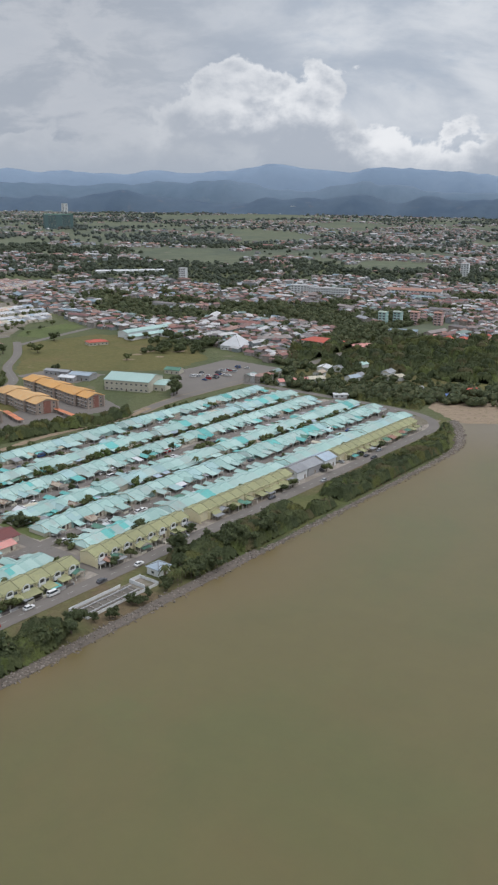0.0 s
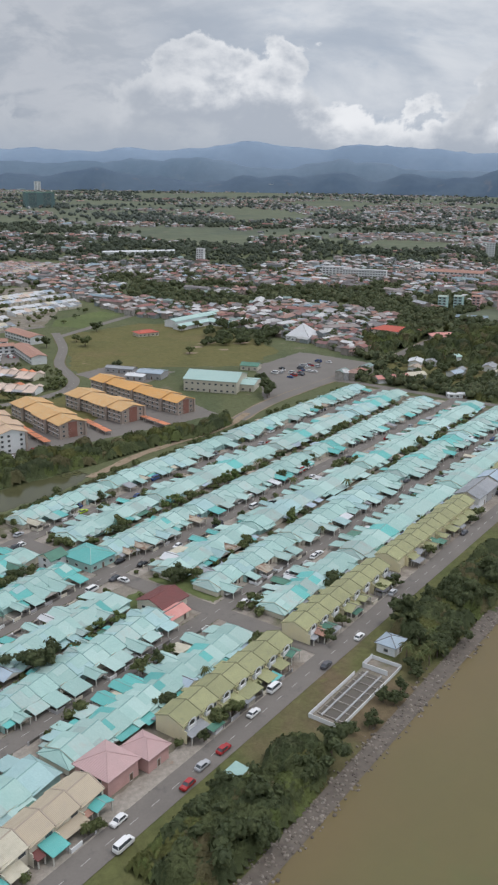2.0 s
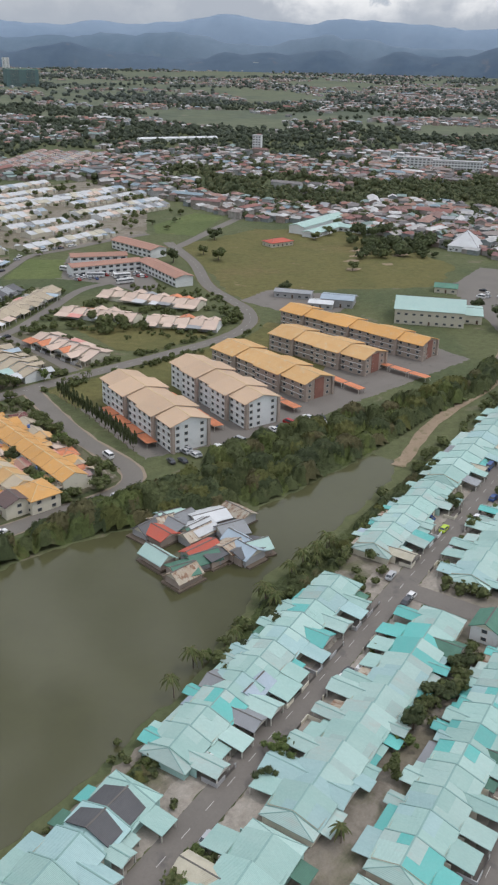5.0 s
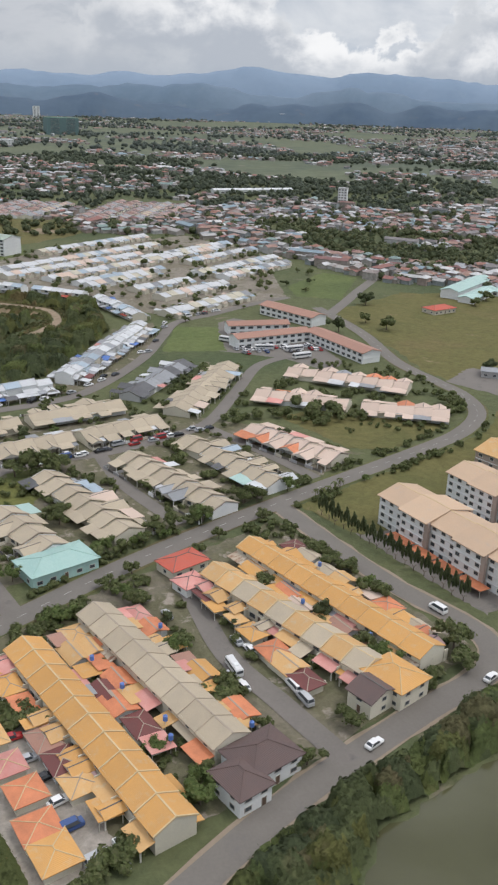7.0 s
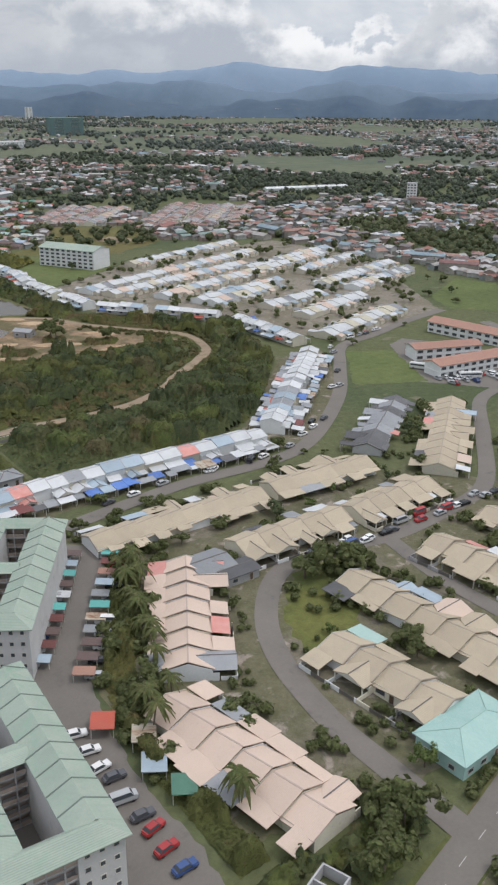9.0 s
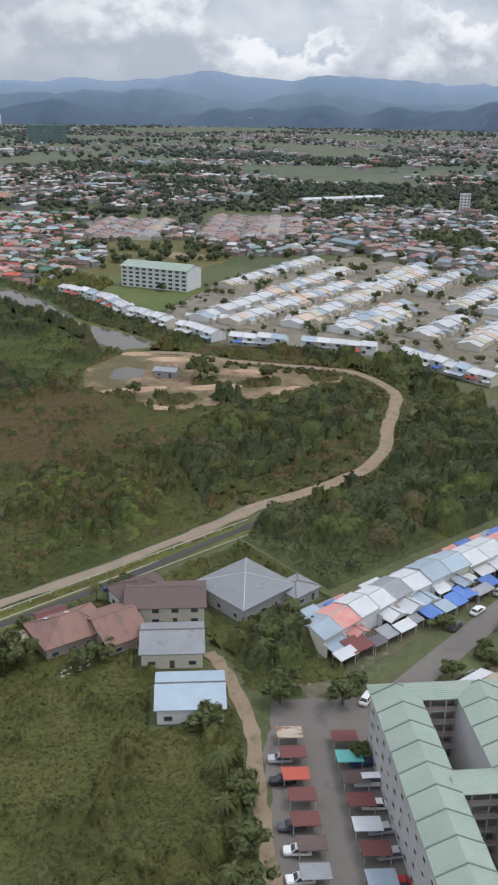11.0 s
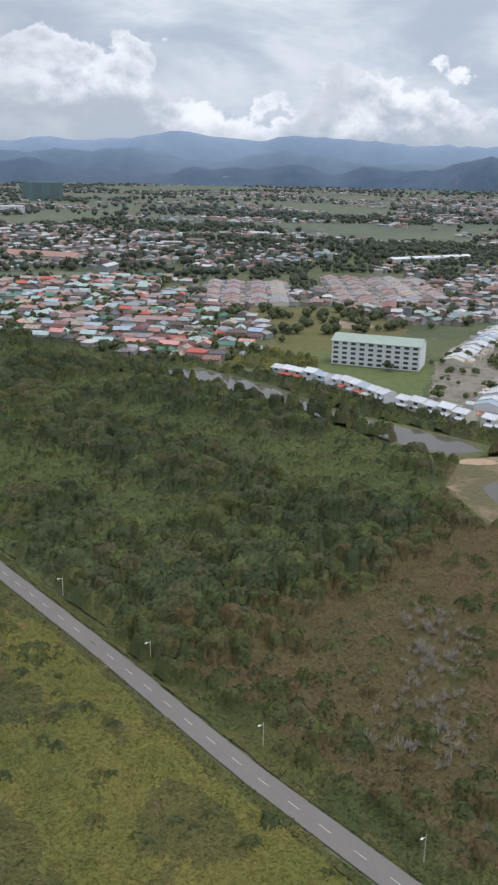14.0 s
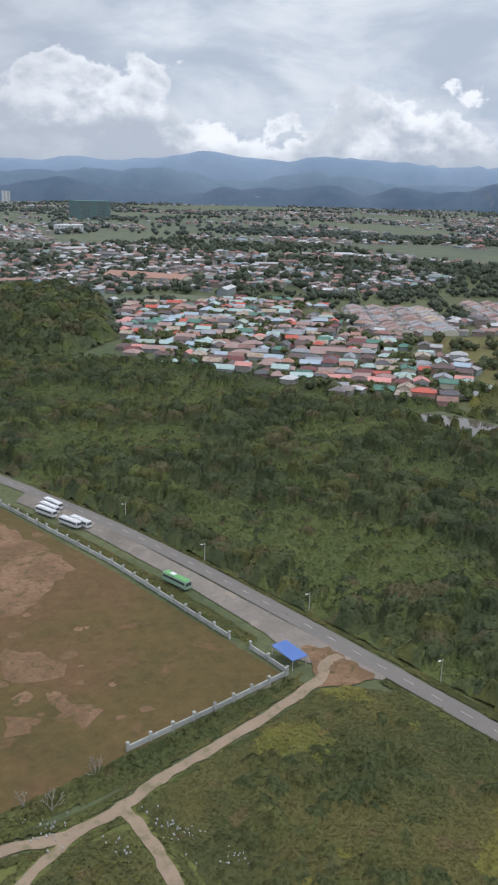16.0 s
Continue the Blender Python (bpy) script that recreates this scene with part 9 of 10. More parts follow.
growth("rough_grass", [(-139.2, 648.6), (-143, 649.4), (-150, 646.5), (-160, 640), (-172, 620), (-144, 622), (-140.6, 638)], .55, .4, (WEEDS, YELLOW), 12, .19, "rank yellow-green grass and weeds", "grass", 4, (), bright_grass)
growth("rough_grass", [(-133, 653.4), (-120, 654.4), (-108, 656.4), (-104.4, 657.6), (-105.6, 658.2), (-131, 657.8), (-146, 658), (-160, 657), (-148, 654.2)], .4, .35, (TANGLE, WEEDS), 13, .19, "weeds along the field wall", "grass", 5, crowns_in([(-146, 655), (-108, 656.4), (-108, 657.6), (-146, 657.6)], 50, .4, .8, .0, .4, 5), bright_grass, edge=.7)
growth("rough_grass", [(-106.2, 667), (-103.4, 668), (-102.6, 690), (-103.4, 716), (-106, 738), (-107.2, 738), (-105.4, 701)], .4, .3, (TANGLE, WEEDS), 13, .17, "rough grass along the fence", "grass", 8, (), bright_grass, edge=.6)
growth("verge_grass", [(-97, 506.6), (-64, 507.4), (-41, 509.4), (-34, 509.8), (-34, 511), (-58, 509.4), (-97, 508.0)], .35, .15, (DRY, YELLOW), 14, .13, "dry grass between the drain and the track", "grass", 84, (), lambda x, y: noise.noise((x * .3, y * .3, 1.0)), edge=.3)
GARDENS = [(-99, 440), (-72, 474), (-60, 471), (-50, 466), (-37, 480), (-36, 504.5), (-64, 504), (-98, 503.2)]
growth("garden_growth", GARDENS, .6, .35, (TANGLE, WEEDS), 8, .2, "grass and weeds in gardens beside the drain", "grass", 85, crowns_in(GARDENS, 60, .7, 1.5, .2, 1.2, 85, .05, .1), bright_grass, .5)
for i, pts in enumerate(([(-8, 574), (-2, 570), (4, 573), (2, 580), (-5, 582)], [(18, 572), (27, 568), (32, 573), (26, 579), (19, 578)], [(8, 582), (15, 579), (18, 584), (12, 588)], [(-14, 584), (-9, 582), (-8, 588), (-13, 590)], [(36, 566), (44, 562), (47, 567), (40, 573)])):
    growth("scrub_bushes", pts, .45, .5, (TANGLE, DRY), 12, .2, "bushes and weeds left standing in the clearing", "bushes", 740 + i, crowns_in(pts, 14, .5, 1.3, .1, .9, 740 + i), lambda x, y: noise.noise((x * .3, y * .3, 3.0)), .2, edge=.9)
GREENERY = [(-61, 546), (-51, 555), (-36, 545), (-34, 530), (-46, 517), (-58, 514.6), (-68, 519), (-60, 530)]
growth("scrub_bushes", GREENERY, .45, .5, (FRESH, WEEDS), 14, .18, "fresh green bushes and creepers in the scrub", "bushes", 780, crowns_in(GREENERY, 130, .5, 1.7, .1, 1.1, 780), lambda x, y: noise.noise((x * .12, y * .12, 3.0)), edge=3.2, tones=(FRESH, CREEPER, FRESH, BUSH, FRESH))
LOW_GREEN = [(-95, 514), (-78, 514.6), (-62, 515.4), (-58, 520), (-66, 529), (-80, 529), (-95, 525)]
growth("weeds", LOW_GREEN, .42, .42, (FRESH, WEEDS), 14, .16, "yellow-green weeds beside the gravel track", "weeds", 785, crowns_in(LOW_GREEN, 90, .4, 1.1, .0, .3, 785), lambda x, y: noise.noise((x * .12, y * .12, 8.0)) + .05, edge=3.0, tones=(FRESH, WEEDS, TANGLE))
for i, pts in enumerate(([(-80, 548), (-71, 545), (-63, 551), (-60, 560), (-68, 562), (-77, 556)], [(-38, 552), (-27, 548), (-14, 553), (-14, 562), (-26, 565), (-38, 560)])):
    growth("dry_grass", pts, .4, .42, (RUST_GRASS, DRY), 15, .15, "reddish-brown dry grass in the scrub", "grass", 790 + i, (), lambda x, y: noise.noise((x * .15, y * .15, 3.0)) - .15, edge=2.6, blend=.5, loose=.3)
CLUMP = [(5, 566), (9, 564.6), (13, 566), (13.6, 571), (10, 574), (5.6, 572)]
growth("tall_clump", CLUMP, .4, 1.0, (CANOPY, TANGLE), 14, .2, "tall clump of grey-green bamboo in the clearing", "bamboo", 760, crowns_in(CLUMP, 14, .6, 1.1, 1.6, 3.4, 760), lambda x, y: -1, edge=.8)
FRINGE = [(14.4, 619.6), (26, 610.4), (33, 598), (46, 580), (52, 570), (58, 590), (46, 606), (38, 611), (27, 623), (22, 621)]
growth("undergrowth", FRINGE, .5, .5, (TANGLE, DRY), 10, .22, "weeds and small trees behind the white houses", "undergrowth", 770, crowns_in(FRINGE, 60, .8, 1.9, .2, 1.6, 770, .0, .08), lambda x, y: noise.noise((x * .12, y * .12, 3.0)), .3)
STRIP = [(-20, 603), (-17.4, 594.6), (-6.6, 612.6), (11.4, 621), (10, 634), (9, 628), (-4, 617)]
growth("undergrowth", STRIP, .45, .5, (TANGLE, DRY), 12, .2, "weeds between the woods and the clearing", "undergrowth", 771, crowns_in(STRIP, 26, .6, 1.5, .1, .9, 771), lambda x, y: noise.noise((x * .2, y * .2, 3.0)) - .1, .2)


def dead_tree(x, y, size, seed, fallen=False):
    def make():
        rng = random.Random(seed)
        s = Solid()

        def limb(p, d, ln, r, k):
            q = Vector(p) + Vector(d) * ln
            s.tube(p, q, r, r * .65, M["dead"], 4)
            if k:
                for _ in range(3):
                    e = Vector(d) + Vector((rng.uniform(-.7, .7), rng.uniform(-.7, .7), rng.uniform(-.2, .5)))
                    limb(q, e.normalized(), ln * rng.uniform(.5, .8), r * .6, k - 1)
        limb((0, 0, 0), (0.1, 0.05, 1), .8, .06, 3)
        limb((.05, 0, 0), (-.4, .2, .8), .7, .04, 3)
        limb((0, .05, 0), (.3, -.4, .8), .7, .04, 3)
        return s.mesh("dead_tree")
    ob = new("dead_tree", cached(("dead", seed), make))
    ob.matrix_basis = pose(x, y, 0.05, 80 if fallen else 0, 0, seed * 50) @ Matrix.Scale(size, 4)
    return tagged(ob, "bare bleached dead tree in the scrub", "dead tree", "dead trees")


rng = random.Random(77)
for i, (x, y, sz, fallen) in enumerate(((-80, 561, 1.5, 0), (-82, 558, 1.3, 0), (-77, 563, 1.2, 0), (-84, 563, 1.2, 0), (-69.7, 545, 1.0, 0), (-72, 538, 1.1, 1), (-74, 537, .9, 0), (-83.7, 540, 1.2, 0), (-81, 524, .8, 0), (-70, 548, .9, 0), (-66, 546, .8, 0), (-62, 545, .9, 0), (-143, 655, 1.3, 0), (-137, 656.5, 1.4, 0), (-145, 657, 1.1, 0), (-86, 566, 1.2, 0), (-74, 566, 1.0, 0), (-90, 572, 1.2, 0), (9, 569, 1.8, 0), (11, 571, 1.9, 0), (7, 570, 1.7, 0), (-60, 553, .9, 0), (-88, 549, .9, 0))):
    dead_tree(x, y, sz, i % 6, bool(fallen))
twigs = random.Random(41)
s = Solid()
k = 0
while k < 190:
    x, y = twigs.uniform(-96, -52), twigs.uniform(532, 596)
    if min(math.dist((x, y), p) for p in ((-74, 569), (-80, 562), (-58, 576), (-66, 572), (-71, 539), (-75, 534))) < twigs.uniform(0, 8.0):
        k += 1
        size = twigs.uniform(.6, 1.3)
        for _ in range(12):
            d = Vector((twigs.uniform(-.6, .6), twigs.uniform(-.6, .6), 1.0)) * size * twigs.uniform(.7, 1.3)
            p = Vector((x, y, .1))
            s.tube(p, p + d, .028, .010, M["dead"], 3)
            for _ in range(3):
                q = p + d * twigs.uniform(.4, .9)
                s.tube(q, q + Vector((twigs.uniform(-.5, .5), twigs.uniform(-.5, .5), twigs.uniform(.1, .6))) * size, .016, .007, M["dead"], 3)
stuff("dead_brush", s.mesh("dead_brush"), "bleached bare brushwood in the dry scrub", "brushwood")
for x, y, sz in ((13.5, 586, 1.5), (14.5, 584, 1.3), (28, 575, 1.1), (-8, 585, .9)):
    tree(x, y, sz, "broad", 3, "clearing trees")
house(8, 594, 6.0, 4.2, -52, "grey", "wall_grey", 2.0, 2.6, "gable", 1, "small grey hut with a sheet roof in the clearing", category="hut", name="hut")
for i, (x, y) in enumerate(((-92.9, 717), (-93.2, 693), (-92.7, 669), (-93, 645), (-93.7, 621), (-94.6, 597), (-95.5, 574), (-95.8, 551), (-95.6, 529))):
    lamp_post(x, y, 180)

# boundary wall of the field, with a small pillar every few metres
def pillar_mesh():
    s = Solid()
    s.box((-.13, -.13, 0), (.13, .13, 1.1), M["wall_aged"])
    return s.mesh("pillar")


def cap_mesh():
    s = Solid()
    s.box((-.17, -.17, 1.1), (.17, .17, 1.2), M["wall_aged"])
    return s.mesh("cap")


def panel_mesh(n):
    s = Solid()
    s.box((0, -.05, .05), (n, .05, 0.68), M["wall_aged"])
    s.box((0, -.07, .68), (n, .07, .75), M["wall_aged"])
    return s.mesh("panel")


def pillar_wall(pts, label, broken=()):
    ps = []
    for a, b in zip(pts, pts[1:]):
        a, b = Vector(a), Vector(b)
        n = max(1, round((b - a).length / 3.4))
        d = (b - a) / n
        deg = math.degrees(math.atan2(d.y, d.x))
        for i in range(n + 1):
            p = a + d * i
            ps.append(("pillar", cached("pillar", pillar_mesh), "", pose(p.x, p.y, 0, 0, 0, deg)))
            ps.append(("pillar>cap", cached("pillar_cap", cap_mesh)))
            if i < n:
                ps.append(("panel", cached(("panel", round(d.length, 2)), lambda: panel_mesh(round(d.length, 2))), "", pose(p.x, p.y, 0, 0, 0, deg)))
    place("boundary_wall", ps, Matrix(), label, "wall")


pillar_wall([(-110, 756), (-107.6, 738), (-105.9, 701.5), (-106.8, 670.5)], "low white boundary wall with small pillars")
pillar_wall([(-106.4, 666.6), (-106.9, 658.8)], "short white wall with pillars beside the shelter")
pillar_wall([(-107.4, 658.6), (-119.4, 658.3), (-131.8, 658.3)], "weathered white wall along the field's edge")
# rail between the gravel track and the drain
s = Solid()
for i in range(20):
    s.box((-97 + i * 3.3, 507.7 + i * .12, 0), (-96.85 + i * 3.3, 507.85 + i * .12, .55), M["post"])
    s.slab([(-97 + i * 3.3, 507.72 + i * .12, .55), (-93.7 + i * 3.3, 507.84 + i * .12, .55), (-93.7 + i * 3.3, 507.92 + i * .12, .55), (-97 + i * 3.3, 507.8 + i * .12, .55)], .1, M["post"])
tagged(new("guard_rail", s.mesh("guard_rail")), "low concrete rail beside the drain", "rail")
for off in (-1.0, 1.0):
    s = Solid()
    for i in range(19):
        x0, y0, x1, y1 = -97 + i * 3.3, 505.2 + off + i * .10, -93.7 + i * 3.3, 505.3 + off + i * .10
        s.slab([(x0, y0 - .1, .12), (x1, y1 - .1, .12), (x1, y1 + .1, .12), (x0, y0 + .1, .12)], .12, M["concrete"])
    tagged(new("kerb", s.mesh("kerb")), "pale concrete edge of the drain", "kerb", kind="structure")
def skylight_mesh():
    s = Solid()
    s.slab([(-.2, 1.0, 3.62), (.2, 1.0, 3.62), (.2, 2.2, 3.04), (-.2, 2.2, 3.04)], .06, M["wall_white"])
    return s.mesh("skylight")


# house group below the gravel track
house(-73.8, 496.6, 9.6, 7.2, -4, "terracotta_old", "wall_taupe", 2.1, 4.0, "hip", 1, "house with a weathered terracotta hipped roof", trim="terracotta_old",
      extra=[("skylight", cached("skylight", skylight_mesh), "pale roof light", pose(x, 0, 0)) for x in (-2.6, .4)])
house(-68.6, 493.4, 6.0, 9.0, -4, "terracotta_old", "wall_taupe", 2.1, 3.8, "gable", 1, "wing of the terracotta-roofed house", trim="terracotta_old")
house(-74, 501.8, 4.0, 2.6, -4, "maroon", "wall_taupe", 1.6, 2.1, "gable", 1, "lean-to with a dark red roof")
house(-80.4, 499.4, 2.4, 2.0, -4, "rusty", "wall_taupe", 1.4, 1.7, "gable", 1, "rusty little outhouse beside the drain", windows=False)
house(-61.0, 498.2, 7.5, 6.5, -4, "brown", "wall_white", 2.6, 4.2, "hip", 1, "white house with a grey-brown hipped roof", trim="brown")
tree(-88.2, 500.6, 2.1, "large", 2)
for x, y, sz in ((-82.5, 495.5, 1.2), (-86, 495, 1.3), (-76, 489, .8), (-73, 489.5, .8), (-60.5, 504.2, .6), (-62.5, 503.6, .6), (-77.6, 503, .5), (-89, 492, 1.1)):
    tree(x, y, sz, "broad", 7)
palm(-66, 502.8, .75, 1)
palm(-78.6, 499.4, .6, 2)
s = Solid()
s.tube((0, 0, 0), (0, 0, 1.6), .05, .05, M["post"], 5)
stand = s.mesh("stand")
s = Solid()
s.tube((0, 0, 1.6), (0, 0, 2.3), .32, .30, M["blue"], 12)
place("water_tank", [("stand", stand), ("tank", s.mesh("tank"), "blue plastic tank")], pose(-64.8, 502.2, 0), "blue water tank on a slim stand", "water tank")
rr = random.Random(3)
s = Solid()
for i in range(70):
    x, y, a, b = -80 + rr.uniform(0, 6), 489 + rr.uniform(0, 5), rr.uniform(.1, .5), rr.uniform(.1, .3)
    s.box((x, y, .02), (x + a, y + b, .02 + rr.uniform(.05, .2)), M[rr.choice(("wall_white", "wall_grey", "bark", "post"))])
stuff("rubble", s.mesh("rubble"), "scattered pale rubble and broken boards", "rubble")
s = Solid()
for i in range(120):
    cx, cy = rr.choice(((-134.5, 643), (-135.5, 646), (-133.5, 640), (-145, 652.5), (-141, 646)))
    x, y, a, b = cx + rr.gauss(0, .9), cy + rr.gauss(0, 1.4), rr.uniform(.05, .2), rr.uniform(.05, .14)
    s.box((x, y, .12), (x + a, y + b, .22 + rr.uniform(.05, .15)), M[rr.choice(("wall_aged", "wall_grey", "post", "wall_grey"))])
stuff("litter", s.mesh("litter"), "scattered white litter beside a dirt track", "litter")

# buses, shelter
place("bus", BUS_GREEN, pose(-102.3, 688.6, .1, 0, 0, -86) @ Matrix.Scale(.84, 4), "green and white bus with a green roof parked in the lay-by", "bus")
for i, (x, y, d) in enumerate(((-103.3, 728, -80), (-101.8, 729.5, -82), (-100.2, 731, -84), (-102.6, 720.5, -80), (-101.0, 719.5, -82))):
    place("bus", BUS_WHITE, pose(x, y, .1, 0, 0, d) @ Matrix.Scale(.76, 4), "white bus parked in the lay-by", "bus", "parked buses")
canopy(-104.5, 661, 2.6, 4.4, -4, "blue", 1.5, "roadside shelter with a blue metal roof", "shelters", .3)


# weeds and low bushes on both sides of the dirt track
def band(line, half):
    left, right = [], []
    for i, p in enumerate(line):
        a, b = Vector(line[max(0, i - 1)]), Vector(line[min(len(line) - 1, i + 1)])
        d = (b - a).normalized()
        left.append((p[0] - d.y * half, p[1] + d.x * half))
        right.append((p[0] + d.y * half, p[1] - d.x * half))
    return left + right[::-1]


TRACK = [(31, 596), (45, 577), (52, 564), (48, 548), (42, 541), (26, 529), (12, 518), (-3, 513.5), (-27, 513.6)]
growth("verge_grass", band(TRACK, 4.4), .4, .25, (TANGLE, DRY), 11, .16, "weeds and grass on both sides of the dirt track", "grass", 868, crowns_in(band(TRACK, 4.2), 120, .4, 1.0, .0, .3, 868, .0, .15), lambda x, y: noise.noise((x * .2, y * .2, 4.0)) - .1, .15, edge=.4, loose=.3, tones=SCRUB_TONES)
thicket("scrub_bushes", band(TRACK, 7.5), 420, .8, M["leaf_olive"], "olive weeds and low bushes beside the dirt track", 91, 60, .2, "bushes", skip=(band(TRACK, 2.4),), lift=.25, flat=.6, cluster=-.12)
ROADSIDE = [(-34, 369.8), (-10, 376), (29.8, 382.6), (71.3, 388), (91.4, 392), (106, 400)]
thicket("roadside_bushes", band(ROADSIDE, 6.0), 190, .75, M["leaf"], "bushes and small trees along the main road", 92, 55, .24, "bushes", skip=(band(ROADSIDE, 3.1),), lift=.7, clear=.5, cluster=-.08)
thicket("garden_bushes", [(56, 428), (60, 408), (80, 398), (112, 402), (118, 430), (114, 448), (96, 462), (76, 452)], 170, .85, M["leaf"], "shrubs and small trees round the pink rows", 93, 50, .26, "shrubs", lift=.75, clear=.5, cluster=.02)
TRACKSIDE = [(-34, 516.2), (-6, 517.4), (8, 521), (22, 530), (21, 533), (-6, 528), (-34, 522)]
growth("undergrowth", TRACKSIDE, .5, .5, (TANGLE, DRY), 11, .2, "bushes and weeds between the track and the thicket", "undergrowth", 872, crowns_in(TRACKSIDE, 60, .6, 1.6, .1, 1.0, 872), lambda x, y: noise.noise((x * .2, y * .2, 3.0)) - .1, .2, edge=.9, tones=SCRUB_TONES)
# grass growing up to the edges of the tracks and the road
for k, (line, half, low, leaf) in enumerate((([(-158, 654.6), (-149.5, 653), (-143.5, 651), (-137.3, 651), (-130.5, 652.3), (-120.3, 653), (-106.5, 655)], 2.3, .2, .13), ([(-137.6, 648), (-138, 645), (-139.6, 638), (-143, 625)], 2.2, .2, .13), ([(-143, 650.4), (-149.7, 648.2), (-158, 643)], 2.0, .2, .13), ([(-101.1, 500), (-100.7, 508.9), (-99.7, 523), (-99.6, 570), (-98, 600), (-96.8, 634), (-96.1, 650)], 3.4, .28, .15))):
    growth("verge_grass", band(line, half), .35, low, (WEEDS, TANGLE), 13, leaf, "uneven grass along the edge of the way", "grass", 860 + k, (), lambda x, y: noise.noise((x * .25, y * .25, 4.0)) - .05, .12, edge=.35, loose=.3)
growth("verge_grass", [(-94.2, 650), (-93.9, 690), (-94.9, 716), (-97.8, 742), (-96, 742), (-93.2, 716), (-92.4, 690), (-92.6, 650)], .35, .3, (WEEDS, TANGLE), 13, .15, "uneven grass between the road and the woods", "grass", 866, (), lambda x, y: noise.noise((x * .25, y * .25, 4.0)), edge=.3, loose=.3)
RIM = [(-17, 595), (-12, 578), (-6, 566), (16, 561.4), (40, 561), (47, 551)]
growth("undergrowth", band(RIM, 2.6), .45, .45, (TANGLE, DRY), 12, .19, "weeds and bushes along the lower edge of the clearing", "undergrowth", 870, crowns_in(band(RIM, 2.4), 34, .5, 1.5, .0, .8, 870), lambda x, y: noise.noise((x * .2, y * .2, 3.0)) - .1, .2, tones=SCRUB_TONES)
# ---- village and town beyond ----
VILLAGE = [(-6, 846), (12, 806), (24, 762), (34, 732), (62, 742), (90, 776), (100, 798), (104, 842), (164, 912), (150, 962), (72, 966), (30, 905)]
rng = random.Random(91)
c, q = math.cos(radians(38)), math.sin(radians(38))
n = 0
VILLAGE_FAR = Solid()
for i in range(-36, 66):
    for j in range(-44, 44):
        if i % 4 == 3:
            continue
        lx, ly = i * 5.7 + rng.uniform(-1.1, 1.1), j * 6.6 + rng.uniform(-1.1, 1.1)
        x, y = 60 + lx * c - ly * q, 850 + lx * q + ly * c
        if not inside((x, y), VILLAGE) or rng.random() < .1:
            continue
        if math.dist((x, y), (150, 890)) < 14:
            continue
        n += 1
        w, d = rng.uniform(3.4, 5.4), rng.uniform(4.2, 7.4)
        ze = rng.choice((1.5, 1.7, 1.7, 2.7))
        m = pose(x, y, 0, 0, 0, 38 + rng.choice((90, 90, 90, 0)) + rng.uniform(-12, 12))
        w, d = round(w * 2) / 2, round(d * 2) / 2
        roof = rng.choice(VILLAGE_ROOFS)
        r = roof_hip(d, w, ze, ze + 1.1, roof, "trim_dark") if rng.random() < .3 else gable_end(d, w, ze, ze + 1.0, roof, "trim_dark")
        if y > 792:
            add_house(VILLAGE_FAR, x, y, d, w, 38 + rng.choice((90, 90, 90, 0)) + rng.uniform(-12, 12), ze, ze + 1.0, M[roof], FAR_WALL, rng.random() < .3)
            continue
        # Mostly taupe and grey walls: the eaves' shade put into the wall colours.
        place("village_house", [("wall", box_wall(d, w, ze - .05, rng.choice(("wall_taupe", "wall_grey", "wall_taupe", "wall_pink", "wall_cream")))), ("roof", r)], m, "village house with a coloured sheet roof", "house", "village houses")
stuff("village_houses", VILLAGE_FAR.mesh("village_houses"), "small village houses with coloured sheet roofs", "houses")
thicket("village_trees", VILLAGE, 680, 1.4, M["leaf"], "small trees between village houses", 92, 40, .5, lift=.9)
belt("village_fringe", [(-100, 792), (-52, 858), (-12, 842), (-4, 800), (-1, 752), (4, 738), (30, 733), (25, 760), (13, 804), (-4, 846), (-30, 868), (-60, 880), (-112, 900), (-106, 800)], 210, "trees filling the land between the woods and the village", 98, .9, 2.2, .3, 1.6, .6, 4, .32, .8, .3)
belt("village_fringe", [(26, 762), (36, 736), (62, 738), (48, 750), (34, 768), (20, 806), (2, 846), (-8, 846), (10, 806)], 130, "trees and weeds along the village edge", 97, .9, 2.0, .2, 1.2, .6, 4, .32, .8, .3)

# terraces of faded red roofs behind the village
DUSTY = Solid()
DUSTY_ZONES = [[(112, 838), (150, 812), (214, 884), (172, 910)], [(162, 797), (206, 767), (306, 870), (252, 908)]]
GLADE = [(66, 744), (104, 786), (116, 826), (148, 808), (160, 792), (150, 744), (112, 720), (84, 716)]
for ox, oy, offsets, length in ((116, 838, (0, 10.6, 24, 34.6), 84), (168, 794, (0, 10.6, 25, 35.6, 50), 112)):
    for k, off in enumerate(offsets):
        x, y = ox + off * .74, oy - off * .67
        joined_row(DUSTY, (x, y), (x + .67 * length, y + .74 * length), k % 2 == 0, 700 + k, ["dusty_rose", "brown", "dusty_rose", "terracotta_old", "grey"] if k != 3 else ["grey", "dusty_rose", "beige", "grey"], ["dusty_rose", "grey", "brown", "grey_dark"])
        if k % 2:
            road("road_village", [(x + 5.1, y - 4.6), (x + 5.1 + .67 * length, y - 4.6 + .74 * length)], 4.0, M["asphalt_pale"], "pale street between rows of houses", 0.05)
sheet("lawn", GLADE, 0.03, M["lawn"], "rank grass and bushes behind the flats", "grass", 2.0)
stuff("terraced_houses", DUSTY.mesh("terraced_houses"), "long rows of terraced houses under faded red roofs", "houses")

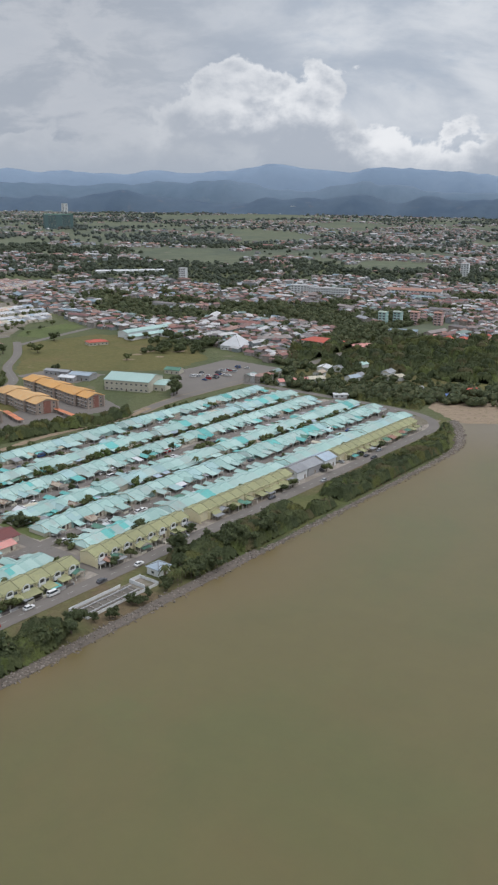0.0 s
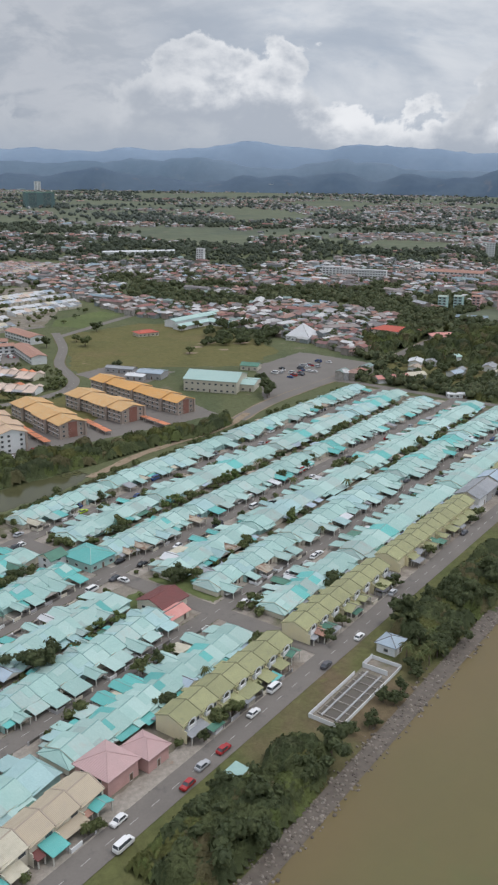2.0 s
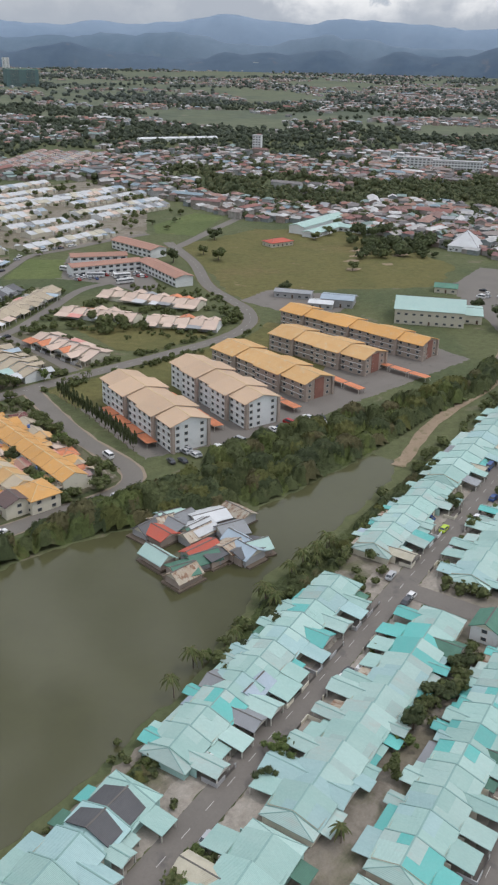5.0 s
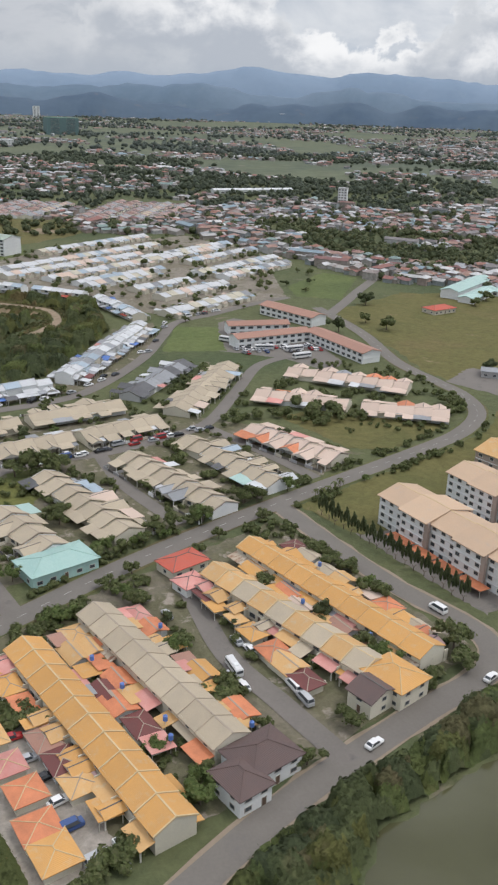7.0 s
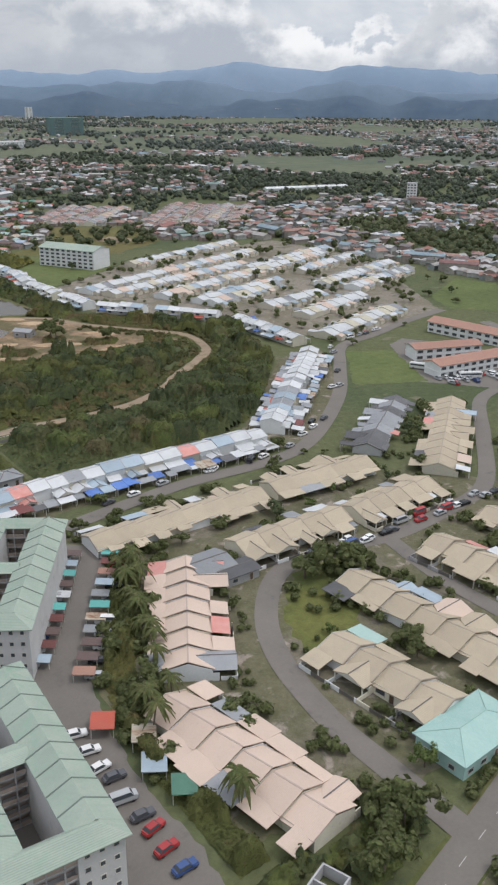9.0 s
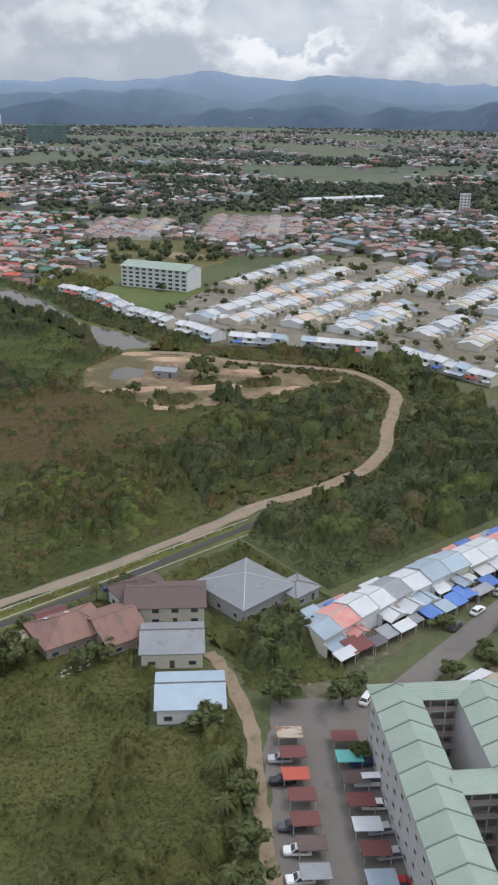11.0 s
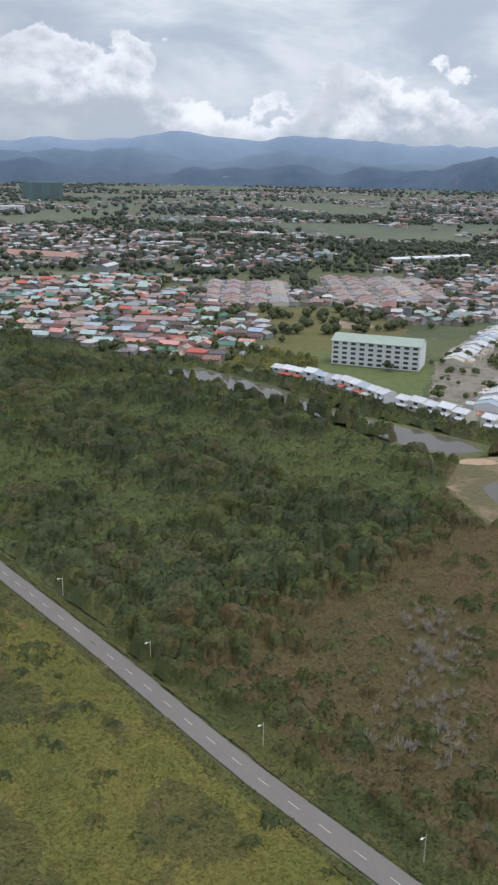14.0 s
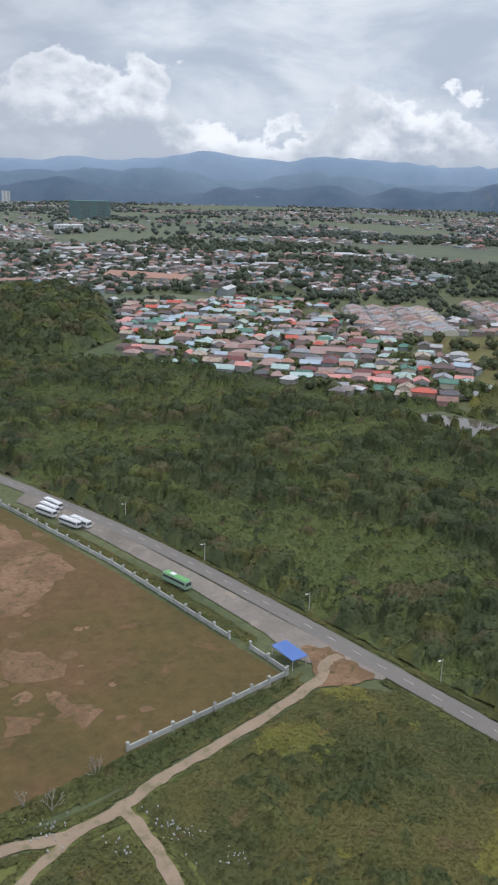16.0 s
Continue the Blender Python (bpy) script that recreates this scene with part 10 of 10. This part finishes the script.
FRONT = [(236, 352), (238, 330), (258, 316), (284, 302), (316, 288), (322, 296), (302, 314), (300, 336), (276, 354), (262, 374), (248, 374)]
BUILT = [VILLAGE, FOREST, *DUSTY_ZONES, FRONT,
         [E(-40, 100), E(335, 100), E(335, 260), E(200, 262), E(60, 300), E(-60, 300)],
         [(-140, 300), (150, 326), (215, 362), (250, 372), (252, 420), (240, 520), (210, 545), (206, 720), (20, 760), (-100, 700), (-240, 500)],
         [(-240, 480), (-90, 480), (-90, 760), (-240, 800)]]
FIELDS = [[(560, 1300), (700, 1240), (560, 960), (500, 980)], [(800, 1350), (985, 1770), (1120, 1700), (1010, 1400)], [(1190, 2700), (1840, 2980), (1900, 2600), (1260, 2350)], [(70, 1022), (130, 1000), (150, 960), (72, 985)], [(640, 860), (760, 960), (820, 880), (700, 800)],
          [(300, 1500), (470, 1600), (500, 1450), (340, 1380)], [(500, 1150), (650, 1120), (600, 1010), (480, 1040)], [(760, 2200), (1000, 2300), (1050, 2050), (800, 1950)], [(1350, 2100), (1650, 2150), (1600, 1850), (1320, 1800)], [(380, 455), (440, 470), (446, 440), (390, 425)]]
WOOD_R = [(262, 374), (276, 354), (300, 336), (302, 314), (322, 296), (430, 286), (520, 380), (414, 396), (340, 424), (292, 440), (264, 404)]
HILL_WOOD = [(45, 1060), (95, 1060), (73, 980), (19, 888), (-32, 852), (-70, 870), (-110, 960), (-80, 1080)]

towns, woods_p, woods_r = Solid(), [], []
rng = random.Random(12)
count = 0
for k in range(52000):
    az = radians(rng.uniform(37, 89))
    r = 385 * math.exp(rng.uniform(0, 2.25))
    x, y = r * math.cos(az), r * math.sin(az)
    if any(inside((x, y), p) for p in BUILT) or any(inside((x, y), p) for p in FIELDS):
        continue
    if x < -20 and y < 900:
        continue
    n1 = noise.noise((x * .006, y * .006, 3.1)) + .5 * noise.noise((x * .02, y * .02, 9.1))
    n2 = noise.noise((x * .0022, y * .0022, 5.5))
    dens = min(.62, max(.5, 1.0 - r / 2200))
    wood = inside((x, y), HILL_WOOD) or inside((x, y), GLADE)
    if inside((x, y), WOOD_R):
        continue
    if wood:
        dens = 0
    if n1 + n2 * .6 > min(.02, -.22 + max(0, r - 800) / 2600) and rng.random() < dens and count < 11000:
        cell = noise.noise((round(x / 60) * 7.3, round(y / 60) * 3.7, 1.0))
        deg = 22 + cell * 60 + rng.choice((0, 90)) + rng.uniform(-6, 6)
        sc = 1.0 if r < 1200 else 1.25
        w, d = rng.uniform(4.0, 6.6) * sc, rng.uniform(3.5, 5.0) * sc
        ze = rng.choice((2.0, 2.2, 3.6, 2.1))
        if rng.random() < .035:
            w, d, ze = w * 3.2, d * 1.2, rng.choice((2.4, 4.2))
        add_house(towns, x, y, w, d, deg, ze, ze + d * .2, FAR_ROOF, FAR_WALL, rng.random() < .45)
        count += 1
    elif rng.random() < (.22 if inside((x, y), GLADE) else .6 if wood else .58 if r < 1100 else .62 if noise.noise((x * .0045 - y * .003, y * .0045 + x * .003, 7.7)) + .5 * noise.noise((x * .013, y * .013, 2.2)) > .02 else .05):
        sz = rng.uniform(1.6, 3.2) * (1 if r < 1000 else (1.4 if r < 1600 else 1.8))
        woods_p.append((x, y, sz * .75))
        woods_r.append(sz)
stuff("distant_houses", towns.mesh("distant_houses"), "hundreds of low houses with red, grey and white roofs", "town")
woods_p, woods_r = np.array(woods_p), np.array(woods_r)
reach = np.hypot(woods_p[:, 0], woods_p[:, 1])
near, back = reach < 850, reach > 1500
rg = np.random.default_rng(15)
# Farther bands of trees take leaf colours with more haze in them.
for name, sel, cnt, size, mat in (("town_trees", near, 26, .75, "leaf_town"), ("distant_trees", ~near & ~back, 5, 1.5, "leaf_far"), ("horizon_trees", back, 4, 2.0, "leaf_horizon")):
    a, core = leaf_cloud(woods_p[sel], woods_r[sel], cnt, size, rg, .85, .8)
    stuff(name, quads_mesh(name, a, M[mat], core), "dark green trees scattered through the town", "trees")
sheet("lawn", FRONT, 0.03, M["lawn"], "rank grass between trees and houses", "grass", 1.0)
belt("dark_wood", WOOD_R, 520, "dark wood beside the estate", 96, 1.4, 4.4, .4, 3.4, .6, 2.6, .5, 1.0, .6)
BEYOND = [E(u, v) for u, v in ((336, 222), (342, 206), (350, 188), (357, 172), (352, 166), (342, 163.4), (335, 162), (335, 190), (335, 212))]
growth("scrub_bushes", BEYOND, .6, .6, (BUSH, TANGLE), 7, .3, "green bushes between the estate and the wood", "bushes", 123, crowns_in(BEYOND, 90, .8, 2.0, .2, 1.4, 123), lambda x, y: noise.noise((x * .1, y * .1, 5.0)), .4, tones=(BUSH, TANGLE, CANOPY, DEEP))
for x, y, w, d, deg, roof, label in ((231, 346, 15, 5, -12, "rosy", "long house with a faded red sheet roof"), (244, 345, 8, 5, -12, "sheet_cream", "low house with a pale sheet roof"), (262, 339, 7, 4.5, 10, "blue_pale", "small house with a pale blue roof among trees"), (268, 342, 5, 4, 20, "grey", "small house with a grey roof among trees"), (286, 341, 8, 5, 30, "grey", "grey-roofed house at the edge of the wood"), (281, 330, 9, 6, 0, "sheet_cream", "house with a dull tan roof among trees"), (266, 308, 6, 4, 10, "white_roof", "white-roofed house among bushes"), (272, 302.6, 7, 4.5, 15, "grey", "low grey-roofed house at the water's edge"),
                                     (264, 366, 9, 6, 40, "white_roof", "pale house above the road"), (270, 362, 6, 5, 40, "grey", "grey-roofed house above the road"), (285, 364, 10, 5, 10, "teal_pale", "long low building with a pale aqua roof"), (254, 356, 6, 4.6, 30, "rusty", "shed with a rusty sheet roof")):
    house(x, y, w, d, deg, roof, "wall_white", 2.2, 3.2, "gable", 1, label, group="houses by the wood", windows=False)
thicket("roadside_trees", FRONT, 130, 1.7, M["leaf_dark"], "trees between houses at the edge of the wood", 124, 46, .45, lift=.9, clear=.5)
belt("hill_woods", HILL_WOOD, 520, "wooded knoll beside the village", 95, 2.4, 6.0, 1.0, 4.5, 2.6, 1.3, .7, 1.5, edge=7.0)

# taller landmarks
slab_block(461, 636, -48, 36, 8, 4, "wall_white", "wall_grey", "long white four-storey block", True, 1.9, cols=16)
slab_block(454, 664, -52, 24, 8, 4, "wall_white", "wall_grey", "shorter white four-storey block", True, 1.9, cols=8)
slab_block(534, 606, -51.5, 48, 12, 3, "wall_white", "terracotta", "shop block with a faded red roof", False, 1.9, "shop_row", "shops", cols=14)
for i, (x, y, wall) in enumerate(((397, 482, "wall_aqua"), (407, 478, "wall_aqua"), (418, 472.5, "wall_pink"), (430, 461.5, "wall_pink"))):
    slab_block(x, y, -60, 5.5, 5.5, 5, wall, "green_roof" if i < 2 else "terracotta", "slim five-storey tower of flats", False, 1.8, cols=2, group="small towers")
slab_block(717, 733, -50, 9, 8, 7, "wall_white", "wall_grey", "white office tower with a mast", True, 2.0, "office_tower", "tower", cols=3)
slab_block(399, 800, -50, 7, 6, 7, "wall_white", "wall_grey", "slim white tower above low houses", True, 2.0, "office_tower", "tower", cols=3)
slab_block(389, 911, -11, 76, 8, 1, "wall_white", "white_roof", "very long low white building", False, 3.0, "warehouse", "warehouse", cols=14)
slab_block(1960, 2964, -30, 24, 18, 12, "wall_white", "wall_grey", "distant white residential tower", True, 2.6, "residential_tower", "tower", cols=2)
slab_block(1095, 3144, -20, 22, 18, 13, "wall_white", "wall_grey", "distant white residential tower", True, 2.6, "residential_tower", "tower", cols=2)
slab_block(672, 1976, -12, 62, 40, 12, "netting", "green_dark", "bulky tower wrapped in dark green netting", True, 2.6, "unfinished_tower", "tower", cols=2)
slab_block(157, 1065, -63, 56, 18, 1, "wall_cream", "terracotta", "large hall with a terracotta roof", False, 3.4, "hall", "hall", cols=12)
slab_block(418, 1614, -11, 34, 16, 3, "wall_white", "wall_white", "white public building with a flat roof", True, 3.0, "office_block", "offices", cols=8)
slab_block(75, 1060, -9, 40, 6, 1, "wall_white", "white_roof", "long white market building", False, 3.0, "market_hall", "hall", cols=10)
house(307, 427, 26, 12, -66, "red", "wall_cream", 3.4, 5.4, "hip", 2, "broad building with a red hipped roof")
house(322, 405, 16, 10, -30, "rosy", "wall_cream", 2.6, 4.2, "hip", 1, "house with a faded red hipped roof")
house(274.5, 288.5, 10, 4, -10, "blue", "wall_white", 1.8, 2.4, "gable", 1, "low shed with a bright blue roof", category="shed", name="shed")
house(293, 291.5, 9, 5, -10, "red", "wall_white", 1.8, 2.6, "gable", 1, "shoreline house with a faded red roof")
house(236.5, 311.5, 10, 3.5, -30, "white_roof", "wall_white", 1.8, 2.2, "gable", 1, "long white shelter at the roadside")
for i in range(9):
    t = i / 8
    house(378 + 42 * t, 412 - 20 * t + rng.uniform(-6, 6), 6.5, 6, rng.uniform(-40, 40), rng.choice(("red", "rosy", "terracotta")), "wall_white", 2.4, 4.2, "hip", 1, "house with a red hipped roof", group="red-roofed houses", windows=False)
